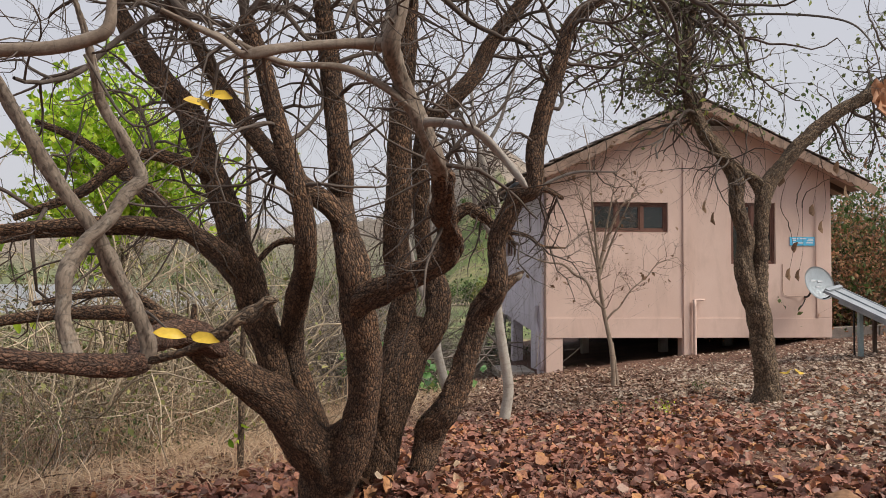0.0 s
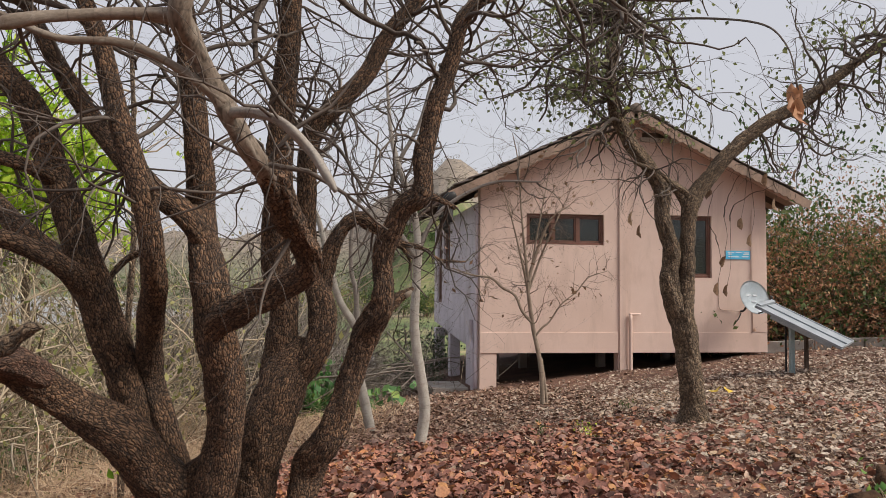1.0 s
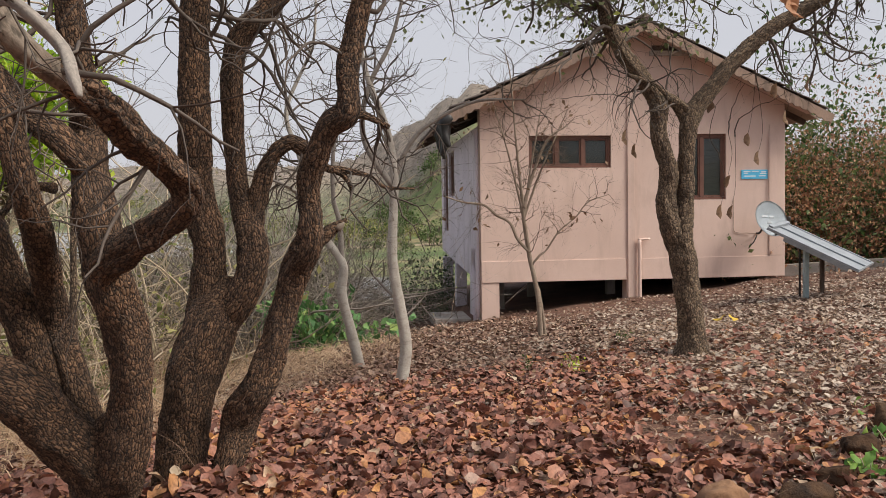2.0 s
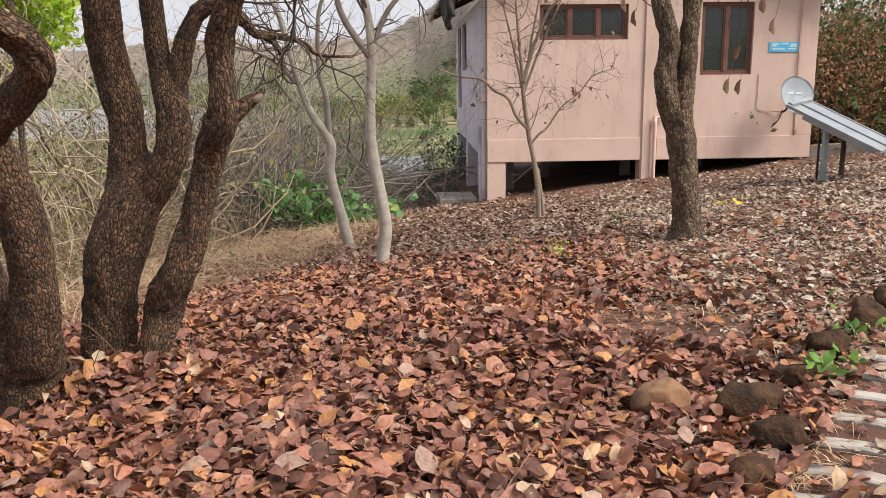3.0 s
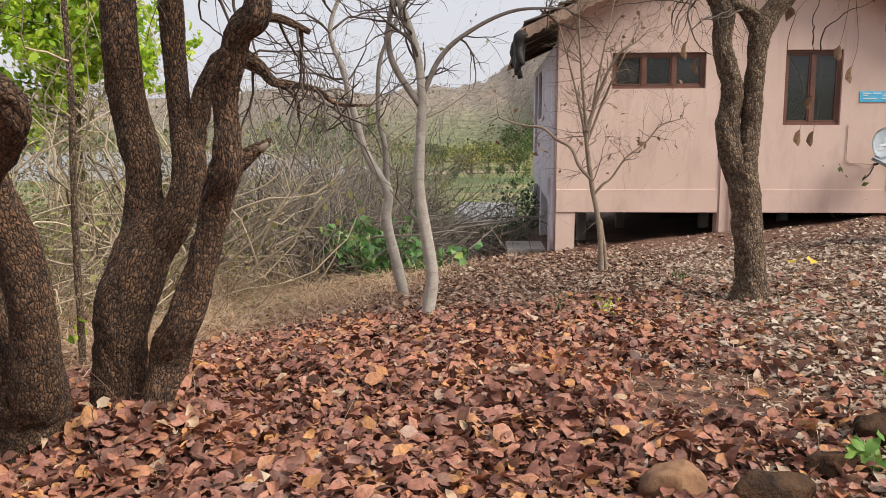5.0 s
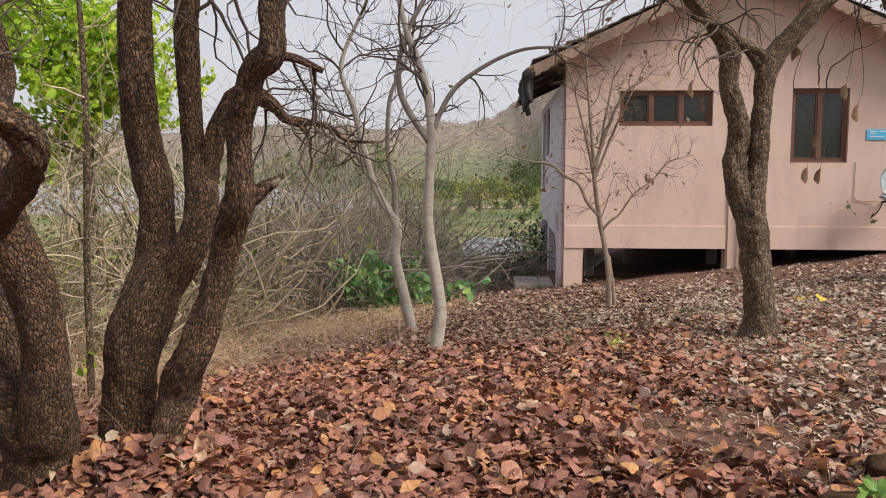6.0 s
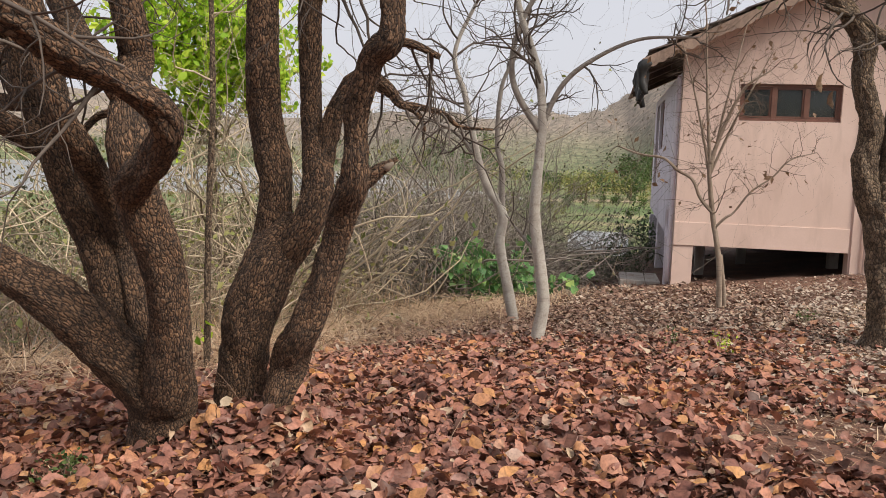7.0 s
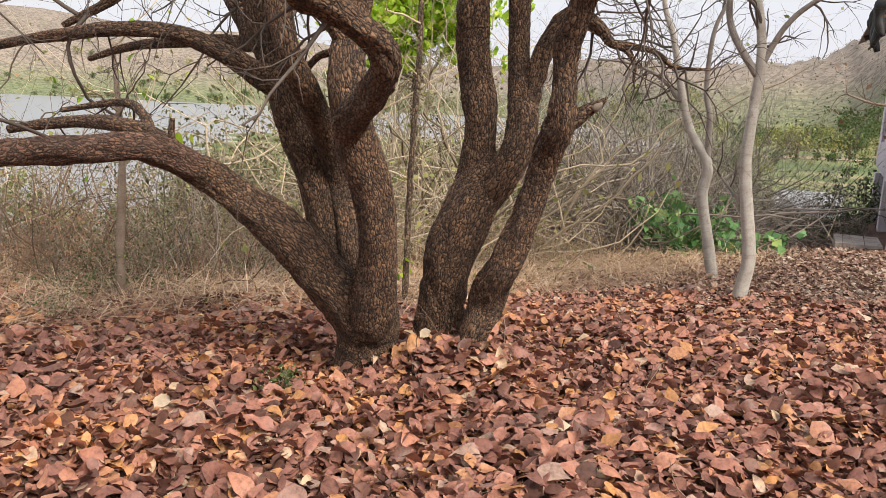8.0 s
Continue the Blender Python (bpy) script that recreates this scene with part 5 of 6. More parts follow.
for rows in ([(-2.35, -3.6, 1.2, 0.041), (-2.37, -3.6, 1.77, 0.034), (-2.44, -3.6, 2.10, 0.030), (-2.41, -3.6, 2.77, 0.024), (-2.18, -3.6, 3.30, 0.017), (-2.1, -3.6, 3.9, 0.01)],
             [(-2.66, -3.6, 1.9, 0.028), (-2.95, -3.6, 2.2, 0.022), (-3.3, -3.6, 2.35, 0.016), (-3.7, -3.6, 2.4, 0.01)]):
    q = limb(tree6, "limb", rows, M_GREYLIMB, 14, 0.04, 0.08, 0, 56.0)
    sprays(tw, q, 0.3, 1.0, 10, 0.8, 0.010, 2, rg, 0.2, 3)
tagged(part("crown", tw.mesh("crown", M_TWIG), tree6), kind="stuff")

# thin young tree against the wall
tree7 = thing("tree", "thin bare young tree with spreading branches before the pink wall", "tree", at=(0.28, -3.16, 0.15))
tw, lv = Buf(), []
q = limb(tree7, "trunk", [(0.29, -3.16, 0.02, 0.052), (0.28, -3.16, 0.22, 0.037), (0.245, -3.17, 0.75, 0.033), (0.15, -3.15, 1.24, 0.030), (0.07, -3.16, 1.75, 0.026), (0.05, -3.16, 2.05, 0.021), (0.0, -3.16, 2.5, 0.017), (-0.04, -3.16, 2.96, 0.013), (-0.09, -3.16, 3.64, 0.009), (-0.17, -3.16, 4.04, 0.006)], M_TANTWIG, 18, 0.03, 0.14, 0, 60.0)
sprays(tw, q, 0.3, 1.0, 36, 0.65, 0.006, 2, rg, 0.1, 4, lv, 0.02)
for dx, dz in ((-0.35, 1.3), (0.25, 1.5), (0.5, 1.2)):
    q = limb(tree7, "limb", [(0.07, -3.16, 1.8, 0.018), (0.07 + dx * 0.35, -3.16, 1.8 + dz * 0.4, 0.014), (0.07 + dx * 0.7, -3.2, 1.8 + dz * 0.75, 0.010), (0.07 + dx * 1.2, -3.2, 1.8 + dz * 1.2, 0.005)], M_TANTWIG, 10, 0.03, 0.3, 0, dx)
    sprays(tw, q, 0.3, 1.0, 8, 0.45, 0.006, 2, rg, 0.1, 3, lv, 0.02)
limb(tree7, "stem", [(0.36, -3.10, 0.05, 0.03), (0.33, -3.12, 0.4, 0.026), (0.26, -3.14, 0.85, 0.022)], M_TANTWIG, 12, 0.04, 0.1, 0, 62.0)
for rows in ([(0.14, -3.16, 1.34, 0.023), (-0.02, -3.15, 1.52, 0.020), (-0.13, -3.17, 1.74, 0.018), (-0.30, -3.15, 1.84, 0.019), (-0.48, -3.17, 1.98, 0.016), (-0.75, -3.15, 2.02, 0.012), (-1.02, -3.16, 2.11, 0.008)],
             [(0.06, -3.16, 1.93, 0.028), (0.21, -3.16, 2.42, 0.021), (0.40, -3.16, 2.83, 0.016), (0.67, -3.16, 3.03, 0.008)],
             [(0.17, -3.16, 1.17, 0.018), (0.28, -3.17, 1.30, 0.016), (0.37, -3.15, 1.36, 0.013), (0.55, -3.17, 1.62, 0.011), (0.78, -3.15, 1.80, 0.010), (0.95, -3.17, 2.00, 0.008), (1.24, -3.16, 2.10, 0.005)]):
    q = limb(tree7, "limb", rows, M_TANTWIG, 12, 0.03, 0.3, 0, 61.0)
    sprays(tw, q, 0.2, 1.0, 16, 0.5, 0.005, 2, rg, 0.05, 3, lv, 0.02)
tagged(part("crown", tw.mesh("crown", M_BROWNTWIG), tree7), kind="stuff")
tagged(part("foliage", foliage("foliage", lv, 0.08, 0.6, M_WITHER, rg), tree7), kind="stuff")

# thin dry runners at the foot of the trees and fallen twigs on the leaves
b = Buf()
for _ in range(46):
    x, y = rg.uniform(-4.2, 2.2), rg.uniform(-10.9, -5.5)
    grow(b, (x, y, gz(x, y) + 0.07), (rg.normal(), rg.normal(), 0.12), rg.uniform(0.25, 0.7), 0.0045, 1, rg, -0.15, 2, 4)
for _ in range(16):
    x, y = -2.95 + rg.normal() * 0.22, -9.08 + rg.normal() * 0.2
    grow(b, (x, y, gz(x, y) + 0.03), (rg.normal() * 0.8 + 0.2, rg.normal() * 0.5 - 0.3, 0.6), rg.uniform(0.2, 0.5), 0.003, 1, rg, -0.05, 2, 3)
tagged(new("fallen_twigs", b.mesh("fallen_twigs", M_DRYTWIG)), "thin pale dry twigs strewn over the leaves", "twigs", kind="stuff")
# ---------------------------------------------------------------- shrubs, grass and far trees
def shrub_meshes(seed, stems, height, spread, kids, depth, leaf_every, r=0.012, lift=0.35):
    """Twigs and leaf spots of one shrub about the origin."""
    g = np.random.default_rng(seed)
    b, lv = Buf(), []
    for _ in range(stems):
        a = g.uniform(0, 6.28)
        p = (g.normal() * spread * 0.25, g.normal() * spread * 0.25, -0.1)
        d = (math.cos(a) * spread * g.uniform(0.2, 1), math.sin(a) * spread * g.uniform(0.2, 1), height * g.uniform(0.5, 1))
        grow(b, p, d, height * g.uniform(0.6, 1.1), r * g.uniform(0.6, 1.3), depth, g, lift, kids, 4, lv, leaf_every, 0.3, 0.42, 0.29 if height > 1.5 else 0.24)
    return b, lv, g


def shrub_kind(seed, label, category, twig_mat, leaf_mat, leaf_size, stems, height, spread, kids, depth, every, r=0.012, lift=0.35, ratio=0.55, dens=1):
    b, lv, g = shrub_meshes(seed, stems, height, spread, kids, depth, every, r, lift)
    ob = thing("shrub", label, category)
    tagged(part("branchwork", b.mesh("branchwork", twig_mat), ob), kind="stuff")
    if lv:
        tagged(part("foliage", foliage("foliage", lv * dens, leaf_size, ratio, leaf_mat, g, True, 0.0 if dens == 1 else leaf_size), ob), kind="stuff")
    return ob


def plant_row(kind_obs, spots, group):
    """Put copies of the kinds at (x, y, scale); the first use of each kind is the original."""
    used = set()
    for i, (x, y, s) in enumerate(spots):
        ob = kind_obs[i % len(kind_obs)]
        m = pose(x, y, gz(x, y), 0, 0, rnd.uniform(0, 360))
        if ob.name in used:
            ob = copy_thing(ob, m)
        else:
            used.add(ob.name)
            ob.matrix_basis = m
        ob.scale = (s, s, s * rnd.uniform(0.85, 1.15))
        ob["group"] = group


dry = [shrub_kind(100 + i, "tangled dry shrub of straw-coloured twigs with few olive leaves", "shrub", M_DRYTWIG, M_OLIVE if i else M_RUST, 0.05, 14, 1.9, 2.0, 4, 2, 0.24, 0.015, 0.0) for i in range(3)]
cane = [shrub_kind(105 + i, "mound of long arching dry straw-coloured stems", "shrub", M_CANE, M_OLIVE, 0.05, 34, 1.7, 2.6, 2, 2, 0.10, 0.0055, -0.25) for i in range(3)]
tall = [shrub_kind(110 + i, "tall pale-twigged thicket with small yellow-green leaves", "shrub", M_GREYTWIG, M_OLIVE, 0.085, 12, 4.3, 1.5, 3, 2, 0.55, 0.024, 0.2) for i in range(3)]
bare = [shrub_kind(120 + i, "dense leafless tangle of dusky grey twigs", "shrub", M_DARKTWIG, M_THICK, 0.05, 27, 2.8, 1.7, 4, 2, 0.06, 0.017, 0.0) for i in range(2)]
thick = [shrub_kind(130 + i, "dense dark bush filling the bank behind the twigs", "shrub", M_DARKTWIG, M_THICK, 0.075, 17, 2.6, 1.5, 3, 2, 1.0, 0.013, 0.15, dens=3) for i in range(2)]
leafy = [shrub_kind(140 + i, "leafy olive-green shrub on the bank", "shrub", M_GREYTWIG, M_VALLEY, 0.085, 18, 1.7, 0.9, 4, 2, 0.6) for i in range(2)]
dark = [shrub_kind(160 + i, "dark green undergrowth beside the bank", "shrub", M_DARKTWIG, M_DEEP, 0.12, 18, 1.3, 0.9, 3, 2, 1.0) for i in range(2)]


def bank_spot(along, out):
    """A place on the bank: metres along its brink and out beyond it."""
    return -8.5 + 0.467 * along - 0.888 * out, -9.0 + 0.888 * along + 0.467 * out


def bank_row(kinds, n, a0, a1, o0, o1, s0, s1, group):
    spots = []
    for i in range(n):
        a = a0 + (a1 - a0) * (i + rnd.random()) / n
        x, y = bank_spot(a, rnd.uniform(o0, o1))
        if abs(x + 2.9) > 0.75 or y > 0.4:        # the broad-leaved bush keeps its own clearing
            spots.append((x, y, rnd.uniform(s0, s1)))
    rnd.shuffle(spots)
    plant_row(kinds, spots, group)


bank_row(dry, 16, -5, 6.5, -0.8, 1.6, 0.6, 0.85, "low dry shrubs along the bank")
bank_row(dry, 7, -5, 8.0, -1.6, -0.6, 0.3, 0.45, "small dry bushes before the bank")
bank_row(dry[:1], 6, -4, 3, -1.2, 0.4, 0.35, 0.6, "rusty dry bushes on the bank")
bank_row(cane, 9, 4.6, 8.2, -1.0, 0.8, 0.55, 0.95, "dry cane clumps along the bank")
bank_row([dry[0], bare[0], dry[2], dry[0]], 16, -1.5, 4.6, -1.1, 0.8, 0.35, 0.6, "brown brush before the bank")
bank_row(cane, 10, 4.2, 7.0, 0.3, 2.0, 1.0, 1.6, "dry cane clumps along the bank")
bank_row(tall, 17, 4.2, 9.2, 0.2, 2.6, 0.75, 1.05, "tall shrubs along the bank")
plant_row(bare, [(rnd.uniform(-6.0, -3.3), rnd.uniform(0.2, 3.0), rnd.uniform(1.05, 1.4)) for _ in range(26)] + [(-2.5, 1.0, 0.55), (-1.9, 1.3, 0.5), (-1.75, 0.5, 0.35), (-3.2, 2.0, 0.85), (-2.7, 2.4, 0.75), (-2.3, 2.2, 0.6), (-2.9, 3.2, 0.8), (-3.6, 1.4, 0.9)], "dusky shrubs by the pale trees")
bank_row(bare, 7, 9.8, 12.4, 1.3, 2.6, 0.65, 0.85, "dusky shrubs by the pale trees")
bank_row(thick, 16, 3.2, 10.0, 1.0, 3.6, 0.75, 1.05, "dark bushes down the bank")
plant_row(thick, [(rnd.uniform(-9.5, -4.6), rnd.uniform(2.2, 5.0), rnd.uniform(1.0, 1.3)) for _ in range(14)], "dark bushes down the bank")
bank_row(thick, 6, 10.0, 13.0, 2.2, 4.5, 0.6, 0.8, "dark bushes down the bank")
bank_row(dry[1:], 11, -4.5, 3.2, 0.5, 2.0, 0.8, 1.05, "taller dry shrubs on the bank")
bank_row(tall, 12, -4.5, 4.0, 0.5, 2.4, 0.42, 0.56, "tall shrubs along the bank")
bank_row(thick, 10, -4, 3.4, 0.8, 3.4, 0.35, 0.5, "dark bushes down the bank")
bank_row(thick, 7, 0.5, 4.6, -0.7, 0.2, 0.28, 0.38, "dark bushes down the bank")
plant_row(dark, [(-2.6, 2.0, 0.37), (-2.0, 1.6, 0.28), (-1.5, 2.2, 0.31), (-0.9, 2.4, 0.31), (-3.0, 1.7, 0.37), (-0.5, 3.2, 0.37), (-2.2, 3.2, 0.37), (-0.5, 2.0, 0.25), (-1.9, 4.6, 0.37), (-1.1, 4.0, 0.37), (-0.2, 4.4, 0.75), (-0.3, 5.6, 0.85), (-1.3, 3.0, 0.34), (-0.8, 6.5, 0.43), (-1.6, 6.0, 0.37), (-1.0, 1.6, 0.22)], "undergrowth by the house")
plant_row(leafy, [(-3.4, 5.6, 0.8), (-4.3, 4.6, 0.9), (-4.4, 8.0, 0.9)], "green shrubs below the bank")

plant_row([copy_thing(k, pose(0, 0, 0)) for k in leafy], [(-6.4, -8.3, 0.34), (-7.1, -7.2, 0.42), (-5.9, -9.3, 0.26), (-6.6, -6.3, 0.45), (-5.7, -5.6, 0.4), (-5.2, -4.4, 0.38)], "low green weeds before the bank")

# tall brown and green thicket beyond the house
hedge = [shrub_kind(180, "tall thicket of rusty dry creepers", "shrub", M_DRYTWIG, M_RUST, 0.065, 26, 3.4, 1.1, 3, 2, 1.0, lift=0.05, dens=4),
         shrub_kind(181, "tall thicket of dark green leaves and dry creepers", "shrub", M_DARKTWIG, M_VALLEY, 0.10, 24, 3.0, 1.2, 3, 2, 1.0, lift=0.05, dens=3),
         shrub_kind(182, "tall thicket of rusty dry creepers", "shrub", M_CANE, M_RUST, 0.06, 28, 3.4, 1.2, 3, 2, 0.9, lift=0.0, dens=4)]
beyond = []
for i in range(60):
    x, back = 6.6 + 6.3 * ((i * 0.618) % 1.0), 3.2 * (i / 60) ** 1.2
    y = 1.75 - 0.36 * (x - 6.9) + back + rnd.uniform(-0.3, 0.3)
    beyond.append((x, max(y, 3.4 - 1.2 * max(0, x - 7.6)), rnd.uniform(0.94, 1.06) + 0.09 * back))
plant_row(hedge, beyond, "thicket beyond the house")



# broad-leaved green bush
gb_ob = thing("shrub", "low bush with large fresh green rounded leaves", "shrub", at=(-2.95, -0.6, gz(-2.95, -0.6)))
g = np.random.default_rng(200)
b, lv = Buf(), []
for _ in range(30):
    bx, by = -2.98 + g.normal() * 0.26, -0.6 + g.normal() * 0.2
    q = grow(b, (bx, by, gz(bx, by) - 0.05), (g.normal() * 0.35, g.normal() * 0.4 - 0.2, 1), g.uniform(0.7, 1.45), 0.010, 0, g, 0.4, 0, 5, lv, 0.95)
for k in range(70):
    bx, by = -2.3 + g.normal() * 0.5, -0.5 + g.normal() * 0.25
    lv.append((np.array((bx, by, gz(bx, by) + g.uniform(0.04, 0.3))), None))
tagged(part("branchwork", b.mesh("branchwork", M_GREYTWIG), gb_ob), kind="stuff")
tagged(part("foliage", foliage("foliage", lv * 2, 0.16, 0.85, M_FRESH, g), gb_ob), kind="stuff")

# bright green broad-leaved tree behind
tree8 = thing("tree", "bright yellow-green leafy tree behind the bank shrubs", "tree", at=(-7.0, -1.7, gz(-7.0, -1.7)))
z0 = gz(-7, -1.7)
q = limb(tree8, "trunk", [(-7.0, -1.7, z0 - 0.3, 0.10), (-6.95, -1.7, z0 + 1.2, 0.08), (-7.1, -1.7, z0 + 2.6, 0.06), (-7.0, -1.7, z0 + 4.2, 0.035)], M_MID, 16, 0.05, 0.1, 0, 70.0)
b, lv = Buf(), []
sprays(b, q, 0.4, 1.0, 34, 1.3, 0.02, 2, g, 0.15, 4, lv, 0.95)
for _ in range(10):
    grow(b, q[-1, :3], (g.normal(), g.normal(), 0.8), 1.4, 0.025, 2, g, 0.2, 4, 5, lv, 0.95)
tagged(part("branchwork", b.mesh("branchwork", M_GREYTWIG), tree8), kind="stuff")
lv = [k for k in lv if k[0][2] > 2.3 + 0.5 * math.sin(k[0][0] * 3 + k[0][1] * 2)]
tagged(part("foliage", foliage("foliage", lv * 3, 0.13, 0.6, M_GREEN, g), tree8), kind="stuff")

# slim saplings among the shrubs
for x, y, h, r in ((-4.45, -6.9, 4.2, 0.03), (-6.25, -8.45, 2.1, 0.034)):
    z0 = gz(x, y)
    sp = thing("sapling", "slim straight sapling with few leaves", "sapling", at=(x, y, z0))
    q = limb(sp, "stem", [(x, y, z0 - 0.1, r), (x + 0.01, y, z0 + h * 0.3, r * 0.9), (x + 0.045, y, z0 + h * 0.6, r * 0.8), (x - 0.03, y, z0 + h, r * 0.5)], M_MID if h > 3 else M_TANTWIG, 14, 0.04, 0.22, 0, x)
    b, lv = Buf(), []
    sprays(b, q, 0.5, 1.0, 10, 0.7, 0.009, 1, g, 0.1, 3, lv, 0.08)
    lv.append((np.array((x + 0.05, y - 0.03, z0 + 0.45)), None))
    tagged(part("branchwork", b.mesh("branchwork", M_GREYTWIG), sp), kind="stuff")
    part("foliage", foliage("foliage", lv, 0.10, 0.5, M_GREEN, g, False), sp)


# far trees and scrub in the valley
def far_crown(seed, n, w, h, size, mat, name="leaves"):
    g = np.random.default_rng(seed)
    cl = [(g.normal() * w * 0.32, g.normal() * w * 0.32, h * g.uniform(0.35, 0.9)) for _ in range(9)]
    sp = []
    for _ in range(n):
        c = cl[int(g.integers(0, 9))]
        sp.append((np.array(c) + g.normal(size=3) * w * 0.14, None))
    return foliage(name, sp, size, 0.7, mat, g)


far_kinds = []
for i, mat in enumerate((M_VALLEY, M_VALLEY, M_OLIVE)):
    ob = thing("tree", "distant round green tree in the valley", "tree")
    b = Buf()
    tube(b, smooth_path([(0, 0, -0.5, 0.3), (0.1, 0, 1.2, 0.2), (0, 0.1, 3.0, 0.1)], 0.4), 8)
    part("trunk", b.mesh("trunk", M_MID), ob)
    tagged(part("foliage", far_crown(300 + i, 340, 5.0, 5.0, 0.62, mat), ob), kind="stuff")
    far_kinds.append(ob)
spots = []
for i in range(90):
    r, az = rnd.uniform(150, 270), radians(rnd.uniform(-5, 14))
    spots.append((-1.3 + r * math.sin(az), -13 + r * math.cos(az), rnd.uniform(0.5, 1.2)))
for i in range(190):
    deg = rnd.uniform(-60, -5)
    r, az = 262 + 420 * float(smoothstep(-8, -22, deg)) + rnd.uniform(0, 1) ** 1.5 * 150, radians(deg)
    spots.append((-1.3 + r * math.sin(az), -13 + r * math.cos(az), rnd.uniform(0.8, 1.6)))
for i in range(30):
    r, az = rnd.uniform(28, 60), radians(rnd.uniform(-58, -12))
    spots.append((-1.3 + r * math.sin(az), -13 + r * math.cos(az), rnd.uniform(0.25, 0.5)))
for i in range(40):
    r, az = rnd.uniform(88, 150), radians(rnd.uniform(-13, 5))
    spots.append((-1.3 + r * math.sin(az), -13 + r * math.cos(az), rnd.uniform(0.15, 0.4)))
plant_row(far_kinds, spots, "valley trees")

hs = []
g = np.random.default_rng(400)
for _ in range(34000):
    r, az = g.uniform(200, 960), radians(g.uniform(-62, 24))
    x, y = -1.3 + r * math.sin(az), -13 + r * math.cos(az)
    hs.append((x, y))
hs = np.array(hs)
hz = ground(hs[:, 0], hs[:, 1])
hs, hz = hs[hz > -1.0], hz[hz > -1.0]
tagged(new("hill_scrub", foliage("hill_scrub", [(np.array((x, y, z + 0.5)), None) for (x, y), z in zip(hs, hz)], 0.8, 0.9, M_SCRUB, g)), "dark scrub dotted over the dry hills", "scrub", kind="stuff")


# dirt track across the valley
tb, ta = bmesh.new(), []
for k in range(25):
    az = radians(-5.0 + 0.5 * k)
    ta.append([tb.verts.new((-1.3 + r * math.sin(az), -13 + r * math.cos(az), gz(-1.3 + r * math.sin(az), -13 + r * math.cos(az)) + 0.15)) for r in (138 + 1.1 * k, 150 + 1.1 * k)])
for a, b in zip(ta[:-1], ta[1:]):
    tb.faces.new([a[0], b[0], b[1], a[1]])
me = bpy.data.meshes.new("track")
tb.to_mesh(me)
tb.free()
me.materials.append(M_TRACK)
tagged(new("track", me), "tan dirt track across the green valley floor", "track", kind="structure")


# dry grass at the foot of the shrubs
def blades(spots, lo, hi, wide, lean, mat, name, g):
    n = len(spots)
    sp = np.asarray(spots)
    base = np.stack([sp[:, 0], sp[:, 1], ground(sp[:, 0], sp[:, 1]) - 0.01], 1)
    h, a = g.uniform(lo, hi, n), g.uniform(0, 6.28, n)
    k = g.uniform(0.1 if lean < 2.2 else lean * (0.62 if lean > 2.7 else 0.35), lean, n)
    out = np.stack([np.cos(a), np.sin(a), np.zeros(n)], 1)
    sd = np.stack([-np.sin(a), np.cos(a), np.zeros(n)], 1) * wide
    V = []
    for t, w in ((0, 1), (0.4, 0.8), (0.75, 0.5)):
        c = base + out * (h * k * t ** 2)[:, None] + np.array([0, 0, 1]) * (h * t * (1 - 0.35 * k * t))[:, None]
        V += [c - sd * w, c + sd * w]
    V.append(base + out * (h * k)[:, None] + np.array([0, 0, 1]) * (h * (1 - 0.38 * k))[:, None])
    V = np.stack(V, 1).reshape(-1, 3)
    F = [(7 * i + a_, 7 * i + b_, 7 * i + c_, 7 * i + d_) for i in range(n) for a_, b_, c_, d_ in ((0, 1, 3, 2), (2, 3, 5, 4))] + [(7 * i + 4, 7 * i + 5, 7 * i + 6) for i in range(n)]
    b = Buf()
    b.add(V, F)
    return b.mesh(name, mat)


def tufts(n, a0, a1, o0, o1, per, wide):
    out = []
    for _ in range(n):
        x, y = bank_spot(rnd.uniform(a0, a1), rnd.uniform(o0, o1))
        out += [(x + rnd.gauss(0, wide), y + rnd.gauss(0, wide)) for _ in range(per)]
    return out


tagged(new("dry_grass", blades(tufts(90, -5, 6.5, -1.6, 0.6, 24, 0.28), 0.10, 0.42, 0.003, 2.3, M_STRAW, "dry_grass", g)), "dry reddish straw standing at the foot of the shrubs", "grass", kind="stuff")
tagged(new("fallen_straw", blades(tufts(330, -4.5, 8.5, -3.0, 0.4, 40, 0.30), 0.10, 0.36, 0.0042, 2.75, M_STRAW, "fallen_straw", g)), "tangled reddish straw lying between the litter and the bank", "straw", kind="stuff")
tagged(new("fallen_straw", blades(tufts(220, -4.5, 9.5, -2.7, 0.4, 34, 0.26), 0.16, 0.50, 0.0048, 2.6, M_PALESTRAW, "fallen_straw", g)), "loose pale straw lying before the bank shrubs", "straw", kind="stuff")
b = Buf()
for _ in range(260):
    x, y = bank_spot(rnd.uniform(-4, 9), rnd.uniform(-1.9, 0.3))
    grow(b, (x, y, gz(x, y) + 0.02), (rnd.gauss(0, 1), rnd.gauss(0, 1), rnd.uniform(0.3, 1.3)), rnd.uniform(0.4, 1.25), 0.0042, 1, g, -0.28, 2, 4)
tagged(new("dry_canes", b.mesh("dry_canes", M_CANE)), "loose arching dry stems fallen before the bank", "twigs", kind="stuff")
tagged(new("dry_grass", blades(tufts(150, 4.6, 10.6, -2.5, -0.1, 30, 0.27), 0.14, 0.50, 0.0042, 2.75, M_PALESTRAW, "matted_grass", g)), "matted pale dry grass lying beside the leaf litter", "grass", kind="stuff")
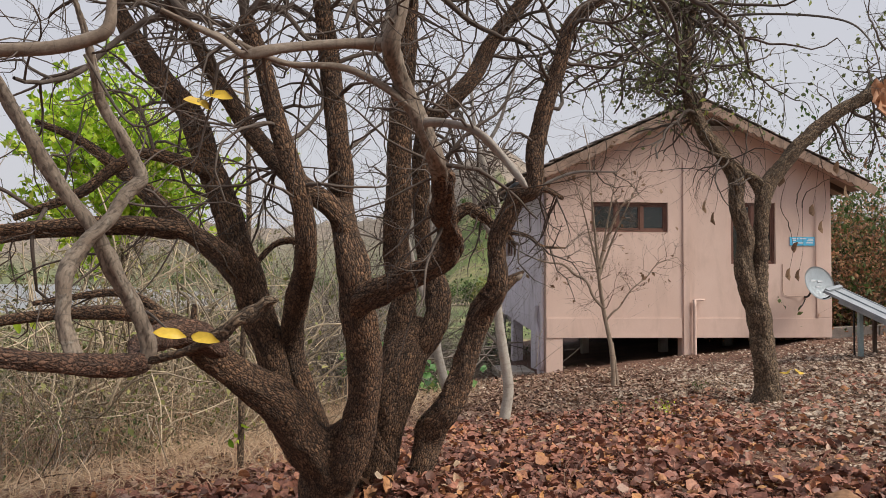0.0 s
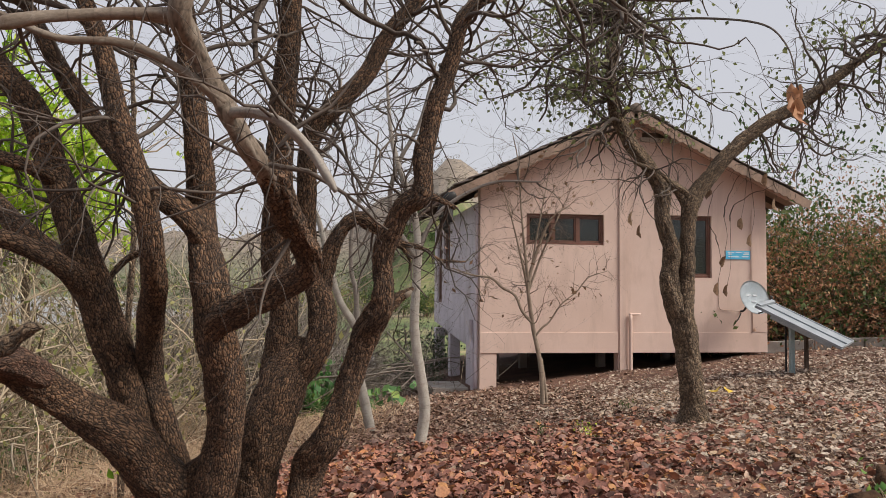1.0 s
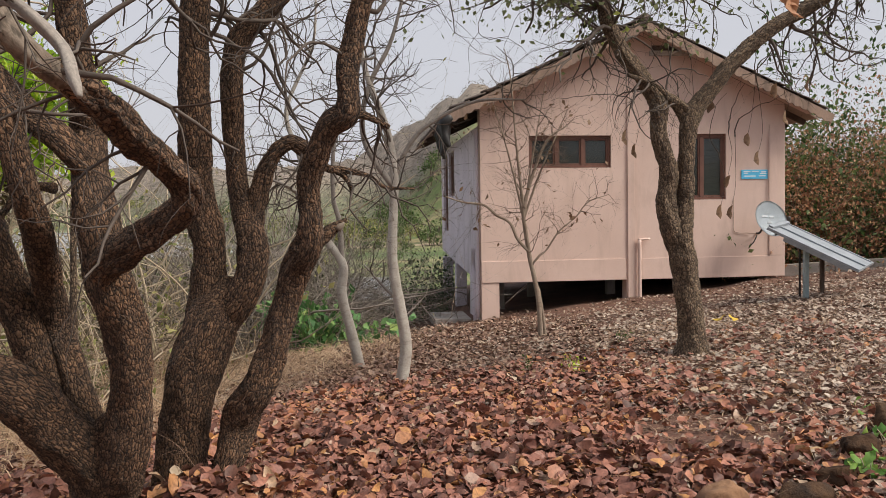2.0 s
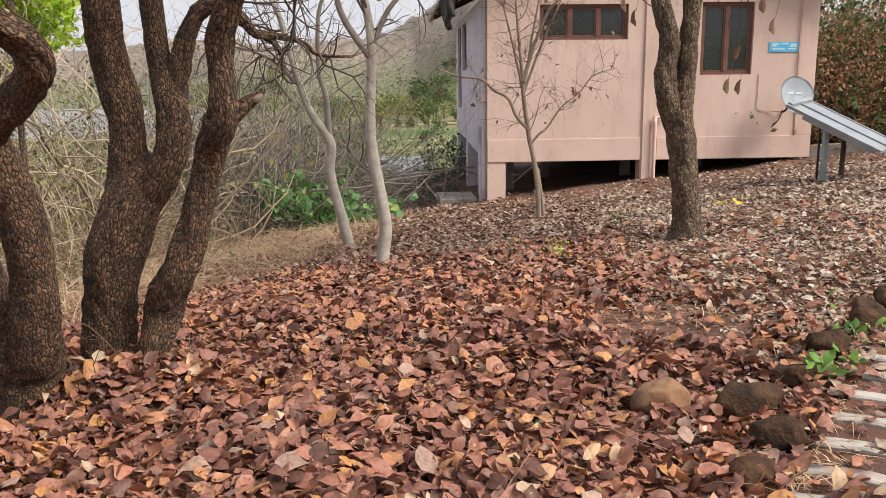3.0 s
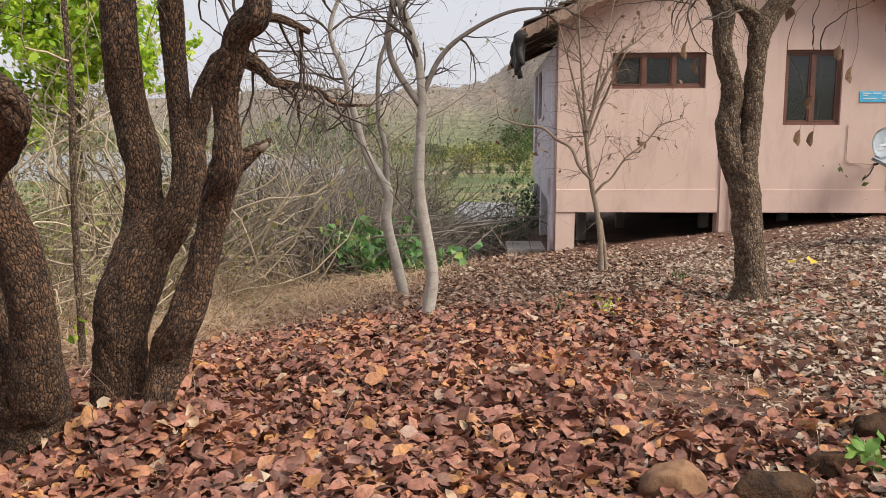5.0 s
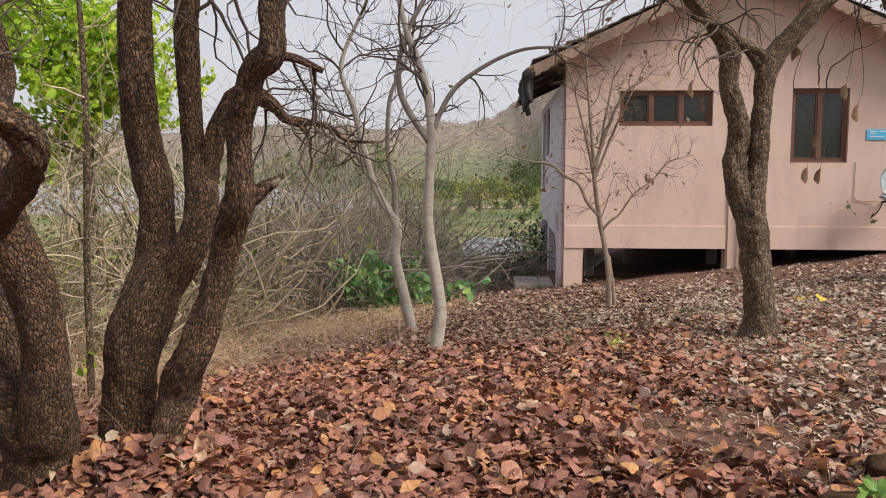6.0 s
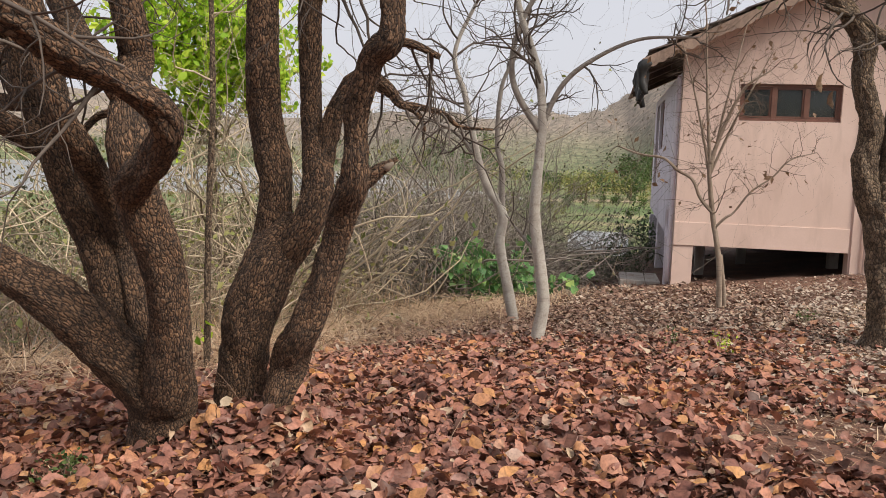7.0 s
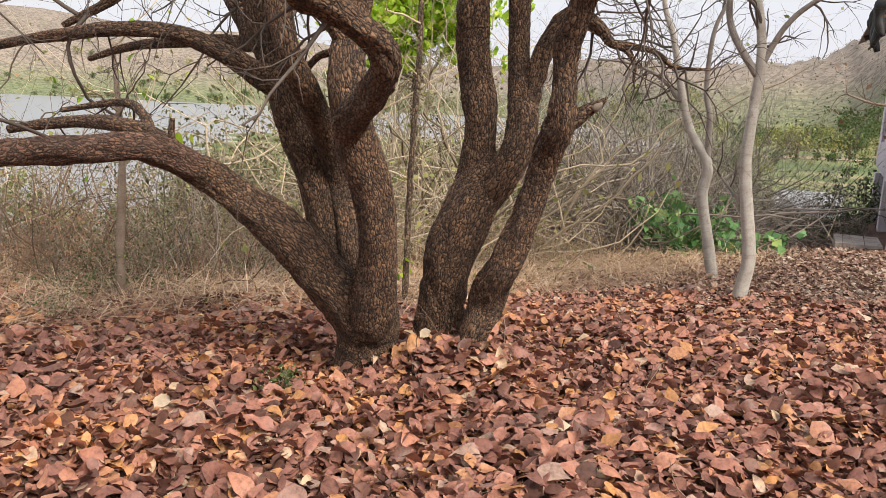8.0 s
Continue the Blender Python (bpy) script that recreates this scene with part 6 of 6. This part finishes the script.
tagged(new("straw_bits", blades([(rnd.uniform(-4, 6), rnd.uniform(-10.8, -0.4)) for _ in range(9000)] + [(rnd.uniform(-5.5, 0), rnd.uniform(-5.5, 0)) for _ in range(6000)], 0.05, 0.16, 0.0022, 3.0, M_STRAW, "straw_bits", g)), "scattered straw among the fallen leaves", "straw", kind="stuff")
tagged(new("dry_stalks", blades(tufts(60, 3.8, 9.4, -1.0, 1.2, 14, 0.22), 0.35, 1.15, 0.0045, 1.3, M_PALESTRAW, "dry_stalks", g)), "upright pale dry stalks among the bank shrubs", "grass", kind="stuff")
tagged(new("straw_bits", blades([(rnd.gauss(1.6, 1.1), rnd.uniform(-9.4, -3.5)) for _ in range(7000)], 0.03, 0.11, 0.0032, 2.6, M_PALESTRAW, "straw_bits", g)), "pale straw scattered over the trodden soil", "straw", kind="stuff")
tagged(new("dry_stalks", blades(tufts(110, -4.5, 5.0, -0.9, 0.9, 16, 0.22), 0.28, 0.85, 0.0042, 1.3, M_STRAW, "dry_stalks", g)), "upright rust-brown dry stalks at the foot of the bank shrubs", "grass", kind="stuff")
tagged(new("straw_heap", blades([(-0.24 + rnd.gauss(0, 0.13), -10.42 + rnd.gauss(0, 0.10)) for _ in range(800)] + [(0.12 + rnd.gauss(0, 0.10), -10.02 + rnd.gauss(0, 0.07)) for _ in range(300)], 0.03, 0.10, 0.003, 2.9, M_PALESTRAW, "straw_heap", g)), "small heap of pale straw beside the stone path", "straw", kind="stuff")
# ---------------------------------------------------------------- things about the house
# name board on the wall: blue plate with rows of pale bars for the writing
sign = thing("sign", "small blue plate with pale writing on the pink wall", "sign", at=(5.0, -0.02, 2.51))
part("plate", boxed((4.75, -0.016, 2.435), (5.25, -0.003, 2.60), 0.003), sign, "", M_SIGN)
for x0, x1, z in ((4.79, 4.92, 2.555), (4.95, 5.08, 2.558), (5.12, 5.22, 2.55), (4.80, 4.87, 2.525), (5.10, 5.22, 2.52), (4.80, 5.02, 2.475), (5.08, 5.21, 2.478)):
    part("lettering", boxed((x0, -0.0195, z), (x1, -0.0165, z + 0.02), 0), sign, "", M_SIGNW)

# satellite dish on a wall bracket
dish = thing("satellite_dish", "round grey-blue satellite dish on a wall bracket", "dish", at=(5.05, -0.3, 1.7))
bm = bmesh.new()
aim = Matrix.Translation((5.05, -0.42, 1.70)) @ Euler((radians(72), 0, radians(14))).to_matrix().to_4x4()
rings = []
for k, r in enumerate(np.linspace(0.0, 0.34, 9)):
    h = 0.55 * r * r
    rings.append([bm.verts.new(aim @ Vector((0, 0, h)))] if k == 0 else [bm.verts.new(aim @ Vector((r * math.cos(a), r * math.sin(a) * 0.96, h))) for a in np.linspace(0, 2 * math.pi, 40, endpoint=False)])
for j in range(40):
    bm.faces.new([rings[0][0], rings[1][j], rings[1][(j + 1) % 40]])
    for a, b in zip(rings[1:-1], rings[2:]):
        bm.faces.new([a[j], b[j], b[(j + 1) % 40], a[(j + 1) % 40]])
bmesh.ops.solidify(bm, geom=bm.faces[:], thickness=0.008)
for f in bm.faces:
    f.smooth = True
part("reflector", bm, dish, "", M_DISH)
for dx, dz, w in ((-0.09, 0.06, 0.12), (0.06, 0.05, 0.10), (-0.02, -0.06, 0.09)):
    bm = box(bmesh.new(), (dx - w / 2, dz - 0.018, 0.012), (dx + w / 2, dz + 0.018, 0.016))
    bm.transform(aim)
    part("lettering", bm, dish, "faded pale mark", M_STEEL)
b = Buf()
tube(b, smooth_path([(*(aim @ Vector((0, -0.30, 0.05))), 0.012), (*(aim @ Vector((0, -0.30, 0.20))), 0.012), (*(aim @ Vector((0, -0.18, 0.40))), 0.012)], 0.04), 8)
part("feed_arm", b.mesh("feed_arm", M_BLACK), dish)
b = Buf()
tube(b, smooth_path([(*(aim @ Vector((0, -0.20, 0.36))), 0.02), (*(aim @ Vector((0, -0.15, 0.42))), 0.03), (*(aim @ Vector((0, -0.10, 0.46))), 0.026)], 0.02), 10)
part("receiver", b.mesh("receiver", M_SHADE_GREY), dish)
b = Buf()
tube(b, smooth_path([(5.05, -0.003, 1.45, 0.02), (5.05, -0.12, 1.47, 0.02), (5.05, -0.28, 1.62, 0.02), (5.06, -0.40, 1.69, 0.02)], 0.05), 10)
part("bracket", b.mesh("bracket", M_BLACK), dish)
b = Buf()
tube(b, smooth_path([(5.0, -0.10, 1.42, 0.010), (4.93, -0.12, 1.30, 0.010), (4.86, -0.10, 1.22, 0.010)], 0.05), 8)
part("strut", b.mesh("strut", M_BLACK), dish)

cable = Buf()
tube(cable, smooth_path([(4.60, -0.012, 2.08, 0.0055), (4.60, -0.012, 1.75, 0.0055), (4.605, -0.012, 1.52, 0.0055), (4.68, -0.012, 1.47, 0.0055), (4.85, -0.02, 1.46, 0.0055), (4.99, -0.06, 1.45, 0.0055)], 0.03), 6)
cb = new("cable", cable.mesh("cable", M_SOFFIT))
tagged(cb, "thin brown cable running down the wall to the dish", "cable")
cable = Buf()
tube(cable, smooth_path([(5.26, -0.028, 3.3, 0.008), (5.262, -0.028, 2.6, 0.008), (5.26, -0.028, 2.05, 0.008), (5.22, -0.03, 1.9, 0.008)], 0.05), 6)
tagged(new("cable", cable.mesh("cable", M_WALL)), "painted cable along the corner strip", "cable")

# ribbed metal panel leaning on two posts
panel = thing("metal_panel", "ribbed grey metal panel tilted on posts beside the house", "panel", at=(4.1, -3.3, gz(4.1, -3.3)))
A, B, D = Vector((3.42, -3.3, 1.61)), Vector((4.0, -2.7, 1.69)), Vector((4.23, -4.1, 1.05))
ex, ey = (D - A), (B - A)
ey = ey - ex * (ey.dot(ex) / ex.length_squared)
nn = ex.cross(ey).normalized()


def slab_on(u0, u1, v0, v1, h0, h1):
    bm = bmesh.new()
    vv = [bm.verts.new(A + ex * u + ey * v + nn * h) for h in (h0, h1) for u, v in ((u0, v0), (u1, v0), (u1, v1), (u0, v1))]
    for q in ((3, 2, 1, 0), (4, 5, 6, 7), (0, 1, 5, 4), (1, 2, 6, 5), (2, 3, 7, 6), (3, 0, 4, 7)):
        bm.faces.new([vv[i] for i in q])
    bmesh.ops.recalc_face_normals(bm, faces=bm.faces)
    bmesh.ops.bevel(bm, geom=bm.edges[:], offset=0.003, segments=1, affect="EDGES")
    return bm


part("sheet", slab_on(0, 1, 0, 1, -0.02, 0.0), panel, "", M_STEEL)
for v, w, h in ((0.0, 0.05, 0.020), (0.46, 0.045, 0.022), (0.955, 0.04, 0.014)):
    part("rib", slab_on(0.005, 0.995, v, v + w, 0.001, h), panel, "", M_STEEL)
for u, w, h in ((0.0, 0.05, 0.045), (0.985, 0.013, 0.02)):
    part("end_flange", slab_on(u, u + w, 0.055, 0.95, 0.001, h), panel, "pale end flange", M_STEEL)
part("edge_beam", slab_on(0.2, 0.9, 0.02, 0.06, -0.07, -0.022), panel, "", M_STEEL)
for u, v, w, mt in ((0.40, 0.25, 0.030, M_POST), (0.47, 0.82, 0.024, M_BEAM), (0.30, 0.40, 0.011, M_BLACK)):
    p = A + ex * u + ey * v - nn * 0.024
    part("post", boxed((p.x - w, p.y - w, gz(p.x, p.y) - 0.2), (p.x + w, p.y + w, p.z - 0.02), 0.004), panel, "", mt)
part("crossbar", slab_on(0.36, 0.50, 0.1, 0.9, -0.055, -0.022), panel, "", M_POST)

# concrete slab by the house corner
sl = thing("concrete_slab", "weathered grey concrete slab on the soil", "slab", at=(-0.5, 1.1, gz(-0.5, 1.1)))
bm = boxed((-0.78, 0.45, -0.16), (-0.12, 1.55, 0.0), 0.015)
part("slab", bm, sl, "", M_BAR)

# low kerb beyond the house
kb = bmesh.new()
x0, y0, x1, y1 = 5.9, 0.6, 13.0, -1.6
for i in range(8):
    t0, t1 = i / 8, (i + 0.985) / 8
    xa, ya, xb, yb = x0 + (x1 - x0) * t0, y0 + (y1 - y0) * t0, x0 + (x1 - x0) * t1, y0 + (y1 - y0) * t1
    za, zb = gz(xa, ya), gz(xb, yb)
    vv = [kb.verts.new(p) for p in ((xa, ya, za - 0.2), (xb, yb, zb - 0.2), (xb + 0.05, yb + 0.16, zb - 0.2), (xa + 0.05, ya + 0.16, za - 0.2), (xa, ya, za + 0.22), (xb, yb, zb + 0.22), (xb + 0.05, yb + 0.16, zb + 0.22), (xa + 0.05, ya + 0.16, za + 0.22))]
    for q in ((3, 2, 1, 0), (4, 5, 6, 7), (0, 1, 5, 4), (1, 2, 6, 5), (2, 3, 7, 6), (3, 0, 4, 7)):
        kb.faces.new([vv[i] for i in q])
me = bpy.data.meshes.new("kerb")
bmesh.ops.bevel(kb, geom=kb.edges[:], offset=0.01, segments=1, affect="EDGES")
kb.to_mesh(me)
kb.free()
me.materials.append(M_CONC)
tagged(new("kerb", me), "low concrete kerb before the thicket", "kerb", kind="structure")


# edging stones and the stepped path
def stone(x, y, w, d, h, turn, mat, label, seed):
    bm = bmesh.new()
    bmesh.ops.create_icosphere(bm, subdivisions=4, radius=1)
    gg = np.random.default_rng(int(seed * 10))
    for _ in range(13):
        nrm = Vector(gg.normal(size=3)).normalized()
        lim = gg.uniform(0.62, 0.88)
        for v in bm.verts:
            over = v.co.dot(nrm) - lim
            if over > 0:
                v.co -= nrm * over
    for v in bm.verts:
        v.co *= 1.12 + 0.10 * noise.noise(v.co * 2.5 + Vector((seed, 0, 0))) + 0.035 * noise.noise(v.co * 9) + 0.012 * noise.noise(v.co * 24)
    bm.transform(pose(x, y, gz(x, y) + h * 0.20, rnd.uniform(-8, 8), rnd.uniform(-8, 8), turn) @ Matrix.Diagonal((w * 0.45, d * 0.45, h / 2, 1)))
    for f in bm.faces:
        f.smooth = True
    me = bpy.data.meshes.new("stone")
    bm.to_mesh(me)
    bm.free()
    me.materials.append(mat)
    return tagged(new("stone", me), label, "stone", "edging stones")


for i, (x, y, w, d, h, turn, mat, lab) in enumerate((
        (-0.42, -9.84, 0.30, 0.22, 0.22, 20, M_ROCKY, "ochre field stone half buried in leaves"),
        (-0.04, -9.93, 0.44, 0.24, 0.22, 12, M_ROCK, "dark brown long field stone beside the path"),
        (-0.08, -10.27, 0.30, 0.22, 0.18, -15, M_ROCK, "rounded brown field stone beside the path"),
        (0.28, -9.72, 0.30, 0.20, 0.16, 30, M_ROCK, "brown field stone beside the path"),
        (0.62, -9.42, 0.34, 0.24, 0.20, 40, M_ROCK, "brown field stone beside the path"),
        (0.98, -9.13, 0.30, 0.26, 0.26, 45, M_ROCK, "upright brown field stone beside the path"),
        (1.35, -8.80, 0.30, 0.24, 0.20, 30, M_ROCK, "brown field stone beside the path"),
        (0.12, -9.66, 0.16, 0.14, 0.10, 60, M_ROCK, "small brown field stone among leaves"),
        (-0.30, -10.55, 0.26, 0.22, 0.16, 10, M_ROCK, "brown field stone beside the path"))):
    stone(x, y, w, d, h, turn, mat, lab, i * 3.7 + 1)
path = thing("stepped_path", "narrow path of pale stone bars set in red earth", "path", at=(0.6, -10.4, gz(0.6, -10.4)))
g = np.random.default_rng(77)
for i in range(-6, 9):
    sx, sy = 0.08 + 0.172 * i, -10.28 + 0.18 * i
    bm = bmesh.new()
    n = 14
    rings = []
    for k in range(n + 1):
        t = k / n
        cx, cy = sx + 0.79 * 1.15 * t, sy - 0.61 * 1.15 * t
        w = 0.044 + 0.012 * noise.noise(Vector((k * 0.6, i * 2.0, 0)))
        o = 0.008 * noise.noise(Vector((k * 0.5, i * 3.0, 5)))
        zt = gz(cx, cy) + 0.014 + 0.010 * noise.noise(Vector((k * 0.9, i, 9)))
        px, py = 0.61 * w, 0.79 * w
        rings.append([bm.verts.new(p) for p in ((cx - px + o, cy - py, zt - 0.10), (cx - px + o, cy - py, zt - 0.008), (cx - px * 0.8 + o, cy - py * 0.8, zt), (cx + px * 0.8 + o, cy + py * 0.8, zt), (cx + px + o, cy + py, zt - 0.008), (cx + px + o, cy + py, zt - 0.10))])
    for a, b in zip(rings[:-1], rings[1:]):
        for j in range(6):
            bm.faces.new([a[j], a[(j + 1) % 6], b[(j + 1) % 6], b[j]])
    bm.faces.new(rings[0])
    bm.faces.new(rings[-1][::-1])
    bmesh.ops.recalc_face_normals(bm, faces=bm.faces)
    part("stone_bar", bm, path, "", M_BAR)


# small green plants and single leaves on the ground
def leaf_plant(x, y, h, n, size, mat, label, seed, stems=3):
    ob = thing("plant", label, "plant", at=(x, y, gz(x, y)))
    gg = np.random.default_rng(seed)
    b, spots = Buf(), []
    for _ in range(stems):
        q = grow(b, (x, y, gz(x, y) - 0.02), (gg.normal() * 0.4, gg.normal() * 0.4, 1), h * gg.uniform(0.7, 1.1), 0.005, 0, gg, 0.3, 0, 5)
        for _ in range(n // stems):
            i = int(gg.integers(len(q) // 2, len(q)))
            spots.append((q[i, :3] + gg.normal(size=3) * 0.03, None))
    part("stalk", b.mesh("stalk", M_GREYTWIG), ob)
    part("foliage", foliage("foliage", spots, size, 0.5, mat, gg, size < 0.06), ob)


leaf_plant(0.42, -9.76, 0.22, 24, 0.085, M_PLANT, "young green plant with broad leaves beside the stones", 1)
leaf_plant(0.85, -9.30, 0.2, 15, 0.08, M_PLANT, "young green plant with broad leaves beside the stones", 2)
leaf_plant(-0.15, -6.24, 0.16, 60, 0.035, M_GREEN, "low yellow-green weed among fallen leaves", 3, 9)
leaf_plant(-0.48, -5.9, 0.16, 60, 0.035, M_VALLEY, "low grey-green weed among fallen leaves", 4, 9)
leaf_plant(0.82, -4.9, 0.2, 60, 0.035, M_VALLEY, "low grey-green weed among fallen leaves", 5, 9)
leaf_plant(-3.72, -9.72, 0.20, 160, 0.032, M_VALLEY, "small green tuft at the foot of the old tree", 6, 14)
leaf_plant(-4.30, -6.95, 0.42, 6, 0.10, M_GREEN, "seedling with a few bright green leaves", 7, 1)
for x, y, L, mat, lab, lift in ((-0.90, -6.79, 0.17, M_FADED, "large pale dry leaf lying on the litter", 0.05), (-0.80, -6.45, 0.17, M_FADED, "curled pale dry leaf on the litter", 0.10), (-1.72, -8.11, 0.13, M_YELLOW, "yellow fallen leaf on the litter", 0.06),
                          (1.98, -4.9, 0.27, M_YELLOW, "large yellow fallen leaf before the house", 0.13), (2.14, -4.85, 0.19, M_YELLOW, "large yellow fallen leaf before the house", 0.11), (-3.20, -9.05, 0.12, M_FADED, "pale leaf at the foot of the trees", 0.10),
                          (-2.2, -9.7, 0.13, M_FADED, "pale leaf on the litter", 0.07), (-3.95, -10.35, 0.13, M_FADED, "pale leaf on the litter", 0.07)):
    me = leaf_mesh("fallen_leaf", np.zeros((1, 3)), None, np.array([L]), np.array([L * 0.6]), np.array([0.25]), np.array([0.2]), np.zeros(1), np.array([[0.25, -0.15]]), mat, False, True)
    ob = tagged(new("fallen_leaf", me), lab, "leaf", "single leaves")
    ob.matrix_basis = pose(x, y, gz(x, y) + lift, 20, 0, rnd.uniform(0, 360))
# the last yellow leaves on the old tree
for x, y, z, rz in ((-3.95, -11.6, 1.57, 10), (-3.83, -11.6, 1.555, -20), (-3.80, -11.6, 2.40, -15), (-3.87, -11.6, 2.37, 40)):
    me = leaf_mesh("yellow_leaf", np.zeros((1, 3)), None, np.array([0.115]), np.array([0.050]), np.array([0.25]), np.array([0.3]), np.zeros(1), np.array([[1.15, 0.15]]), M_YELLOW, False, True)
    ob = part("yellow_leaf", me, tree, "bright yellow last leaf")
    ob.matrix_basis = pose(x, y, z, 0, 0, rz)
for rows in ([(-4.29, -11.5, 2.56, 0.006), (-4.1, -11.55, 2.3, 0.005), (-3.9, -11.6, 2.38, 0.004)], [(-4.34, -10.4, 1.45, 0.010), (-4.2, -11.0, 1.62, 0.007), (-3.98, -11.5, 1.58, 0.004)]):
    b = Buf()
    tube(b, smooth_path(rows, 0.04), 5)
    part("twig", b.mesh("twig", M_TWIG), tree)
# ---------------------------------------------------------------- leaf litter
def scatter(n, lo, hi, keep, g):
    xy = g.uniform((lo[0], lo[1]), (hi[0], hi[1]), (n, 2))
    return xy[g.random(n) < keep(xy[:, 0], xy[:, 1])]


def litter(name, xy, size, mat, g, pile=0.03, tilt=0.38, ratio=(0.5, 0.8), plain=False, fine=False):
    n = len(xy)
    L = size * np.clip(np.exp(g.normal(-0.06, 0.34, n)), 0.4, 1.7)
    z = ground(xy[:, 0], xy[:, 1]) + 0.012 + g.random(n) ** 1.5 * pile
    pos = np.stack([xy[:, 0], xy[:, 1], z], 1)
    return leaf_mesh(name, pos, None, L, L * g.uniform(*ratio, n), g.normal(0.08, 0.34 if mat is M_RED else 0.3, n), g.normal(0.12, 0.26 if mat is M_RED else 0.24, n), g.uniform(0, 6.28, n), g.normal(0, tilt, (n, 2)), mat, plain, fine)


g = np.random.default_rng(500)


def red_zone(x, y):
    edge = -6.1 + 0.25 * np.sin(x * 2.3) + 0.3 * np.sin(x * 0.9 + 1)
    d = np.clip(1.15 - 1.15 * np.maximum(0, x + 0.1) - 0.85 * np.maximum(0, y - edge), 0.10, 1)
    bank = -0.888 * (x + 8.5) + 0.467 * (y + 9)
    return d * np.clip(-0.22 - bank * 0.36, 0.05, 1) * (y < -0.1)


def tan_zone(x, y):
    return np.clip(0.26 + 0.60 * (x + 0.5) + 0.25 * np.clip(y + 6.2, 0, 1.5), 0.05, 0.95) * np.clip(1.0 - 0.27 * (y + 4.5), 0.10, 1) * (y < -0.1)


def rear_zone(x, y):
    return np.clip(0.8 - 0.2 * np.maximum(0, np.hypot(x + 2, y + 12) - 2.6), 0.06, 0.8)


def far_zone(x, y):
    bank = -0.888 * (x + 8.5) + 0.467 * (y + 9)
    return np.clip(0.45 - bank * 0.3, 0.0, 0.9) * np.clip(1.0 - 0.28 * (y + 3.2), 0.12, 1)


def straw_zone(x, y):
    bank = -0.888 * (x + 8.5) + 0.467 * (y + 9)
    return np.clip((bank + 3.2) * 1.2, 0, 1) * np.clip(0.7 - bank * 0.35, 0, 1) * (bank < 0.6)


litter_ob = thing("leaf_litter", "thick carpet of curled red-brown fallen leaves", "leaves", kind="stuff", at=(-1.5, -9, 0.25))
for n, lo, hi, zone, size, mat, pile, tilt, ratio in (
        (36000, (-6.5, -12.6), (3.0, -8.0), red_zone, 0.080, M_RED, 0.05, 0.40, (0.42, 0.74)),
        (19000, (-6.5, -8.0), (3.0, -5.0), red_zone, 0.078, M_RED, 0.045, 0.36, (0.48, 0.78)),
        (9000, (-9.5, -12.6), (-6.5, -5.0), red_zone, 0.095, M_RED, 0.05, 0.5, (0.48, 0.74)),
        (11000, (-8.0, -11.0), (-0.5, 0.2), straw_zone, 0.070, M_DUN, 0.07, 0.55, (0.40, 0.75)),
        (9000, (-8.0, -11.0), (-0.5, 0.2), straw_zone, 0.062, M_TAN, 0.07, 0.55, (0.40, 0.75)),
        (5000, (-6.0, -5.5), (8.0, -0.3), red_zone, 0.075, M_DUN, 0.03, 0.4, (0.42, 0.78)),
        (30000, (-6.0, -6.2), (1.0, 0.6), far_zone, 0.062, M_DUN, 0.025, 0.4, (0.4, 0.75)),
        (10500, (-5.5, -12.4), (1.2, -7.2), red_zone, 0.084, M_RED, 0.085, 0.5, (0.46, 0.80)),
        (34000, (-8.0, -17.0), (4.0, -12.4), rear_zone, 0.10, M_RED, 0.03, 0.4, (0.46, 0.76)),
        (52000, (-4.0, -11.0), (9.0, -0.15), tan_zone, 0.064, M_TAN, 0.02, 0.26, (0.4, 0.75)),
        (38000, (-7.0, -11.0), (9.0, -0.05), lambda x, y: np.clip(0.95 - 0.45 * np.maximum(0, x), 0.2, 0.9), 0.042, M_DUN, 0.012, 0.4, (0.3, 0.6)),
        (34000, (-5.0, -11.0), (9.0, -0.05), tan_zone, 0.045, M_TAN, 0.012, 0.22, (0.3, 0.6))):
    xy = scatter(n, lo, hi, zone, g)
    patch = np.hypot((xy[:, 0] - 0.06) / 0.52, (xy[:, 1] + 8.55) / 0.55) < 1
    xy = xy[~patch | (g.random(len(xy)) < (0.10 if size > 0.06 else 0.7))]
    lane = (xy[:, 0] - 0.08) * 0.72 - (xy[:, 1] + 10.28) * 0.69      # metres right of the path's edge
    xy = xy[(lane < 0.0) | (lane > 1.3) | (xy[:, 1] > -8.4) | (xy[:, 1] < -11.7 - 0.2 * xy[:, 0]) | (g.random(len(xy)) < 0.10)]
    part("leaves" if size > 0.06 else "scraps", litter("leaves", xy, size, mat, g, pile, tilt, ratio, size < 0.06, size > 0.076 and hi[1] < -4.9 and lo[0] > -7), litter_ob)
shapes = [leaf_mesh("leaf", np.zeros((1, 3)), None, g.uniform(0.09, 0.13, 1), g.uniform(0.055, 0.08, 1), g.normal(0, 0.5, 1), g.normal(0.1, 0.3, 1), np.zeros(1), np.zeros((1, 2)), M_RED_ONE, False, True) for _ in range(8)]
for i in range(290):
    x, y = rnd.uniform(-3.6, -0.2), rnd.uniform(-10.9, -9.0)
    ob = part("leaf", shapes[i % 8], litter_ob)
    ob.matrix_basis = pose(x, y, gz(x, y) + rnd.uniform(0.03, 0.09), rnd.gauss(0, 30), rnd.gauss(0, 30), rnd.uniform(0, 360))
